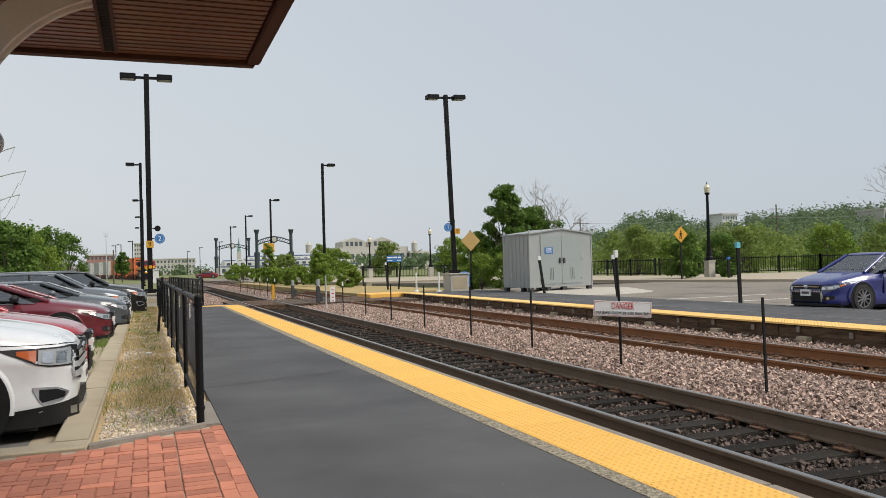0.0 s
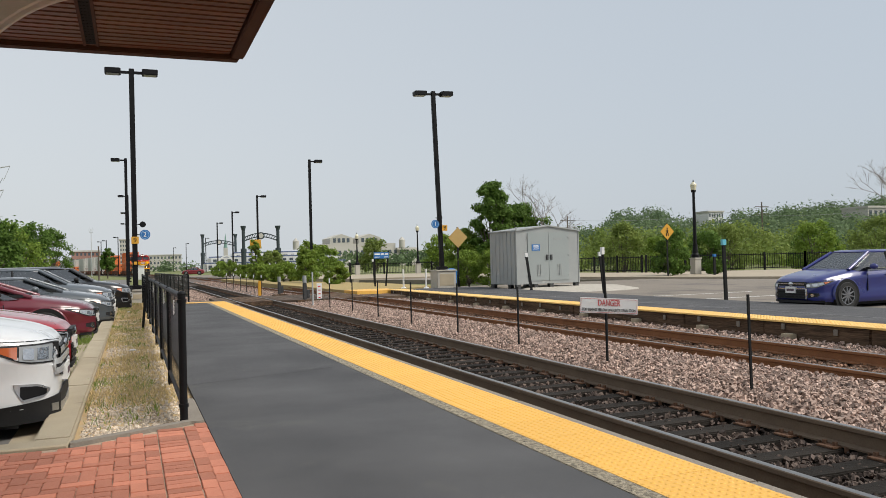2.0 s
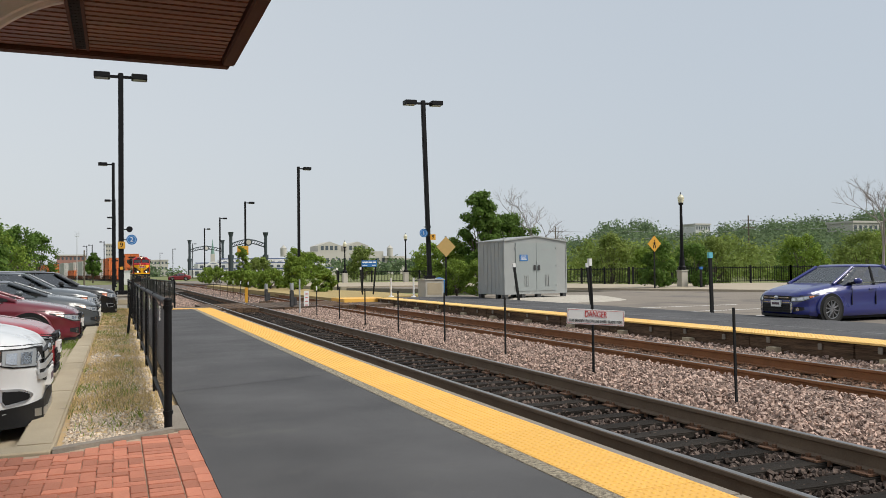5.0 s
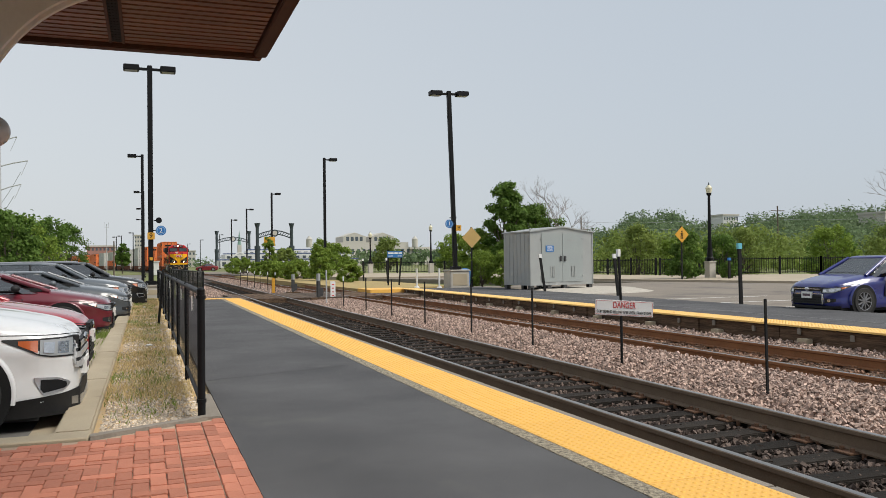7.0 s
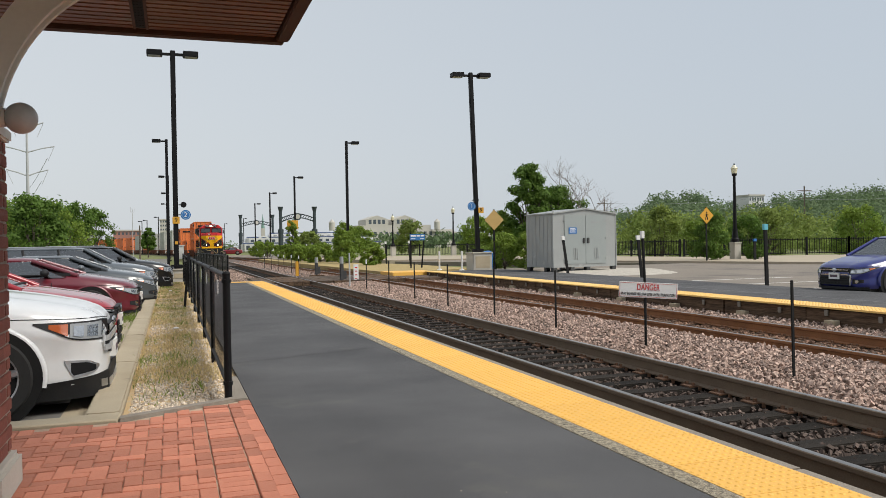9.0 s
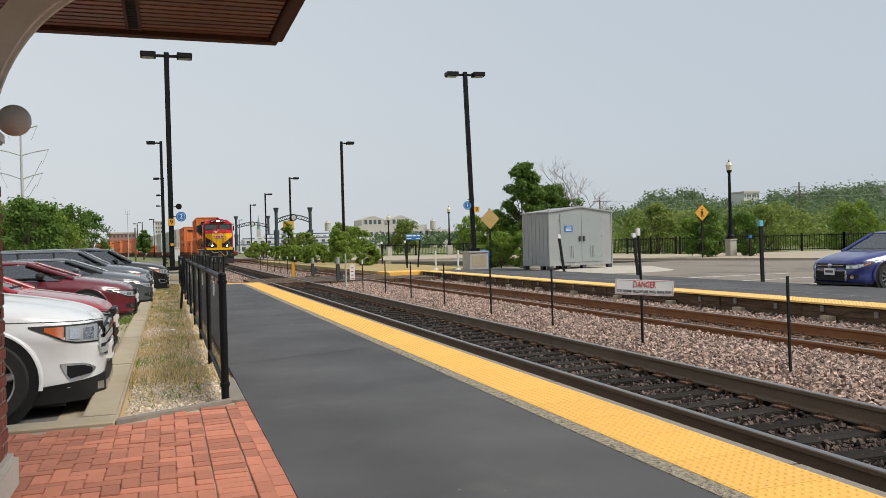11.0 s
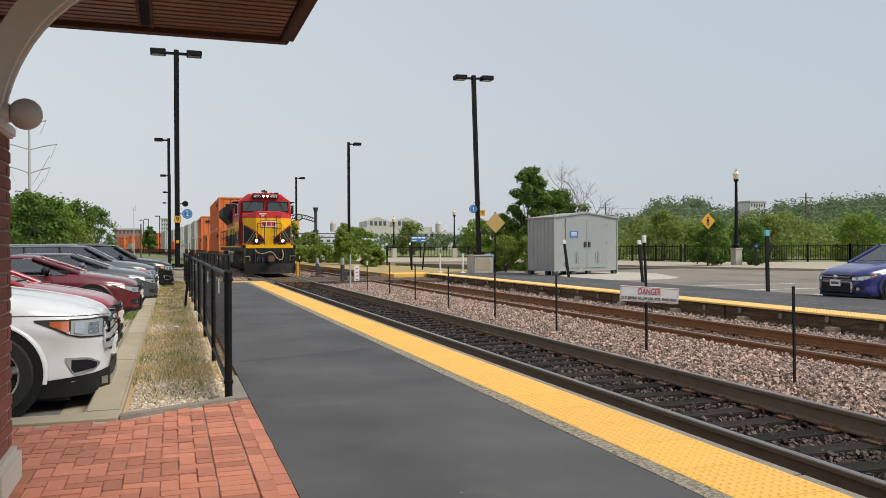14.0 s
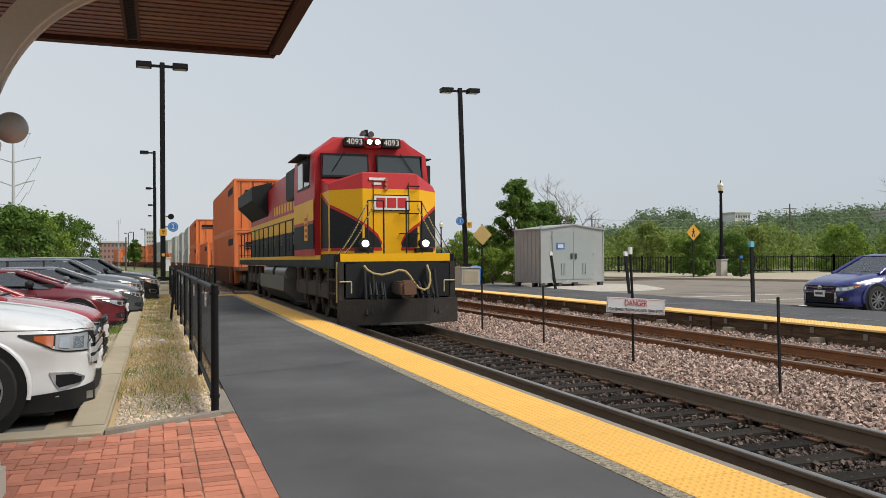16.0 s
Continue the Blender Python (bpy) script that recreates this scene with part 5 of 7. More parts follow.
    for x0, x1, z in ((0.4, 0.64, 3.12), (0.2, 0.62, 2.5), (0.2, 0.62, 2.05)):
        part("nose_grab", tubes(((x0, 1.0, z), (x1, 1.0, z), 0.014), ((x0, 1.0, z), (x0, 1.09, z), 0.014), ((x1, 1.0, z), (x1, 1.09, z), 0.014)), T_BLACK, th)
    # cab
    bm = bmesh.new()
    sec = lambda y, h, w: [(-1.44, y, 1.58), (-1.44, y, 3.45), (-1.42, y, 4.05), (-w, y, h), (w, y, h), (1.42, y, 4.05), (1.44, y, 3.45), (1.44, y, 1.58)]
    front = [(-1.42, 2.72, 1.58), (-1.42, 2.72, 3.45), (-1.4, 2.82, 4.05), (-0.8, 2.88, 4.42), (0.8, 2.88, 4.42), (1.4, 2.82, 4.05), (1.42, 2.72, 3.45), (1.42, 2.72, 1.58)]
    loft(bm, [front, sec(3.1, 4.48, 0.9), sec(5.6, 4.48, 0.9)])
    cab = part("cab", bm, T_RED, th, "red driver's cab", smooth=0)
    for s in (-1, 1):
        part("side_band", boxes((min(s * 1.441, s * 1.450), max(s * 1.441, s * 1.450), 2.76, 5.58, 2.42, 2.92)), T_YELLOW, cab, "yellow side band")
        part("side_panel", boxes((min(s * 1.441, s * 1.450), max(s * 1.441, s * 1.450), 2.76, 5.58, 1.74, 2.34)), T_BLACK, cab, "black side panel")
        part("red_line", boxes((min(s * 1.441, s * 1.451), max(s * 1.441, s * 1.451), 2.76, 5.58, 2.345, 2.415)), T_RED, cab)
        part("shield", boxes((min(s * 1.452, s * 1.460), max(s * 1.452, s * 1.460), 3.5, 3.95, 1.95, 2.6)), T_YELLOW, cab, "yellow and red shield bars")
        part("shield_mark", boxes(*[(min(s * 1.461, s * 1.466), max(s * 1.461, s * 1.466), 3.58, 3.87, 2.02 + 0.14 * k, 2.1 + 0.14 * k) for k in range(4)]), T_RED, cab)
        w = part("side_window", boxes((min(s * 1.438, s * 1.452), max(s * 1.438, s * 1.452), 3.3, 4.9, 3.3, 3.95)), GLASS_DARK, cab, "dark side window")
        part("frame", boxes((min(s * 1.450, s * 1.465), max(s * 1.450, s * 1.465), 4.06, 4.12, 3.28, 3.97), (min(s * 1.450, s * 1.465), max(s * 1.450, s * 1.465), 3.28, 4.92, 3.95, 4.0), (min(s * 1.450, s * 1.465), max(s * 1.450, s * 1.465), 3.28, 4.92, 3.25, 3.3)), BLACK, w)
        part("sun_shade", boxes((min(s * 1.42, s * 1.7), max(s * 1.42, s * 1.7), 3.25, 4.95, 4.02, 4.05)), T_BLACK, cab)
        part("mirror", boxes((min(s * 1.48, s * 1.62), max(s * 1.48, s * 1.62), 3.1, 3.15, 3.35, 3.85)), T_BLACK, cab)
        bm = bmesh.new()
        x0, x1 = (0.13, 1.24) if s > 0 else (-1.24, -0.13)
        prism(bm, [(x0, 3.5), (x1, 3.5), (x1 - (0.04 if s > 0 else 0), 3.98), (x0 + (0.04 if s < 0 else 0), 3.98)], 1, 2.66, 2.7)
        bmesh.ops.transform(bm, matrix=Matrix(((1, 0, 0, 0), (0, 1, 0.13, -0.455), (0, 0, 1, 0), (0, 0, 0, 1))), verts=bm.verts)
        ws = part("windscreen", bm, GLASS_DARK, cab, "dark windscreen", smooth=0)
        fr = bmesh.new()
        for a in ((x0 - 0.03, x1 + 0.03, 3.45, 3.5), (x0 - 0.03, x1 + 0.03, 3.98, 4.03), (x0 - 0.03, x0, 3.5, 3.98), (x1, x1 + 0.03, 3.5, 3.98)):
            box(fr, a[0], a[1], 2.65, 2.72, a[2], a[3])
        bmesh.ops.transform(fr, matrix=Matrix(((1, 0, 0, 0), (0, 1, 0.13, -0.455), (0, 0, 1, 0), (0, 0, 0, 1))), verts=fr.verts)
        part("frame", fr, BLACK, ws)
        part("wiper", tubes(((s * 0.7, 2.68, 4.06), (s * 1.0, 2.62, 3.6), 0.012)), BLACK, ws)
        nb = part("number_board", boxes((min(s * 0.22, s * 0.7), max(s * 0.22, s * 0.7), 2.62, 2.9, 4.2, 4.42), bevel=0.02), T_BLACK, cab, "black number board with white numerals")
        lettering("numerals", "4093", 0.2, pose(s * 0.46, 2.613, 4.31, 90), WHITE, nb)
        hl = part("headlight", tubes(((s * 0.1, 2.58, 4.32), (s * 0.1, 2.9, 4.32), 0.095, 0.09), seg=18), T_BLACK, cab)
        part("lens", tubes(((s * 0.1, 2.566, 4.32), (s * 0.1, 2.579, 4.32), 0.062), seg=18), LIT, hl, "lit headlight")
    part("headlight_housing", boxes((-0.22, 0.22, 2.64, 2.92, 4.19, 4.44), bevel=0.03), T_RED, cab)
    part("roof_hatch", boxes((-0.6, 0.6, 3.6, 4.9, 4.48, 4.56), bevel=0.02), T_RED, cab)
    part("horn", tubes(((0.1, 3.2, 4.6), (0.1, 3.5, 4.6), 0.08, 0.03), ((-0.1, 3.2, 4.62), (-0.1, 3.5, 4.62), 0.07, 0.03)), STEEL_DARK, cab)
    part("aerial", tubes(((0, 3.3, 4.56), (0, 3.3, 4.72), 0.05)), T_BLACK, cab)
    # hood
    for z0, z1, m, nm in ((1.58, 2.35, T_BLACK, "hood_lower"), (2.35, 2.95, T_YELLOW, "hood_band"), (2.95, 4.15, T_RED, "hood_upper")):
        part(nm, boxes((-0.95, 0.95, 5.62, 20.9, z0, z1), bevel=0.01), m, th)
    part("hood_roof", boxes((-0.8, 0.8, 5.62, 20.6, 4.15, 4.4), bevel=0.08), T_RED, th)
    for k in range(16):
        for s in (-1, 1):
            part("hood_door", boxes((min(s * 0.951, s * 0.965), max(s * 0.951, s * 0.965), 6.2 + k * 0.85, 6.2 + k * 0.85 + 0.78, 1.75, 2.3)), T_BLACK, th)
    for s in (-1, 1):
        part("hood_lettering", boxes(*[(min(s * 0.951, s * 0.962), max(s * 0.951, s * 0.962), 7.2 + k * 0.62, 7.6 + k * 0.62, 1.95, 2.25) for k in range(14)]), T_YELLOW, th, "yellow lettering bars")
        part("hood_lettering", boxes(*[(min(s * 0.951, s * 0.962), max(s * 0.951, s * 0.962), 7.2 + k * 0.62, 7.55 + k * 0.62, 3.05, 3.35) for k in range(10)]), T_YELLOW, th)
        bm = bmesh.new()
        prism(bm, [(s * 0.95, 3.15), (s * 1.55, 3.75), (s * 1.55, 4.25), (s * 0.8, 4.45)], 1, 14.8, 20.4)
        part("radiator_wing", bm, T_BLACK, th, "flared black radiator housing", smooth=0)
        part("dynamic_brake", boxes((min(s * 0.952, s * 1.15), max(s * 0.952, s * 1.15), 6.0, 9.0, 3.3, 4.2), bevel=0.03), T_BLACK, th)
        # side railings
        for k in range(12):
            y = 6.0 + k * 1.3
            part("stanchion", tubes(((s * 1.42, y, 1.58), (s * 1.42, y, 2.6), 0.02), seg=6), T_BLACK, th)
        part("side_rail", tubes(((s * 1.42, 5.7, 2.6), (s * 1.42, 20.9, 2.6), 0.02), ((s * 1.42, 5.7, 2.1), (s * 1.42, 20.9, 2.1), 0.014), seg=6), T_BLACK, th)
        for k, y in enumerate((7.6, 10.4)):
            part("air_reservoir", tubes(((s * 1.2, y, 1.1), (s * 1.2, y + 2.2, 1.1), 0.2), seg=16), TANK, th)
    bm = bmesh.new()
    prism(bm, [(-1.4, 1.0), (-1.4, 0.55), (-1.0, 0.2), (1.0, 0.2), (1.4, 0.55), (1.4, 1.0)], 1, 7.9, 13.6)
    part("fuel_tank", bm, TANK, th, "dusty grey fuel tank", smooth=0)
    for y0 in (2.3, 15.4):
        tr = part("bogie_frame", boxes((-1.2, -0.98, y0 - 0.2, y0 + 4.5, 0.55, 0.95), (0.98, 1.2, y0 - 0.2, y0 + 4.5, 0.55, 0.95), (-1.0, 1.0, y0 + 1.1, y0 + 1.4, 0.5, 0.8), (-1.0, 1.0, y0 + 2.9, y0 + 3.2, 0.5, 0.8), bevel=0.04), GRIME, th, "grimy cast bogie frame")
        for k in range(3):
            wheelset(tr, y0 + 0.3 + k * 1.8, 0.7525)
        for s in (-1, 1):
            for k in range(4):
                part("spring", tubes(((s * 1.15, y0 - 0.1 + k * 1.4, 0.6), (s * 1.15, y0 - 0.1 + k * 1.4, 1.25), 0.09), seg=10), GRIME, tr)
            part("sand_pipe", tubes(((s * 1.25, y0 + 0.8, 1.2), (s * 1.1, y0 + 1.0, 0.2), 0.03), ((s * 1.25, y0 + 2.8, 1.2), (s * 1.1, y0 + 3.0, 0.2), 0.03)), GRIME, tr)
    TRAIN.append((th, 0.0))


def container(parent_name, L, h, colour, label, bars=True):
    th = thing(parent_name, label, "container")
    body = bmesh.new()
    box(body, -1.28, 1.28, 0.06, L - 0.06, 0.08, h - 0.06)
    part("shell", body, colour, th)
    rib = bmesh.new()
    n = int(L / 0.42)
    for s in (-1, 1):
        for k in range(n):
            y = 0.3 + (L - 0.6) * k / (n - 1)
            box(rib, min(s * 1.281, s * 1.297), max(s * 1.281, s * 1.297), y - 0.06, y + 0.06, 0.16, h - 0.12)
    for k in range(5):
        x = -1.0 + 0.5 * k
        box(rib, x - 0.05, x + 0.05, 0.035, 0.059, 0.16, h - 0.12)
    part("corrugation", rib, colour, th)
    fr = bmesh.new()
    for x in (-1.3, 1.18):
        for y in (0.0, L - 0.12):
            box(fr, x, x + 0.12, y, y + 0.12, 0, h)
    for x in (-1.3, 1.2):
        for z in (0, h - 0.1):
            box(fr, x, x + 0.1, 0.12, L - 0.12, z, z + 0.1)
    for y in (0.0, L - 0.1):
        for z in (0, h - 0.1):
            box(fr, -1.18, 1.18, y, y + 0.1, z, z + 0.1)
    part("frame", fr, colour, th)
    for x in (-0.95, -0.35, 0.35, 0.95):
        part("locking_bar", tubes(((x, 0.02, 0.12), (x, 0.02, h - 0.12), 0.02), seg=6), STEEL_DARK, th)
    if bars:
        part("lettering", boxes((-0.75, 0.75, 0.012, 0.034, h - 0.8, h - 0.55), (-0.75, 0.75, 0.012, 0.034, h - 0.92, h - 0.87)), BLACK_MATT, th)
        for s in (-1, 1):
            part("lettering", boxes((min(s * 1.298, s * 1.304), max(s * 1.298, s * 1.304), 0.8, 3.6, h - 0.7, h - 0.35)), BLACK_MATT, th)
    return th


def build_wells():
    well = thing("well_car", "brown steel well car on two bogies", "rail wagon", group="container wagons")
    L = 20.6
    part("side_sill", boxes((-1.5, -1.36, 2.6, L - 2.6, 0.3, 1.15), bevel=0.02), C_BROWN, well)
    part("side_sill", boxes((1.36, 1.5, 2.6, L - 2.6, 0.3, 1.15), bevel=0.02), C_BROWN, well)
    for k in range(18):
        for s in (-1, 1):
            y = 3.0 + k * (L - 6.0) / 17
            part("sill_post", boxes((min(s * 1.5, s * 1.56), max(s * 1.5, s * 1.56), y - 0.05, y + 0.05, 0.3, 1.15)), C_BROWN, well)
    part("floor", boxes((-1.36, 1.36, 2.6, L - 2.6, 0.24, 0.32)), C_BROWN, well)
    for y in (0.3, L - 2.6):
        part("end_deck", boxes((-1.3, 1.3, y, y + 2.3, 0.95, 1.15), bevel=0.03), C_BROWN, well)
        fr = part("bogie", boxes((-1.1, -0.9, y + 0.1, y + 2.2, 0.42, 0.75), (0.9, 1.1, y + 0.1, y + 2.2, 0.42, 0.75), (-0.9, 0.9, y + 1.0, y + 1.3, 0.5, 0.94), bevel=0.03), GRIME, well)
        for dy in (0.3, 2.0):
            wheelset(fr, y + dy, 0.7525)
    part("end_railing", tubes(((-1.25, 0.4, 1.15), (-1.25, 0.4, 2.2), 0.025), ((1.25, 0.4, 1.15), (1.25, 0.4, 2.2), 0.025), ((-1.25, 0.4, 2.2), (1.25, 0.4, 2.2), 0.025), ((-1.25, 0.4, 1.7), (1.25, 0.4, 1.7), 0.02)), C_BROWN, well)
    TRAIN.append((well, 22.9))
    for k in range(1, 13):
        TRAIN.append((copy_thing(well, Matrix.Identity(4)), 22.9 + 21.0 * k))
    o53 = container("freight_container", 16.1, 2.62, C_ORANGE, "orange ribbed freight container with black lettering bars")
    o40 = container("freight_container", 12.2, 2.59, C_ORANGE, "orange ribbed freight container")
    w40 = container("freight_container", 12.2, 2.7, C_WHITE, "off-white ribbed freight container", False)
    stack = [(o53, o53), (o40, None), (o53, o53), (w40, w40), (w40, w40), (w40, w40), (o53, w40), (w40, w40), (o53, o53), (o53, o53), (o53, o53), (w40, o40), (o53, o53)]
    used = set()
    for k, pair in enumerate(stack):
        z = 0.33
        for c in pair:
            if c is None:
                continue
            L, h = (16.1, 2.62) if c is o53 else (12.2, 2.59) if c is o40 else (12.2, 2.7)
            ob = c if c not in used else copy_thing(c, Matrix.Identity(4))
            used.add(c)
            tagged(ob, group="containers on the train")
            TRAIN.append((ob, 22.9 + 21.0 * k + (20.6 - L) / 2, z))
            z += h + 0.02


build_loco()
build_wells()


# ---------------------------------------------------------------- cars
def paint(name, c, k=0.92):
    return mat("car_paint_" + name, c, tuple(v * k for v in c), 0.3, metal=0.0, scale=1.5, fine=20, spread=0.8, coat=0.8)


def smooth_table(keys, xs):
    """Rows of a table resampled along x, with the kinks rounded."""
    k = np.array(keys, float)
    k = k[np.argsort(k[:, 0])]
    out = []
    for c in range(1, k.shape[1]):
        v = np.interp(xs, k[:, 0], k[:, c])
        out.append(v)
    v = np.stack(out, 1)
    w = v.copy()
    for _ in range(2):
        w[1:-1] = 0.25 * w[:-2] + 0.5 * w[1:-1] + 0.25 * w[2:]
    return w


def build_car(name, label, m, colour, L, W, H, suv, lamp="wedge", chrome=False, rim=ALLOY, plate=True, group="parked cars", wheel_r=0.33, detail=True):
    """A car whose nose is at the origin and looks along +x."""
    th = thing(name, label, "car", m, group)
    hw = W / 2
    hood0, hood1 = (0.86, 1.08) if suv else (0.73, 0.96)
    belt = 1.1 if suv else 0.97
    zb = 0.2 if suv else 0.18
    keys = [(0.0, hw * 0.52, zb + 0.1, 0.58, hood0 - 0.16), (-0.04, hw * 0.66, zb + 0.05, 0.62, hood0 - 0.075), (-0.12, hw * 0.79, zb + 0.02, 0.66, hood0 + 0.0), (-0.28, hw * 0.9, zb, 0.7, hood0 + 0.06),
            (-0.6, hw * 0.985, zb - 0.02, 0.75, hood0 + 0.13), (-1.05, hw, zb - 0.03, 0.8, hood1 - 0.02), (-1.4, hw, zb - 0.03, 0.82, belt), (-L * 0.6, hw, zb - 0.03, 0.86, belt + 0.03), (-L + 0.7, hw * 0.98, zb, 0.88, belt + 0.05),
            (-L + 0.15, hw * 0.92, zb + 0.06, 0.84, belt + 0.02), (-L, hw * 0.8, zb + 0.15, 0.72, belt - 0.12)]
    xs = np.concatenate([np.linspace(-L, -L + 0.3, 6), np.linspace(-L + 0.4, -1.5, 12), np.linspace(-1.42, -0.4, 16), np.linspace(-0.35, 0, 16)])
    tb = smooth_table(keys, xs)

    def section(w, b, s, t):
        """Half of a cross-section: crowned hood, rounded shoulder, crease and tucked-in sill."""
        s = min(s, t - 0.19)
        mid = lambda k: s + (b + 0.04 - s) * k
        return [(0, t + 0.03), (w * 0.3, t + 0.028), (w * 0.52, t + 0.02), (w * 0.58, t + 0.024), (w * 0.74, t + 0.006), (w * 0.85, t - 0.02), (w * 0.915, t - 0.055), (w * 0.95, t - 0.11), (w * 0.982, s + 0.035), (w, s), (w * 0.988, mid(0.12)), (w * 0.968, mid(0.35)), (w * 0.966, mid(0.55)), (w * 0.985, mid(0.8)), (w * 0.975, mid(0.95)), (w * 0.93, b), (w * 0.5, b - 0.01)]

    def half_width(x, z):
        row = [np.interp(x, xs, tb[:, c]) for c in range(4)]
        side = section(*row)[4:-1][::-1]
        return float(np.interp(z, [p[1] for p in side], [p[0] for p in side]))

    bm = bmesh.new()
    rings = []
    for x, row in zip(xs, tb):
        half = section(*row)
        rings.append([(x, y, z) for y, z in half] + [(x, -y, z) for y, z in half[::-1][:-1]])
    loft(bm, rings)
    body = part("body", bm, colour, th, smooth=40)
    plan = [(0.0, tb[-1][0])] + [(x, r[0]) for x, r in list(zip(xs, tb))[::-1][1:]]

    def around(s, off, z=None):
        """A point of the nose's skin at arc length s from the centre line and height z."""
        sg, s = (1 if s >= 0 else -1), abs(s)
        if s <= plan[0][1]:
            return off, sg * s
        s -= plan[0][1]
        for a, b in zip(plan, plan[1:]):
            d = math.hypot(b[0] - a[0], b[1] - a[1])
            if s <= d:
                k = s / d
                nx, ny = (b[1] - a[1]) / d, -(b[0] - a[0]) / d
                x = a[0] + (b[0] - a[0]) * k
                y = a[1] + (b[1] - a[1]) * k
                if z is not None:
                    y = min(y, half_width(x, z))
                return x + nx * off, sg * (y + ny * off)
            s -= d
        return plan[-1][0], sg * (plan[-1][1] + off)

    def wrap(nm, s0, s1, lo, hi, material, off=0.012, n=14, deep=0.04, parent=None, lbl=""):
        b = bmesh.new()
        prev = None
        for i in range(n + 1):
            k = i / n
            s = s0 + (s1 - s0) * k
            zl, zh = lo(k), hi(k)
            zm = (zl + zh) / 2
            cur = [b.verts.new((*around(s, o, z), z)) for o, z in ((off, zl), (off, zm), (off, zh), (-deep, zh), (-deep, zl))]
            if prev:
                for j in range(5):
                    b.faces.new((prev[j], prev[(j + 1) % 5], cur[(j + 1) % 5], cur[j]))
            else:
                b.faces.new(cur)
            prev = cur
        b.faces.new(prev[::-1])
        return part(nm, b, material, parent or th, lbl, smooth=30)

    def steps(*pts):
        return lambda k: float(np.interp(k, [p[0] for p in pts], [p[1] for p in pts]))

    lin = lambda a, b: (lambda k: a + (b - a) * k)
    e = plan[0][1]
    g0 = hood0 - 0.2
    # grille, bumper, lamps
    if suv:
        ge = e + 0.1
        gr = wrap("grille", -ge, ge, lambda k: g0 - 0.19 + 0.11 * abs(2 * k - 1) ** 3, lambda k: g0 + 0.11, TRIM, 0.014, 20, deep=0.05)
        for j in range(3):
            z = g0 - 0.13 + 0.085 * j
            wrap("grille_bar", -ge * 1.0, ge * 1.0, lin(z, z), lin(z + 0.05, z + 0.05), SATIN, 0.03 - 0.004 * j, 20, deep=0.03, parent=gr)
        for sg in (-1, 1):
            wrap("grille_surround", sg * (ge - 0.005), sg * (ge + 0.035), steps((0, g0 - 0.12), (1, g0 - 0.05)), lin(g0 + 0.1, g0 + 0.11), SATIN, 0.02, 4, parent=gr)
        wrap("lower_cladding", -e * 3.0, e * 3.0, lin(zb - 0.07, zb - 0.07), lambda k: zb + 0.05 + 0.12 * (1 - abs(2 * k - 1)) ** 0.7, TRIM, 0.012, 36, 0.06, lbl="black plastic lower bumper")
        wrap("skid_plate", -e * 1.35, e * 1.35, lambda k: zb - 0.05 + 0.05 * abs(2 * k - 1), lambda k: zb + 0.02 + 0.05 * abs(2 * k - 1), ALLOY, 0.018, 16, 0.06, lbl="silver skid plate")
    else:
        gr = wrap("grille", -e * 0.9, e * 0.9, lin(g0 + 0.05, g0 + 0.05), lin(g0 + 0.15, g0 + 0.15), TRIM, 0.016)
        wrap("grille_bar", -e * 0.92, e * 0.92, lin(g0 + 0.09, g0 + 0.09), lin(g0 + 0.115, g0 + 0.115), CHROME if chrome else TRIM, 0.024, parent=gr)
        lg = wrap("lower_grille", -e * 1.02, e * 1.02, lambda k: zb + 0.08, lambda k: zb + 0.3, TRIM, 0.018, deep=0.05)
        for j in range(3):
            wrap("slat", -e * 0.95, e * 0.95, lin(zb + 0.12 + 0.06 * j, zb + 0.12 + 0.06 * j), lin(zb + 0.135 + 0.06 * j, zb + 0.135 + 0.06 * j), BLACK, 0.026, parent=lg)
        wrap("lip", -e * 2.0, e * 2.0, lin(zb - 0.02, zb - 0.02), lin(zb + 0.035, zb + 0.035), TRIM, 0.014, 24, 0.05)
        if chrome:
            for sg in (-1, 1):
                wrap("trim_line", sg * e * 1.0, sg * e * 1.12, lin(zb + 0.06, zb + 0.08), lin(zb + 0.34, zb + 0.33), CHROME, 0.028, 4)
            wrap("trim_line", -e * 1.05, e * 1.05, lin(zb + 0.32, zb + 0.32), lin(zb + 0.345, zb + 0.345), CHROME, 0.028)
    hz = hood0 - 0.13 if suv else hood0 - 0.12
    for sg in (-1, 1):
        s0, s1 = e * 1.0, e * 1.0 + (0.78 if suv else 0.72)
        if suv:
            top, low = steps((0, hz + 0.085), (1, hz + 0.1)), steps((0, hz - 0.095), (0.5, hz - 0.075), (0.62, hz - 0.055), (1, hz + 0.085))
        else:
            top, low = steps((0, hz + 0.03), (0.5, hz + 0.07), (1, hz + 0.1)), steps((0, hz - 0.085), (0.35, hz - 0.075), (1, hz + 0.085))
        inset = lambda q, p, d: (lambda k: q(p[0] + (p[1] - p[0]) * k) + d)
        rim_l = wrap("headlamp", sg * s0, sg * s1, low, top, TRIM, 0.006, 22, lbl="clear headlamp")
        span = lambda k: sg * (s0 + (s1 - s0) * k)
        wrap("lens", span(0.04), span(0.62), inset(low, (0.04, 0.62), 0.014), inset(top, (0.04, 0.62), -0.014), HEADLAMP, 0.012, 14, parent=rim_l)
        for k0, k1 in ((0.1, 0.2), (0.27, 0.42), (0.46, 0.58)):
            wrap("inner_lamp", span(k0), span(k1), inset(low, (k0, k1), 0.035), inset(top, (k0, k1), -0.035), CHROME, 0.016, 5, parent=rim_l)
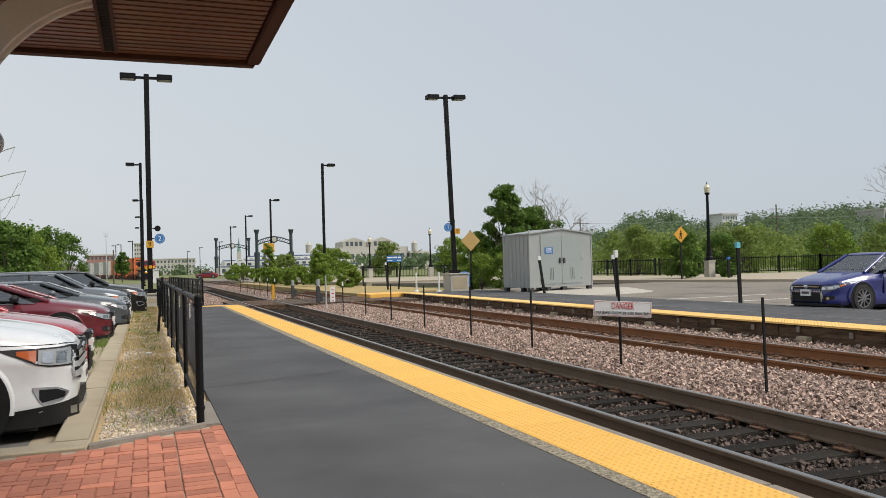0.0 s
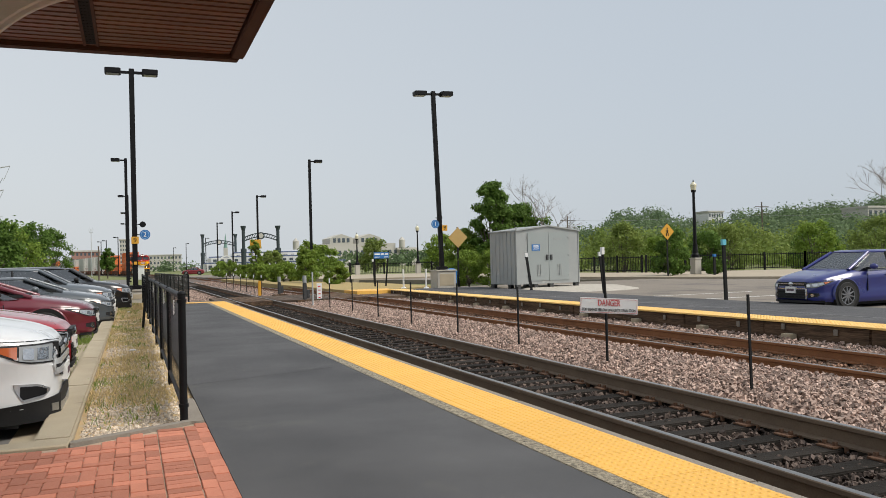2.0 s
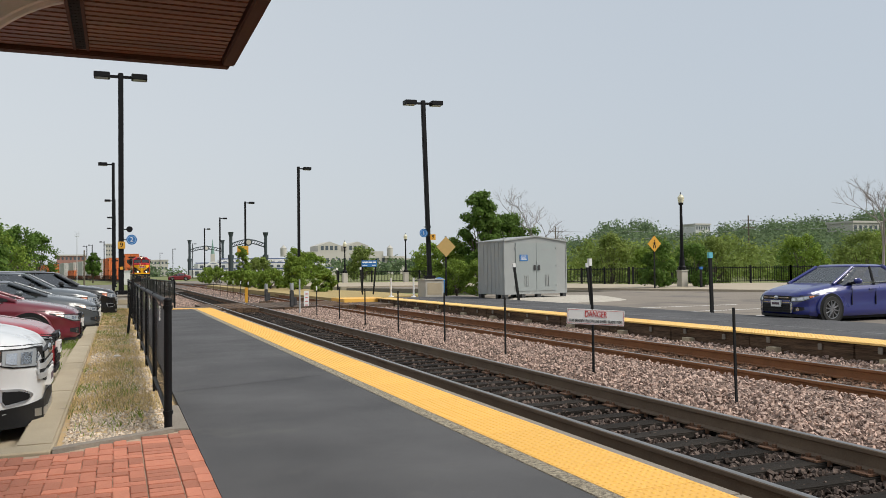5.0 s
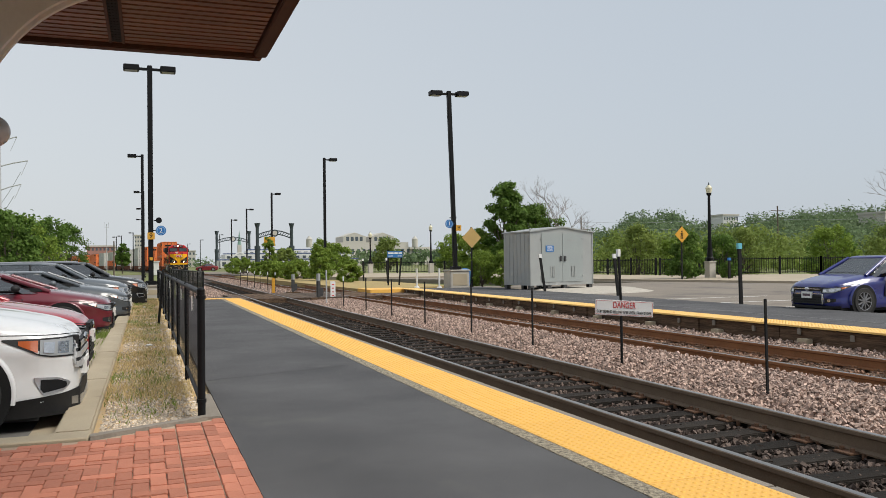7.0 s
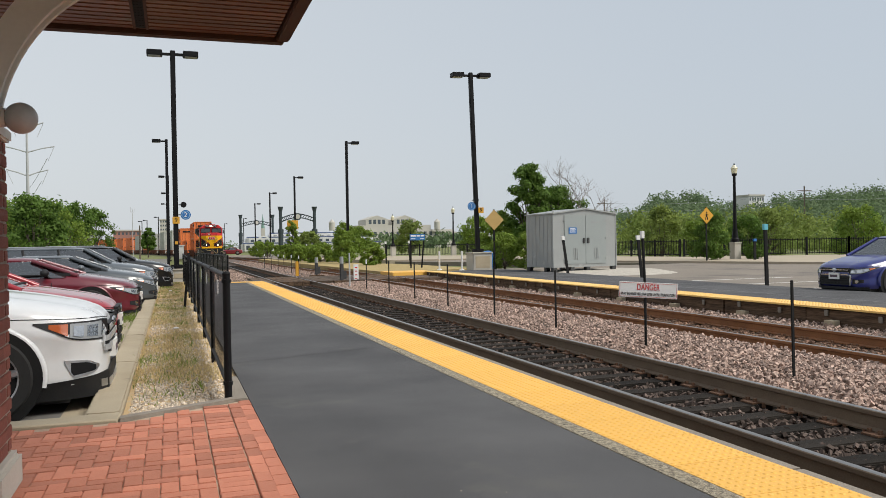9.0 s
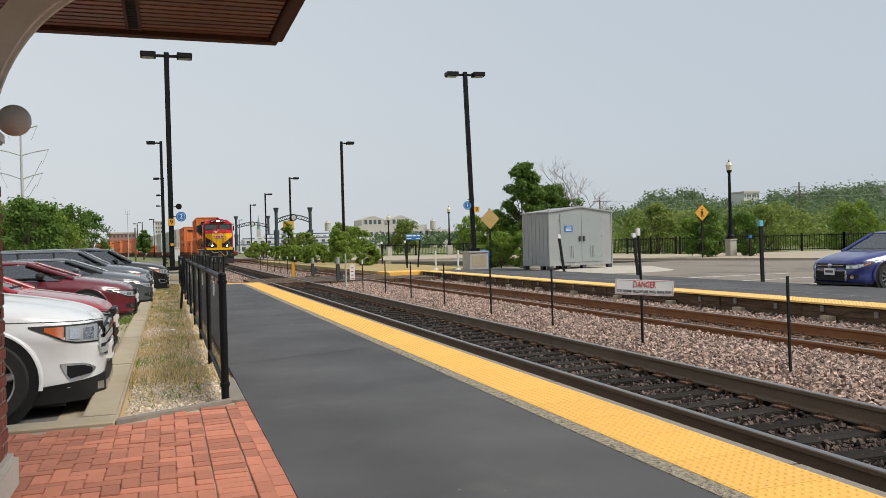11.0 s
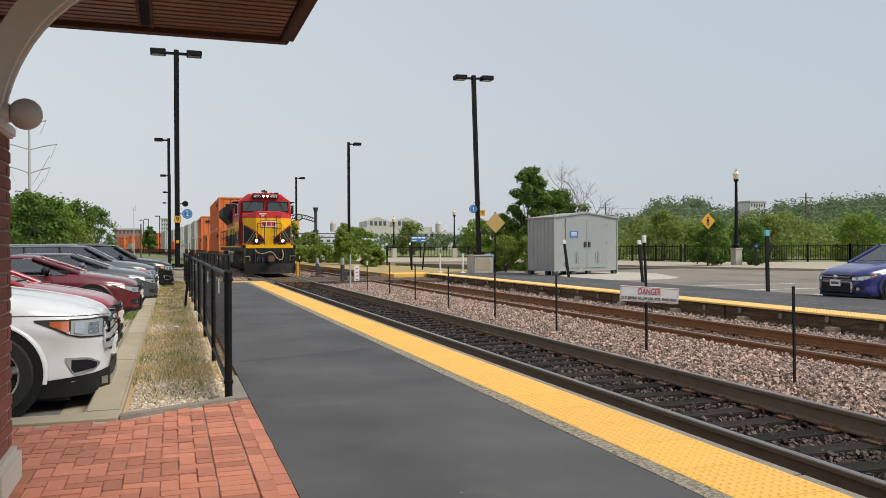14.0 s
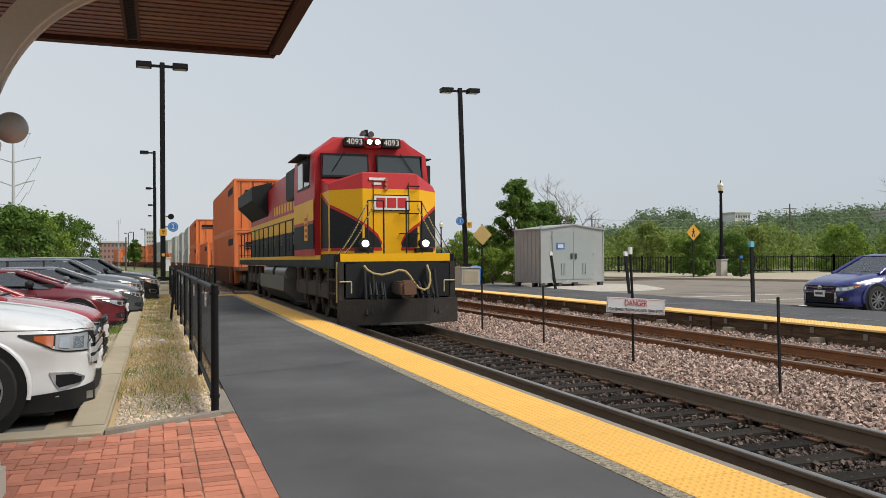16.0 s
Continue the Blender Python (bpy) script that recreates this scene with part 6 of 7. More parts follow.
        wrap("amber_lens", span(0.64), span(0.84), inset(low, (0.64, 0.84), 0.02), inset(top, (0.64, 0.84), -0.016), AMBER_LENS, 0.012, 8, parent=rim_l)
        fz = zb + 0.2 if suv else zb + 0.17
        if suv:
            f0, f1 = e * 1.12 + 0.13, e * 1.12 + 0.47
            ft, fl = steps((0, fz + 0.015), (0.4, fz + 0.07), (1, fz + 0.085)), steps((0, fz - 0.005), (0.2, fz - 0.05), (0.8, fz - 0.075), (1, fz + 0.06))
            fg = wrap("fog_lamp", sg * f0, sg * f1, fl, ft, ALLOY, 0.012, 12, lbl="silver fog lamp surround")
            wrap("fog_insert", sg * (f0 + 0.05), sg * (f1 - 0.05), inset(fl, (0.15, 0.85), 0.02), inset(ft, (0.15, 0.85), -0.02), BLACK, 0.018, 10, parent=fg)
        else:
            fg = wrap("fog_lamp", sg * (e * 1.15), sg * (e * 1.15 + 0.26), steps((0, fz - 0.07), (1, fz - 0.02)), steps((0, fz + 0.06), (1, fz + 0.05)), TRIM, 0.008, 8)
            fx, fy = around(e * 1.15 + 0.1, 0.012, fz)
            ix, iy = around(e * 1.15 + 0.1, -0.03, fz)
            part("fog_insert", tubes(((ix, sg * iy, fz), (fx, sg * fy, fz), 0.042), seg=14), CHROME, fg)
        # hood shut line above the lamp
        wrap("hood_seam", sg * (s0 + 0.02), sg * (s1 + 0.35), lambda k: top(min(1, k * 1.35)) + 0.012 + 0.03 * k, lambda k: top(min(1, k * 1.35)) + 0.019 + 0.03 * k, BLACK_MATT, 0.0025, 20, 0.01)
    if plate:
        pl = wrap("number_plate", -0.16, 0.16, lin(zb + 0.22, zb + 0.22), lin(zb + 0.38, zb + 0.38), WHITE, 0.05, 2)
        wrap("plate_bar", -0.12, 0.12, lin(zb + 0.27, zb + 0.27), lin(zb + 0.33, zb + 0.33), mat("plate_ink", (0.12, 0.08, 0.1), None, 0.6), 0.053, 2, parent=pl)
    em = bmesh.new()
    ball(em, (0.03, 0, g0 + 0.1), 0.055, 14, 8, (0.35, 1.4, 0.9))
    part("emblem", em, CHROME, th)
    # glasshouse
    xw, xf = (-1.12, -2.0) if not suv else (-1.2, -1.95)
    xr, xb = (-L + 0.75, -L + 0.12) if suv else (-L + 1.55, -L + 0.75)
    if suv:
        xr = -L + 0.55
    wb, wr = hw * 0.93, hw * 0.72
    rz = H - 0.06
    bm = bmesh.new()
    lo = [(xw, wb * 0.8), (xw - 0.28, wb), (-L * 0.55, wb), (xb + 0.15, wb * 0.92), (xb, wb * 0.75)]
    hi = [(xf, wr * 0.82), (xf - 0.2, wr), (-L * 0.55, wr * 1.02), (xr + 0.1, wr * 0.95), (xr, wr * 0.78)]
    ringz = lambda pts, z: [(x, y, z) for x, y in pts] + [(x, -y, z) for x, y in pts[::-1]]
    loft(bm, [ringz(lo, belt - 0.05), ringz(hi, rz)])
    gl = part("glasshouse", bm, CAR_GLASS, th, "lightly tinted windows", smooth=0)
    cabin = part("cabin_floor", boxes((xb + 0.2, xw - 0.15, -wb * 0.9, wb * 0.9, belt - 0.02, belt + 0.055), bevel=0.01), TRIM, th, "dark dashboard and seats")
    for px in (-L * 0.5, -L * 0.7):
        for sg in (-1, 1):
            part("headrest", boxes((px - 0.14, px - 0.02, sg * 0.36 - 0.22, sg * 0.36 + 0.22, belt, belt + 0.14), (px - 0.16, px - 0.06, sg * 0.36 - 0.13, sg * 0.36 + 0.13, belt + 0.14, belt + 0.3), bevel=0.03), SEAT, cabin)
    # windscreen as a paler sheet
    bm = bmesh.new()
    d = Vector((xf - xw, 0, rz - belt + 0.05)).normalized()
    nrm = Vector((-d.z, 0, d.x))
    nrm = nrm if nrm.x > 0 else -nrm
    q = [Vector((xw - 0.02, wb * 0.79, belt - 0.03)), Vector((xf + 0.03, wr * 0.8, rz - 0.03)), Vector((xf + 0.03, -wr * 0.8, rz - 0.03)), Vector((xw - 0.02, -wb * 0.79, belt - 0.03))]
    a = [bm.verts.new(p + nrm * 0.008) for p in q]
    b = [bm.verts.new(p - nrm * 0.004) for p in q]
    bm.faces.new(a), bm.faces.new(b[::-1])
    for i in range(4):
        bm.faces.new((a[i], b[i], b[(i + 1) % 4], a[(i + 1) % 4]))
    part("windscreen", bm, CAR_GLASS, th, "sloping windscreen reflecting the sky", smooth=0)
    # roof
    bm = bmesh.new()
    sc = lambda pts, k: [(x + (xf + xr) / 2 * (1 - k) - x * (1 - k), y * k) for x, y in pts]
    loft(bm, [ringz(sc(hi, 1.015), rz - 0.02), ringz(sc(hi, 1.02), rz + 0.01), ringz(sc(hi, 0.93), rz + 0.045), ringz(sc(hi, 0.7), rz + 0.06)])
    roof = part("roof", bm, colour, th, smooth=50)
    for sg in (-1, 1):
        bm = bmesh.new()
        tube(bm, (lo[0][0] - 0.02, sg * lo[0][1] * 1.1, belt - 0.02), (hi[0][0], sg * hi[0][1] * 1.1, rz), 0.045, 0.04)
        part("pillar", bm, colour, th, smooth=50)
        bm = bmesh.new()
        tube(bm, (lo[-1][0] + 0.08, sg * lo[-1][1] * 1.15, belt - 0.02), (hi[-1][0] + 0.05, sg * hi[-1][1] * 1.15, rz), 0.09, 0.07)
        part("pillar", bm, colour, th, smooth=50)
        for px in (-L * 0.53, -L * 0.72):
            part("window_pillar", tubes(((px, sg * wb * 1.0, belt - 0.04), (px - 0.05, sg * wr * 1.01, rz), 0.035), seg=6), TRIM, th)
        if suv:
            part("roof_rail", tubes(((xf - 0.35, sg * wr * 0.96, rz + 0.075), (xr + 0.25, sg * wr * 0.93, rz + 0.075), 0.02)), ALLOY, roof)
        part("window_trim", tubes(((xw - 0.6, sg * (wb + 0.006), belt + 0.01), (xb + 0.25, sg * (wb * 0.97), belt + 0.03), 0.014), seg=6), CHROME if (suv or chrome) else TRIM, th)
        mi = part("mirror", ball(bmesh.new(), (-1.72, sg * (hw + 0.09), belt + 0.06), 0.12, 14, 10, (0.7, 0.95, 0.62)), colour if chrome else TRIM, th, smooth=80)
        part("mirror_arm", boxes((-1.74, -1.68, min(sg * (hw - 0.08), sg * (hw + 0.05)), max(sg * (hw - 0.08), sg * (hw + 0.05)), belt - 0.01, belt + 0.04)), TRIM, mi)
        for dx in (-L * 0.53, -L * 0.77):
            part("door_handle", boxes((dx + 0.08, dx + 0.26, min(sg * (hw - 0.01), sg * (hw + 0.025)), max(sg * (hw - 0.01), sg * (hw + 0.025)), belt - 0.17, belt - 0.14), bevel=0.006), colour, th)
        part("door_seam", boxes(*[(dx, dx + 0.012, min(sg * (hw - 0.05), sg * (hw + 0.0015)), max(sg * (hw - 0.05), sg * (hw + 0.0015)), 0.42, belt - 0.14) for dx in (-1.62, -L * 0.53, -L * 0.76)]), TRIM, th)
        if suv:
            part("sill_cladding", boxes((-L + 0.9, -1.3, min(sg * (hw - 0.05), sg * (hw + 0.012)), max(sg * (hw - 0.05), sg * (hw + 0.012)), 0.24, 0.4), bevel=0.01), TRIM, th)
    # wheels
    r = 0.365 if suv else wheel_r
    for wx in (-0.93 if suv else -0.9, -L + 0.95):
        for sg in (-1, 1):
            yo = sg * (hw + 0.01)
            arch = bmesh.new()
            tube(arch, (wx, sg * (hw - 0.28), r), (wx, sg * (hw + 0.003), r), r + 0.075, seg=32)
            ar = part("wheel_arch", arch, BLACK_MATT, th, "dark wheel arch", smooth=40)
            lip = bmesh.new()
            rings = []
            for k in range(25):
                a = radians(-12) + radians(204) * k / 24
                rings.append([(wx + (r + 0.075 + q) * math.cos(a), sg * (hw + o), r + (r + 0.075 + q) * math.sin(a)) for q, o in ((0, -0.06), (0, 0.005), (0.012, 0.005), (0.03, -0.012), (0.03, -0.06))])
            loft(lip, rings)
            part("arch_lip", lip, colour, ar, smooth=50)
            bm = bmesh.new()
            prof = [(-0.1, r * 0.7), (-0.1, r * 0.95), (-0.075, r), (0.075, r), (0.1, r * 0.95), (0.1, r * 0.7)]
            rings = []
            for k in range(33):
                a = 2 * math.pi * k / 32
                rings.append([(wx + pr * math.cos(a), yo - sg * 0.085 + py, r + pr * math.sin(a)) for py, pr in prof])
            loft(bm, rings, caps=False)
            wh = part("wheel", bm, RUBBER, th, "black tyre on an alloy rim", smooth=40)
            ro = yo + sg * 0.01
            bm = bmesh.new()
            tube(bm, (wx, ro - sg * 0.1, r), (wx, ro - sg * 0.06, r), r * 0.7, seg=28)
            part("rim_disc", bm, BLACK_MATT, wh)
            bm = bmesh.new()
            rings = []
            for k in range(29):
                a = 2 * math.pi * k / 28
                rings.append([(wx + pr * math.cos(a), ro + py * sg, r + pr * math.sin(a)) for py, pr in ((-0.06, r * 0.64), (0.0, r * 0.66), (0.005, r * 0.72), (-0.06, r * 0.72))])
            loft(bm, rings, caps=False)
            for k in range(10 if not suv else 5):
                a = 2 * math.pi * k / (10 if not suv else 5) + 0.2
                ca, sa = math.cos(a), math.sin(a)
                p0, p1 = (wx + ca * r * 0.1, ro - sg * 0.015, r + sa * r * 0.1), (wx + ca * r * 0.67, ro - sg * 0.01, r + sa * r * 0.67)
                tube(bm, p0, p1, 0.026 if not suv else 0.05, 0.016 if not suv else 0.035, 6)
            tube(bm, (wx, ro - sg * 0.05, r), (wx, ro, r), r * 0.2, seg=16)
            part("rim", bm, rim, wh, "silver alloy rim", smooth=35)
    part("underbody", boxes((-L + 0.3, -0.3, -hw * 0.85, hw * 0.85, zb - 0.1, zb + 0.15)), BLACK_MATT, th)
    return th


LOT = -0.15
build_car("suv", "white crossover SUV with chrome grille parked nose-in at the kerb", pose(-0.74, 8.22, LOT), paint("white", (0.7, 0.71, 0.72)), 4.78, 1.93, 1.74, True, chrome=True)
build_car("sedan", "bright red sedan parked nose-in", pose(-0.88, 11.9, LOT), paint("red", (0.3, 0.01, 0.018)), 4.6, 1.78, 1.4, False)
build_car("sedan", "dark maroon sedan parked nose-in", pose(-0.8, 17.9, LOT), paint("maroon", (0.13, 0.012, 0.022)), 4.68, 1.74, 1.33, False)
build_car("sedan", "dark grey sedan parked nose-in", pose(-0.55, 22.1, LOT), paint("grey", (0.07, 0.08, 0.09)), 4.8, 1.83, 1.34, False, chrome=True)
build_car("suv", "blue-grey SUV with roof rails parked nose-in", pose(-0.6, 25.5, LOT), paint("slate", (0.09, 0.105, 0.12)), 4.85, 1.92, 1.55, True)
build_car("suv", "black crossover parked nose-in by the planter", pose(-0.12, 30.2, LOT), paint("black", (0.006, 0.0065, 0.008)), 4.88, 1.88, 1.58, True)
build_car("sedan", "dark grey sedan parked farther along", pose(-0.9, 37.5, LOT), paint("graphite", (0.06, 0.063, 0.07)), 4.6, 1.8, 1.45, False)
build_car("sedan", "dark blue sedan with alloy wheels parked facing the platform", pose(15.58, 15.3, -0.13, 0, 0, 180), paint("blue", (0.01, 0.017, 0.155)), 4.64, 1.78, 1.455, False, chrome=True, rim=mat("dark_alloy_rim", (0.3, 0.3, 0.31), (0.22, 0.22, 0.23), 0.35, metal=0.8, scale=6), group="cars across the tracks")
build_car("sedan", "small red car far down the road", pose(9.3, 168, -0.12, 0, 0, 170), paint("far_red", (0.2, 0.012, 0.02)), 4.4, 1.75, 1.45, False, group="far cars")


# ---------------------------------------------------------------- plants
def leaf_cloud(centres, radii, n, size, seed, flat=0.75):
    """Leaf quads scattered through the shells of several clumps; returns vertices and faces."""
    rng = np.random.default_rng(seed)
    centres, radii = np.asarray(centres, float), np.asarray(radii, float)
    pick = rng.choice(len(centres), n, p=radii ** 2 / (radii ** 2).sum())
    d = rng.normal(size=(n, 3))
    d /= np.linalg.norm(d, axis=1)[:, None]
    rad = radii[pick][:, None] * np.abs(rng.normal(0.82, 0.32, (n, 1)))
    p = centres[pick] + d * rad * np.array([1, 1, flat])
    face = d + np.array([0, 0, 0.35]) + rng.normal(0, 0.55, (n, 3))
    u = np.cross(face, rng.normal(size=(n, 3)))
    u /= np.linalg.norm(u, axis=1)[:, None] + 1e-9
    w = np.cross(u, face)
    w /= np.linalg.norm(w, axis=1)[:, None] + 1e-9
    s = size * rng.uniform(0.6, 1.35, (n, 1))
    a, b = u * s, w * s * 0.55
    v = np.stack([p - a, p - a * 0.1 + b, p + a, p - a * 0.1 - b], 1).reshape(-1, 3)
    f = np.arange(4 * n).reshape(-1, 4)
    return v, f


def build_plant(name, x, y, h, w, leaf, seed, label, category, n, size, trunk=0.25, z0=-0.1, group="", skirt=0.3):
    """A tree or shrub: trunk, limbs and a ragged crown of leaves."""
    rng = random.Random(seed)
    th = thing(name, label, category, pose(x, y, z0), group)
    base = h * trunk
    bm = bmesh.new()
    r = max(0.03, h * 0.018)
    tube(bm, (0, 0, -0.2), (0.05 * h * rng.uniform(-0.4, 0.4), 0, base + h * 0.15), r * 1.5, r, 8)
    centres, radii = [], []
    k = 52 + int(w * 8)
    dome = trunk <= 0.06
    low = base * 0.8
    lobes = [(rng.uniform(0, 6.283), rng.uniform(0.05, 0.2)) for _ in range(4)]
    for i in range(k):
        a, e = rng.uniform(0, 6.283), rng.uniform(-1.0 if dome else -0.8 + 0.4 * skirt, 1)
        ragged = 1 + sum(g * math.cos((j + 1) * a + p) for j, (p, g) in enumerate(lobes)) * 0.6
        q = rng.uniform(0.45, 1.0) * ragged * math.sqrt(max(0.02, 1 - (max(0, e) if dome else e) ** 2 * 0.93)) * (1.0 - 0.18 * max(e, -0.3))
        c = (math.cos(a) * q * w * 0.42, math.sin(a) * q * w * 0.42, max(low * 0.6 + 0.1, low + (h - low) * (0.5 + 0.43 * e) + rng.uniform(-0.06, 0.06) * h))
        centres.append(c)
        radii.append(rng.uniform(0.06, 0.13) * min(w, h))
        if i % 3 == 0:
            tube(bm, (0, 0, base * 0.6 + h * 0.15 * rng.random()), c, r * 0.5, r * 0.12, 5)
    part("trunk", bm, BARK, th, smooth=50)
    v, f = leaf_cloud(centres, radii, n, size, seed)
    v[:, 2] = np.maximum(v[:, 2], 0.03)
    raw("crown", v.tolist(), f.tolist(), leaf, th)
    return th


build_plant("tree", 22.6, 48.5, 6.8, 3.6, LEAF_B, 21, "leafy green tree behind the equipment shelter", "tree", 17000, 0.11, 0.1, skirt=0.0)
build_plant("tree", 25.6, 50.5, 5.4, 4.6, LEAF_B, 22, "rounded leafy tree behind the equipment shelter", "tree", 14000, 0.11, 0.05, skirt=0.0)
build_plant("tree", 21.2, 50.0, 3.6, 2.8, LEAF_A, 23, "lower leafy tree behind the plinth", "tree", 9000, 0.1, 0.05)
for k, (x, y, h, w, mt) in enumerate(((16.6, 38.6, 2.0, 2.0, LEAF_A), (17.5, 37.2, 2.2, 1.9, LEAF_A), (15.6, 38.9, 1.2, 1.3, LEAF_A))):
    build_plant("shrub", x, y, h, w, mt, 30 + k, "bright green shrub beside the equipment shelter", "shrub", 6500, 0.055, 0.03, group="shrubs by the shelter")
build_plant("shrub", 12.9, 53, 1.55, 1.8, LEAF_A, 41, "rounded green shrub beside the track", "shrub", 11000, 0.065, 0.03, group="trackside shrubs")
build_plant("shrub", 12.2, 60, 2.7, 2.2, LEAF_A, 42, "broad green shrub beside the track", "shrub", 12000, 0.08, 0.03, group="trackside shrubs")
for k, (x, y, h, w) in enumerate(((11.6, 66, 1.7, 2.8), (11.6, 72, 1.5, 3.0), (11.5, 79, 1.7, 3.2), (11.8, 88, 1.6, 3.4), (12.4, 88, 4.4, 1.9), (11.7, 105, 2.1, 3.6), (12.0, 118, 2.2, 4.0))):
    build_plant("shrub" if h < 5 else "tree", x, y, h, w, LEAF_A, 50 + k, "green shrub in the row beside the tracks" if h < 5 else "slender young tree in the trackside row", "shrub" if h < 5 else "tree", 5000, 0.1, 0.05, group="trackside shrubs")
build_plant("shrub", 32.6, 42.3, 3.3, 2.5, LEAF_B, 61, "dense dark green shrub by the sidewalk", "shrub", 10000, 0.08, 0.02)
build_plant("shrub", 35.6, 42.0, 1.1, 1.7, LEAF_B, 62, "low round shrub beside the stone pier", "shrub", 1800, 0.08, 0.04)
for k, (x, y, h, w) in enumerate(((22, 105, 4.6, 3.6), (29.5, 100, 4.6, 4.4), (37, 95, 4.9, 5), (44, 92, 4.6, 6), (27, 118, 4.2, 5), (18, 110, 3.6, 4))):
    build_plant("tree", x, y, h, w, LEAF_FAR if k % 2 else LEAF_A, 70 + k, "round green park tree beyond the road", "tree", 4500, 0.15, 0.06, group="park trees")
for k in range(17):
    rng = random.Random(200 + k)
    x = 42 + k * 4.3 + rng.uniform(-1, 1)
    y = 62 - k * 0.9 + rng.uniform(-3, 4)
    build_plant("tree", x, y, rng.uniform(3.9, 6.0), rng.uniform(4.5, 7.5), (LEAF_FAR, LEAF_A, LEAF_B)[k % 3], 90 + k, "leafy riverside tree behind the railing", "tree", 6500, 0.12, 0.02, z0=-0.9, group="riverside trees", skirt=0.05)
for k in range(16):
    rng = random.Random(300 + k)
    x = -9.5 - (k % 4) * 4.0 + rng.uniform(-1, 1) - k * 0.1
    y = 62 + k * 5.2
    build_plant("tree", x, y, rng.uniform(4.8, 6.6) + k * 0.12, rng.uniform(5.5, 7.5), (LEAF_B, LEAF_A, LEAF_B)[k % 3], 120 + k, "leafy tree in the row behind the car park", "tree", 5500, 0.15, 0.04, group="car park trees", skirt=0.05)
build_plant("tree", -4.2, 158, 5.2, 3.0, LEAF_B, 150, "neat egg-shaped dark green tree", "tree", 3500, 0.25, 0.12)
for k, (x, y) in enumerate(((-1.4, 40.5), (-2.2, 43), (-1.7, 46))):
    build_plant("shrub", x, y, 0.8, 1.4, GRASS_GREEN, 160 + k, "tuft of tall weeds at the lot's edge", "weeds", 700, 0.1, 0.05, group="weeds")


def bare_tree(x, y, h, seed, label):
    rng = random.Random(seed)
    th = thing("bare_tree", label, "tree", pose(x, y, -0.1))
    bm = bmesh.new()
    def grow(p, d, L, r, depth):
        q = p + d * L
        tube(bm, p, q, r, r * 0.62, 5)
        if depth == 0:
            return
        for _ in range(3 if depth > 1 else 4):
            e = (d + Vector((rng.uniform(-0.9, 0.9), rng.uniform(-0.9, 0.9), rng.uniform(-0.2, 0.45)))).normalized()
            grow(p + d * L * rng.uniform(0.55, 1.0), e, L * rng.uniform(0.6, 0.85), r * 0.55, depth - 1)
    grow(Vector((0, 0, -0.1)), Vector((0.08, 0, 1)).normalized(), h * 0.42, 0.12, 5)
    part("limb", bm, mat("bare_bark", (0.28, 0.25, 0.23), (0.2, 0.18, 0.165), 0.9), th, "bare grey branches")


bare_tree(26.9, 48.6, 6.6, 4, "leafless grey tree beside the shelter trees")
bare_tree(45.5, 36.5, 6.8, 9, "leafless pale tree by the railing")


# dry grass and weeds in the strip
def blades(name, n, region, h, material, seed, label, clumps=0):
    rng = np.random.default_rng(seed)
    if clumps:
        cx, cy = rng.uniform(region[0], region[1], clumps), region[2] + (region[3] - region[2]) * rng.uniform(0, 1, clumps) ** 1.3
        k = rng.integers(0, clumps, n)
        x, y = cx[k] + rng.normal(0, 0.12, n), cy[k] + rng.normal(0, 0.22, n)
    else:
        x, y = rng.uniform(region[0], region[1], n), region[2] + (region[3] - region[2]) * rng.uniform(0, 1, n) ** 1.4
    x = np.clip(x, region[0], region[1])
    p = np.stack([x, y, np.full(n, -0.037)], 1)
    a = rng.uniform(0, 6.283, n)
    hh = h * rng.uniform(0.4, 1.2, n)
    side = np.stack([np.cos(a), np.sin(a), 0 * a], 1) * 0.006
    lean = np.stack([rng.normal(0, 0.5, n) * hh, rng.normal(0, 0.5, n) * hh, hh], 1)
    v = np.stack([p - side, p + side, p + lean], 1).reshape(-1, 3)
    raw(name, v.tolist(), np.arange(3 * n).reshape(-1, 3).tolist(), material, None, "stuff", label, "grass")


blades("dry_grass", 17000, (-0.52, 0.3, 8.2, 33), 0.05, GRASS_DRY, 5, "thin straw-coloured grass in the strip", 160)
blades("green_grass", 3000, (-0.52, 0.1, 6.6, 33), 0.07, GRASS_GREEN, 6, "patches of green grass in the strip", 60)
blades("green_grass", 2500, (-1.3, -0.86, 9, 33), 0.12, GRASS_GREEN, 8, "weeds growing along the gutter", 25)
rocks("gravel", scatter(31, 10000, -0.5, 0.32, 6.35, 22, -0.035, 0.006, 2.0), 0.006, 0.02, mat("pale_chippings", (0.68, 0.6, 0.5), (0.46, 0.38, 0.29), 0.9, scale=6, fine=50, island=0.4), 33, "pale loose chippings in the grass strip")
# litter
for x, y in ((-0.1, 13.5), (-0.2, 26.0)):
    th = part("litter", ball(bmesh.new(), (x, y, 0.0), 0.04, 8, 6, (1.3, 1, 0.5)), WHITE, None, "crumpled white litter on the grass strip")
    tagged(th, "", "litter")


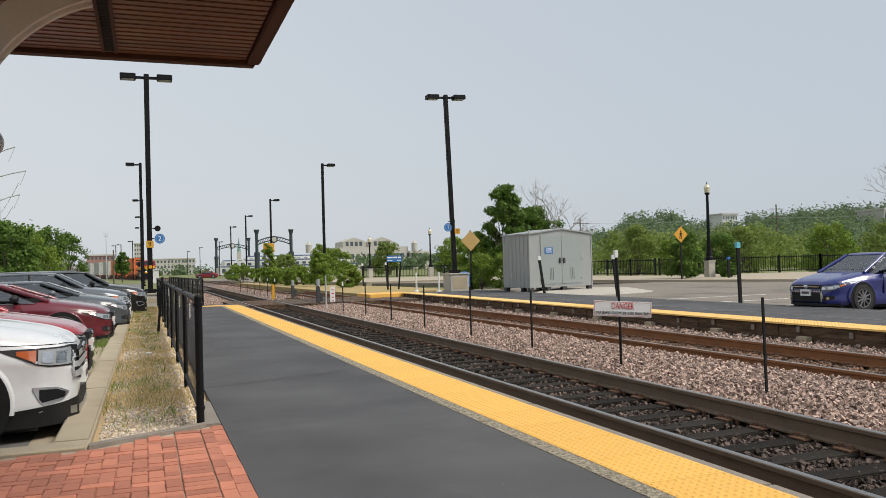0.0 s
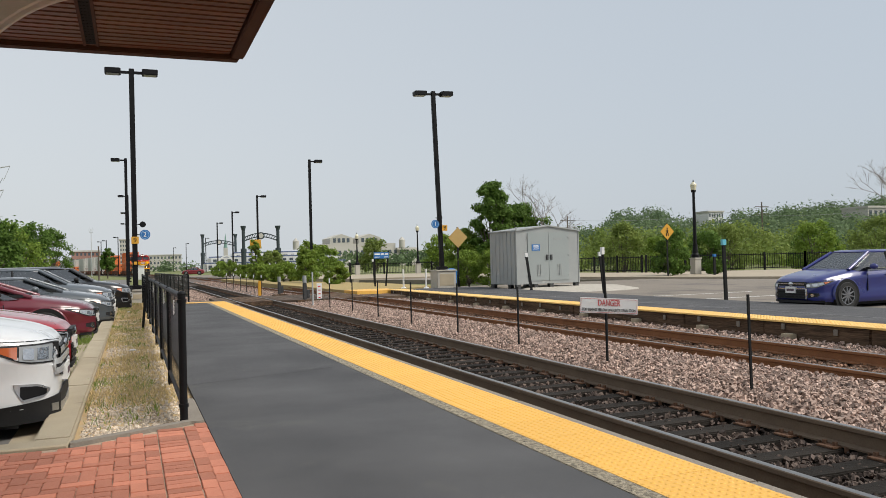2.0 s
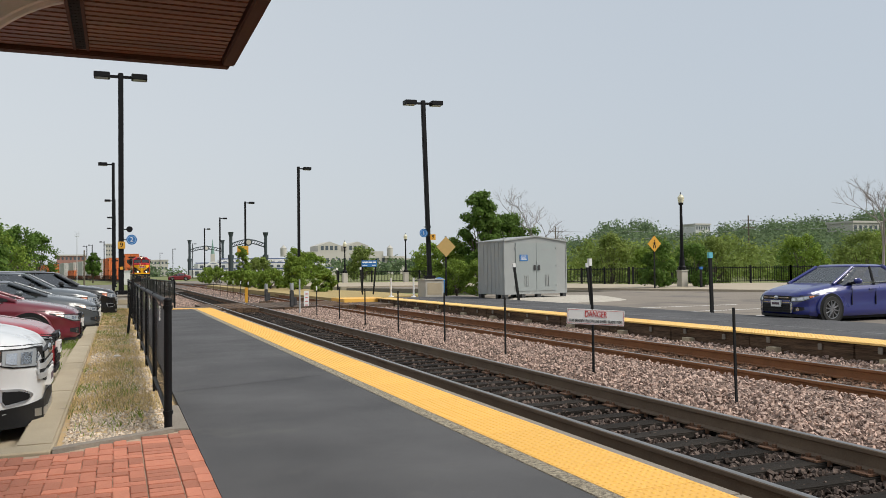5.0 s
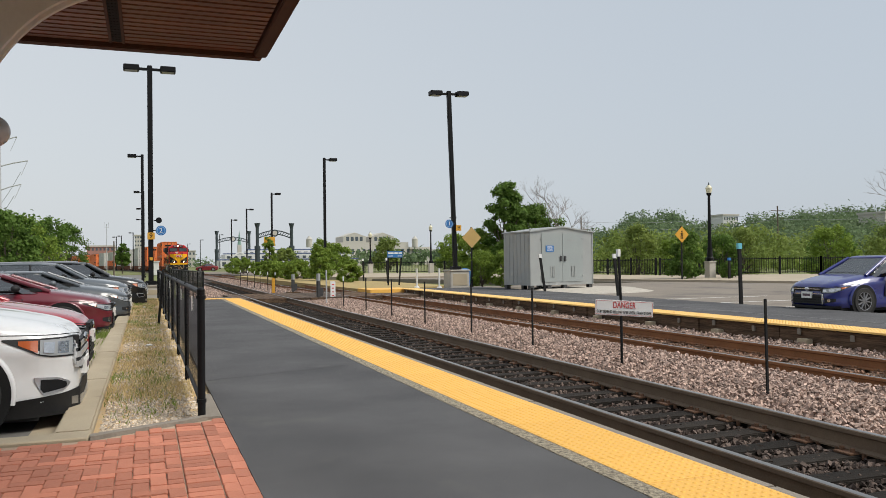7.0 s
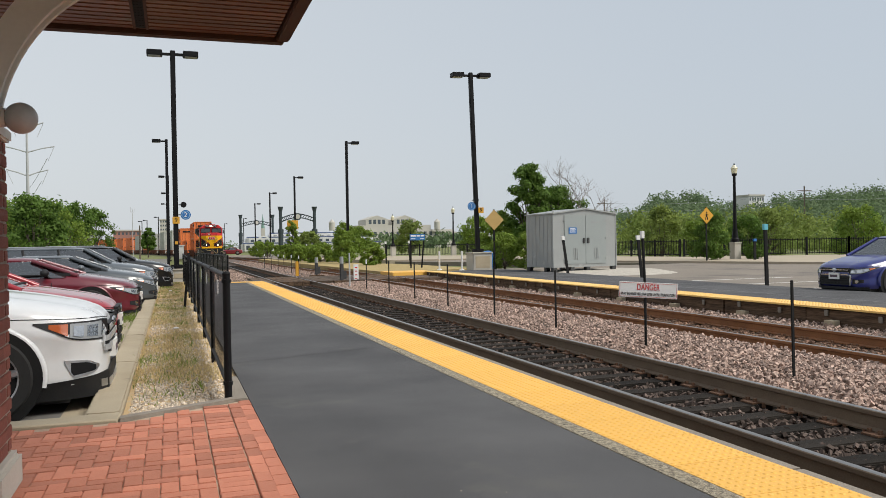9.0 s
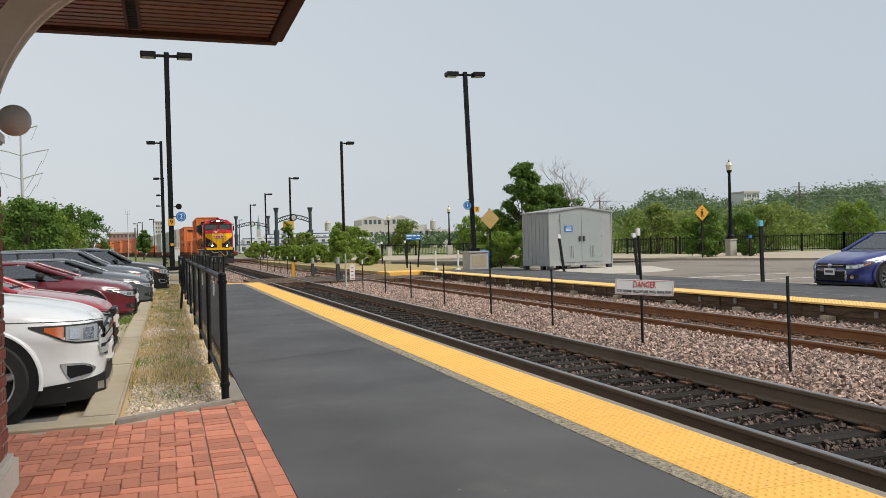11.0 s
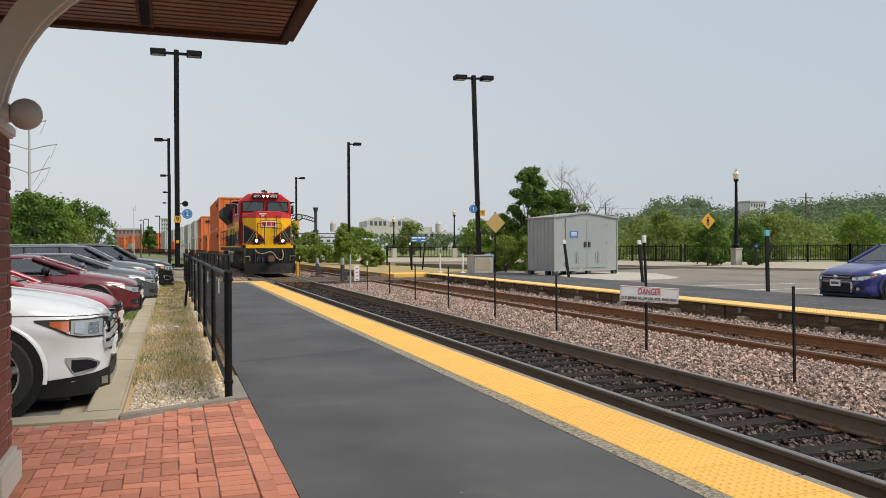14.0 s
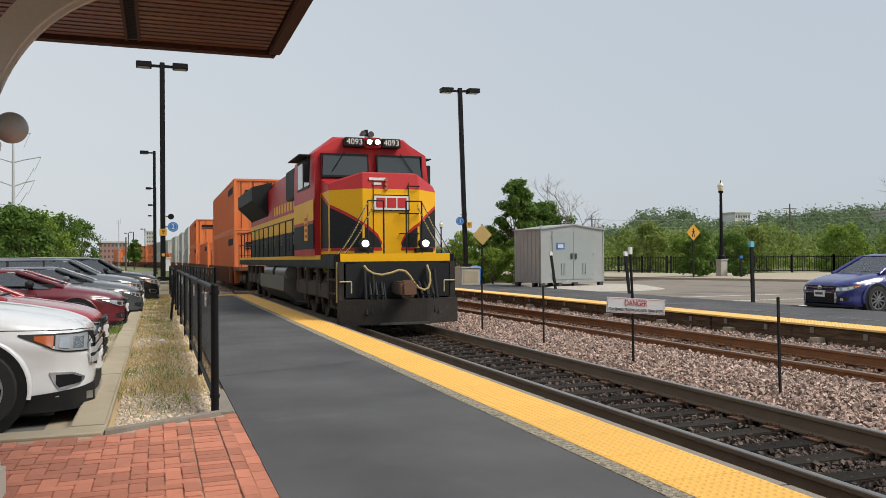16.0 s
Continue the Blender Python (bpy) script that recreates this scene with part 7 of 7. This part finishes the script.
# ---------------------------------------------------------------- distance
def build_hill():
    rng = np.random.default_rng(44)
    bm = bmesh.new()
    nx, ny = 40, 10
    grid = []
    def height(x, y):
        r = max(0, min(1, (x - 0.5 * y) / 90)) * max(0, min(1, (math.hypot(x, y) - 150) / 180))
        return -0.5 + r * (11 + 2 * math.sin(x * 0.013) + 1.5 * math.sin(y * 0.02 + x * 0.02))
    for j in range(ny):
        grid.append([bm.verts.new((40 + i * 22, 130 + j * 55 - i * 2, height(40 + i * 22, 130 + j * 55))) for i in range(nx)])
    for j in range(ny - 1):
        for i in range(nx - 1):
            bm.faces.new((grid[j][i], grid[j][i + 1], grid[j + 1][i + 1], grid[j + 1][i]))
    ob = part("hill", bm, LAWN, None, "wooded hillside across the river", smooth=180)
    tagged(ob, "", "hill", "", "structure")
    # woods on the slope: crowns up to 7 m across, the tallest along a broken ridge
    ridge = lambda a: float(np.interp(a, [28, 32.5, 34, 36.5, 37.8, 39.5, 41.5, 44, 46, 48, 51, 54, 60, 75], [2.0, 2.4, 3.45, 3.5, 2.75, 2.6, 3.0, 3.2, 3.5, 3.35, 3.7, 3.8, 4.0, 4.0]))
    cs, rs = [], []
    for _ in range(1150):
        a, q = rng.uniform(27, 70), rng.uniform(0, 1)
        dist = 150 + 180 * q
        e = ridge(a) * (0.3 + 0.7 * q) + rng.normal(0, 0.07)
        r = rng.uniform(2.2, 4.6)
        cs.append((dist * math.sin(radians(a)), dist * math.cos(radians(a)), 1.3 + dist * math.tan(radians(e)) - r))
        rs.append(r)
    # the haze over these woods is only in their leaf colour
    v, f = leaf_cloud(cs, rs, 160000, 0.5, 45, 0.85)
    raw("far_woods", v.tolist(), f.tolist(), LEAF_HAZE_TINT, None, "stuff", "hazy green woods covering the far hillside", "woods")
    cs, rs = [], []
    for _ in range(420):
        a = rng.uniform(0, 1)
        x, y = 52 + a * 150 + rng.uniform(-8, 8), 100 + rng.uniform(-18, 20) - a * 40
        top = 2.2 + 2.0 * math.sin(x * 0.31) * math.sin(x * 0.083 + 1) + rng.uniform(-2.5, 1.2)
        cs.append((x, y, max(0.2, top)))
        rs.append(rng.uniform(1.0, 2.1))
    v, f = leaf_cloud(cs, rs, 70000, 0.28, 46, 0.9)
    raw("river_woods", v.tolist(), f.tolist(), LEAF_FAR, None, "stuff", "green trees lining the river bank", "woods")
    cs, rs = [], []
    for _ in range(300):
        x, y = rng.uniform(-260, 420), rng.uniform(420, 620)
        cs.append((x, y, rng.uniform(-1, 2.5)))
        rs.append(rng.uniform(3, 6))
    for _ in range(170):
        x, y = rng.uniform(62, 190), rng.uniform(300, 370)
        cs.append((x, y, rng.uniform(0.5, 5.2)))
        rs.append(rng.uniform(1.6, 3.0))
    # horizon trees take the same leaf colour with haze painted in
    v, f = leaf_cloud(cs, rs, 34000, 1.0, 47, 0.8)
    raw("far_woods", v.tolist(), f.tolist(), LEAF_HAZE_TINT, None, "stuff", "hazy line of trees on the horizon", "woods")


build_hill()


def far_block(name, x0, x1, y, d, h, wall, floors, cols, label, z0=-0.5, roof=None, group="far buildings"):
    """A distant building with real window recesses on the two seen sides."""
    th = thing(name, label, "building", None, group)
    part("wall", boxes((x0, x1, y, y + d, z0, h)), wall, th)
    part("roof", boxes((x0 - 0.3, x1 + 0.3, y - 0.3, y + d + 0.3, h, h + 0.6)), roof or FACADE, th)
    fh, cw = (h - z0) / floors, (x1 - x0) / cols
    for i in range(floors):
        for j in range(cols):
            part("window", boxes((x0 + cw * (j + 0.25), x0 + cw * (j + 0.75), y - 0.08, y - 0.01, z0 + fh * (i + 0.35), z0 + fh * (i + 0.8))), WINDOW_FAR, th)
    return th


far_block("brick_building", -22, -12, 345, 16, 8.6, FACADE_BRICK, 4, 7, "far red brick block with rows of windows")
far_block("apartment_tower", -6.5, -1.0, 520, 15, 19, FACADE, 8, 4, "far pale apartment tower")
far_block("office_building", 4, 30, 540, 20, 9.5, FACADE, 3, 12, "far low brick office building")
far_block("office_building", -40, -26, 300, 15, 5, FACADE, 2, 6, "far pale low building")
far_block("apartment_tower", 62, 78, 420, 15, 8, FACADE, 5, 6, "far tan apartment block")
far_block("house", 205, 212, 246, 8, 17.2, FACADE_WHITE, 2, 6, "white house among trees on the hillside", 12)
far_block("house", 194, 206, 166, 9, 13.2, FACADE, 2, 6, "tan house among trees on the hillside", 6)


def build_riverboat():
    th = thing("riverboat", "white multi-deck riverboat pavilion with blue railings", "riverboat")
    x0, x1, y = 22, 66, 262
    for k, (h0, h1, inset) in enumerate(((0.0, 2.3, 0), (2.4, 4.2, 1.5), (4.3, 5.5, 9))):
        d = part("deck", boxes((x0 + inset, x1 - inset, y + inset * 0.3, y + 14, h0, h1)), FACADE_WHITE, th, "white deck house")
        part("deck_rail", boxes((x0 + inset - 0.8, x1 - inset + 0.8, y + inset * 0.3 - 1.0, y + inset * 0.3 - 0.9, h1 + 0.05, h1 + 0.4)), FACADE_BLUE, d, "blue deck railing")
        n = int((x1 - x0 - 2 * inset) / 2.2)
        for i in range(n):
            a = x0 + inset + 2.2 * i + 0.6
            part("window", boxes((a, a + 1.1, y + inset * 0.3 - 0.06, y + inset * 0.3 - 0.01, h0 + 0.5, h1 - 0.5)), WINDOW_FAR, d)
            part("deck_post", boxes((a - 0.5, a - 0.3, y + inset * 0.3 - 0.95, y + inset * 0.3 - 0.75, h0, h1)), FACADE_WHITE, d)
    bm = bmesh.new()
    arc = []
    for k in range(17):
        a = math.pi * k / 16
        c, s = math.cos(a), math.sin(a)
        arc.append([(x0 + 6 + (2.6 + d) * c, y - 1.5 + e, 1.5 + (3.2 + d) * s) for d, e in ((-0.2, -0.2), (0.2, -0.2), (0.2, 0.2), (-0.2, 0.2))])
    loft(bm, arc)
    part("arch", bm, FACADE_WHITE, th, "white arched entrance")


build_riverboat()


def gateway(x0, x1, y, h, label):
    th = thing("gateway", label, "gateway")
    for x in (x0, x1):
        c = part("column", tubes(((x, y, 0), (x, y, h * 0.42), 0.62), ((x, y, h * 0.42), (x, y, h * 0.5), 0.72), ((x, y, h * 0.5), (x, y, h * 0.9), 0.4), ((x, y, h * 0.9), (x, y, h), 0.42, 0.72), seg=12), GREEN_DARK, th, "dark green iron column")
    bm = bmesh.new()
    n = 14
    for k in range(n):
        a, b = k / n, (k + 1) / n
        za, zb = [h * 0.74 + 1.1 * math.sin(math.pi * t) for t in (a, b)]
        xa, xb = x0 + (x1 - x0) * a, x0 + (x1 - x0) * b
        tube(bm, (xa, y, za), (xb, y, zb), 0.14, seg=5)
        tube(bm, (xa, y, za - 0.9), (xb, y, zb - 0.9), 0.14, seg=5)
        tube(bm, (xa, y, za - 0.9), (xb, y, zb), 0.08, seg=5)
    part("truss", bm, GREEN_DARK, th, "arched iron truss")
    m = (x0 + x1) / 2
    d = part("medallion", tubes(((m, y - 0.3, h * 0.78), (m, y + 0.1, h * 0.78), 0.9), seg=24), GREEN_DARK, th)
    part("ring", tubes(((m, y - 0.36, h * 0.78), (m, y - 0.31, h * 0.78), 0.6), seg=24), FACADE, d)


gateway(25.9, 34.4, 202, 11.3, "dark iron gateway with columns and an arched truss")
gateway(22.4, 33.2, 280, 12.4, "second dark iron gateway farther off")


def build_hall():
    th = thing("civic_hall", "large pale stone hall with stepped roofs", "building", pose(-8, 0, 0))
    y = 400
    for x0, x1, h in ((80, 170, 5.5), (96, 150, 9.0), (98, 138, 11.5)):
        part("wall", boxes((x0, x1, y + h * 0.3 - 1.6, y + 40 + h * 0.1, -0.5, h)), FACADE, th)
    bm = bmesh.new()
    prism(bm, [(138, 9.0), (182, 4.5), (182, 3.5), (138, 8)], 1, y - 1, y + 38)
    part("sloping_roof", bm, FACADE, th)
    for x0, x1 in ((103, 115), (118, 130)):
        bm = bmesh.new()
        prism(bm, [(x0, 11.5), (x1, 11.5), (x1, 14.5), ((x0 + x1) / 2, 16.6), (x0, 14.5)], 1, y + 2, y + 20)
        part("gable", bm, FACADE, th)
        for k in range(4):
            part("window", boxes((x0 + 1.5 + k * 2.4, x0 + 3 + k * 2.4, y + 1.92, y + 1.99, 12.2, 14.4)), WINDOW_FAR, th)
    for x in (85, 141):
        part("cupola", tubes(((x, y, 9), (x, y, 13), 1.6), ((x, y, 13), (x, y, 14.6), 1.7, 0.3), seg=12), FACADE, th)
    for k in range(16):
        part("window", boxes((98 + k * 3, 99.4 + k * 3, y + 1.0, y + 1.08, 6, 8)), WINDOW_FAR, th)


build_hall()
for x, y, h in ((47, 440, 19), (68, 470, 19)):
    th = thing("church_spire", "far green copper church spire", "spire", pose(x, y, 0))
    part("tower", boxes((-1.0, 1.0, -1.0, 1.0, 0, h * 0.6)), FACADE, th)
    part("spire", tubes(((0, 0, h * 0.6), (0, 0, h), 1.0, 0.05), seg=8), mat("copper_green", (0.2, 0.33, 0.28), None, 0.8), th)


def steel_pylon(x, y, h, label):
    th = thing("transmission_pole", label, "pylon", pose(x, y, -0.5))
    part("shaft", tubes(((0, 0, 0), (0, 0, h), 0.36, 0.13), seg=12), PALE_POLE, th)
    for k, (z, w) in enumerate(((h - 2.0, 2.6), (h - 6.0, 4.2), (h - 10.0, 3.2))):
        for s in (-1, 1):
            bm = bmesh.new()
            pts = [(0, 0, z - 1.0), (s * w * 0.5, 0, z - 0.35), (s * w * 0.9, 0, z), (s * w, 0, z + 0.1)]
            for a, b in zip(pts, pts[1:]):
                tube(bm, a, b, 0.12, 0.09, 6)
            tube(bm, pts[-1], (s * (w - 1.0), 0, z - 2.4), 0.04, seg=5)
            part("arm", bm, PALE_POLE, th, "curved crossarm with an insulator string")


steel_pylon(-22.9, 150, 25.5, "tall pale steel transmission pole with curved arms")
steel_pylon(-62, 330, 30, "far steel transmission pole with curved arms")


def utility_pole(x, y, z0, h, label):
    th = thing("utility_pole", label, "utility pole", pose(x, y, z0))
    part("shaft", tubes(((0, 0, 0), (0, 0, h), 0.14, 0.1), seg=8), BARK, th)
    for z in (h - 0.8, h - 2.0):
        part("crossarm", boxes((-1.3, 1.3, -0.05, 0.05, z, z + 0.1)), BARK, th)


utility_pole(66, 113, -0.5, 8.6, "far wooden utility pole with crossarms")
utility_pole(95, 101, 0, 9.5, "far wooden utility pole with crossarms")
utility_pole(107, 81, 0, 9.8, "far wooden utility pole with crossarms")
th = thing("antenna_mast", "thin pale mast with a forked antenna", "mast", pose(-8.6, 200, -0.4))
part("shaft", tubes(((0, 0, 0), (0, 0, 11.2), 0.1, 0.06), seg=8), PALE_POLE, th)
part("antenna", tubes(((-0.4, 0, 10.4), (0.4, 0, 10.4), 0.04), ((-0.4, 0, 10.4), (-0.4, 0, 11.6), 0.035), ((0.4, 0, 10.4), (0.4, 0, 11.6), 0.035), seg=6), PALE_POLE, th)
th = thing("wooden_pole", "short bare wooden pole in the car park", "pole", pose(-5.0, 140, -0.4))
part("shaft", tubes(((0, 0, 0), (0, 0, 5.6), 0.13, 0.1), seg=8), BARK, th)


def wires(name, a, b, sag, r, label):
    bm = bmesh.new()
    a, b = Vector(a), Vector(b)
    n = 14
    pts = [a.lerp(b, k / n) - Vector((0, 0, sag * 4 * (k / n) * (1 - k / n))) for k in range(n + 1)]
    up, side = Vector((0, 0, r)), Vector((b - a).cross(Vector((0, 0, 1)))).normalized() * r
    loft(bm, [[p + up, p + side, p - up, p - side] for p in pts])
    tagged(part(name, bm, WIRE, None, label), "", "wire")


for dz in (0, 1.2):
    wires("overhead_wire", (66, 113, 7.4 - dz), (95, 101, 8.6 - dz), 0.8, 0.02, "thin overhead wire between far poles")
    wires("overhead_wire", (95, 101, 8.6 - dz), (107, 81, 8.9 - dz), 0.6, 0.02, "thin overhead wire between far poles")
for s, dz in ((-4.2, 7.9), (4.2, 7.9), (3.2, 11.9), (-3.2, 11.9)):
    wires("overhead_wire", (-24 + s, 150, 25 - dz), (-62 + s, 330, 29.5 - dz), 4.0, 0.04, "slack power line between steel poles")
th = thing("signal_cabinet", "small white trackside cabinet", "cabinet", pose(1.0, 128, -0.3))
part("case", boxes((-0.7, 0.7, -0.5, 0.5, 0, 2.0), bevel=0.03), FACADE_WHITE, th)
part("roof", boxes((-0.8, 0.8, -0.6, 0.6, 2.0, 2.12)), FACADE_WHITE, th)
th = thing("route_sign", "amber square road sign by the shrubs", "sign", pose(12.6, 88.5, 0))
part("post", boxes((-0.05, 0.05, 0, 0.1, 0, 4.3)), BLACK_MATT, th)
part("plate", boxes((-0.6, 0.6, -0.03, -0.001, 3.2, 4.2)), AMBER_SIGN, th)
th = thing("leaning_bar", "slim black steel bar leaning against the fence", "bar", pose(0.12, 18.8, -0.04))
bm = boxes((-0.028, 0.028, -0.02, 0.02, 0, 1.25), bevel=0.004)
bmesh.ops.transform(bm, matrix=Matrix(((1, 0, 0.09, 0), (0, 1, 0, 0), (0, 0, 1, 0), (0, 0, 0, 1))), verts=bm.verts)
part("bar", bm, BLACK_MATT, th)


def motions():
    for th, offset, *lift in TRAIN:
        walk(th, [(t, Matrix.Translation((0, 0, lift[0] if lift else 0)) @ m) for t, m in train_rows(offset)])


build_pavers()
motions()
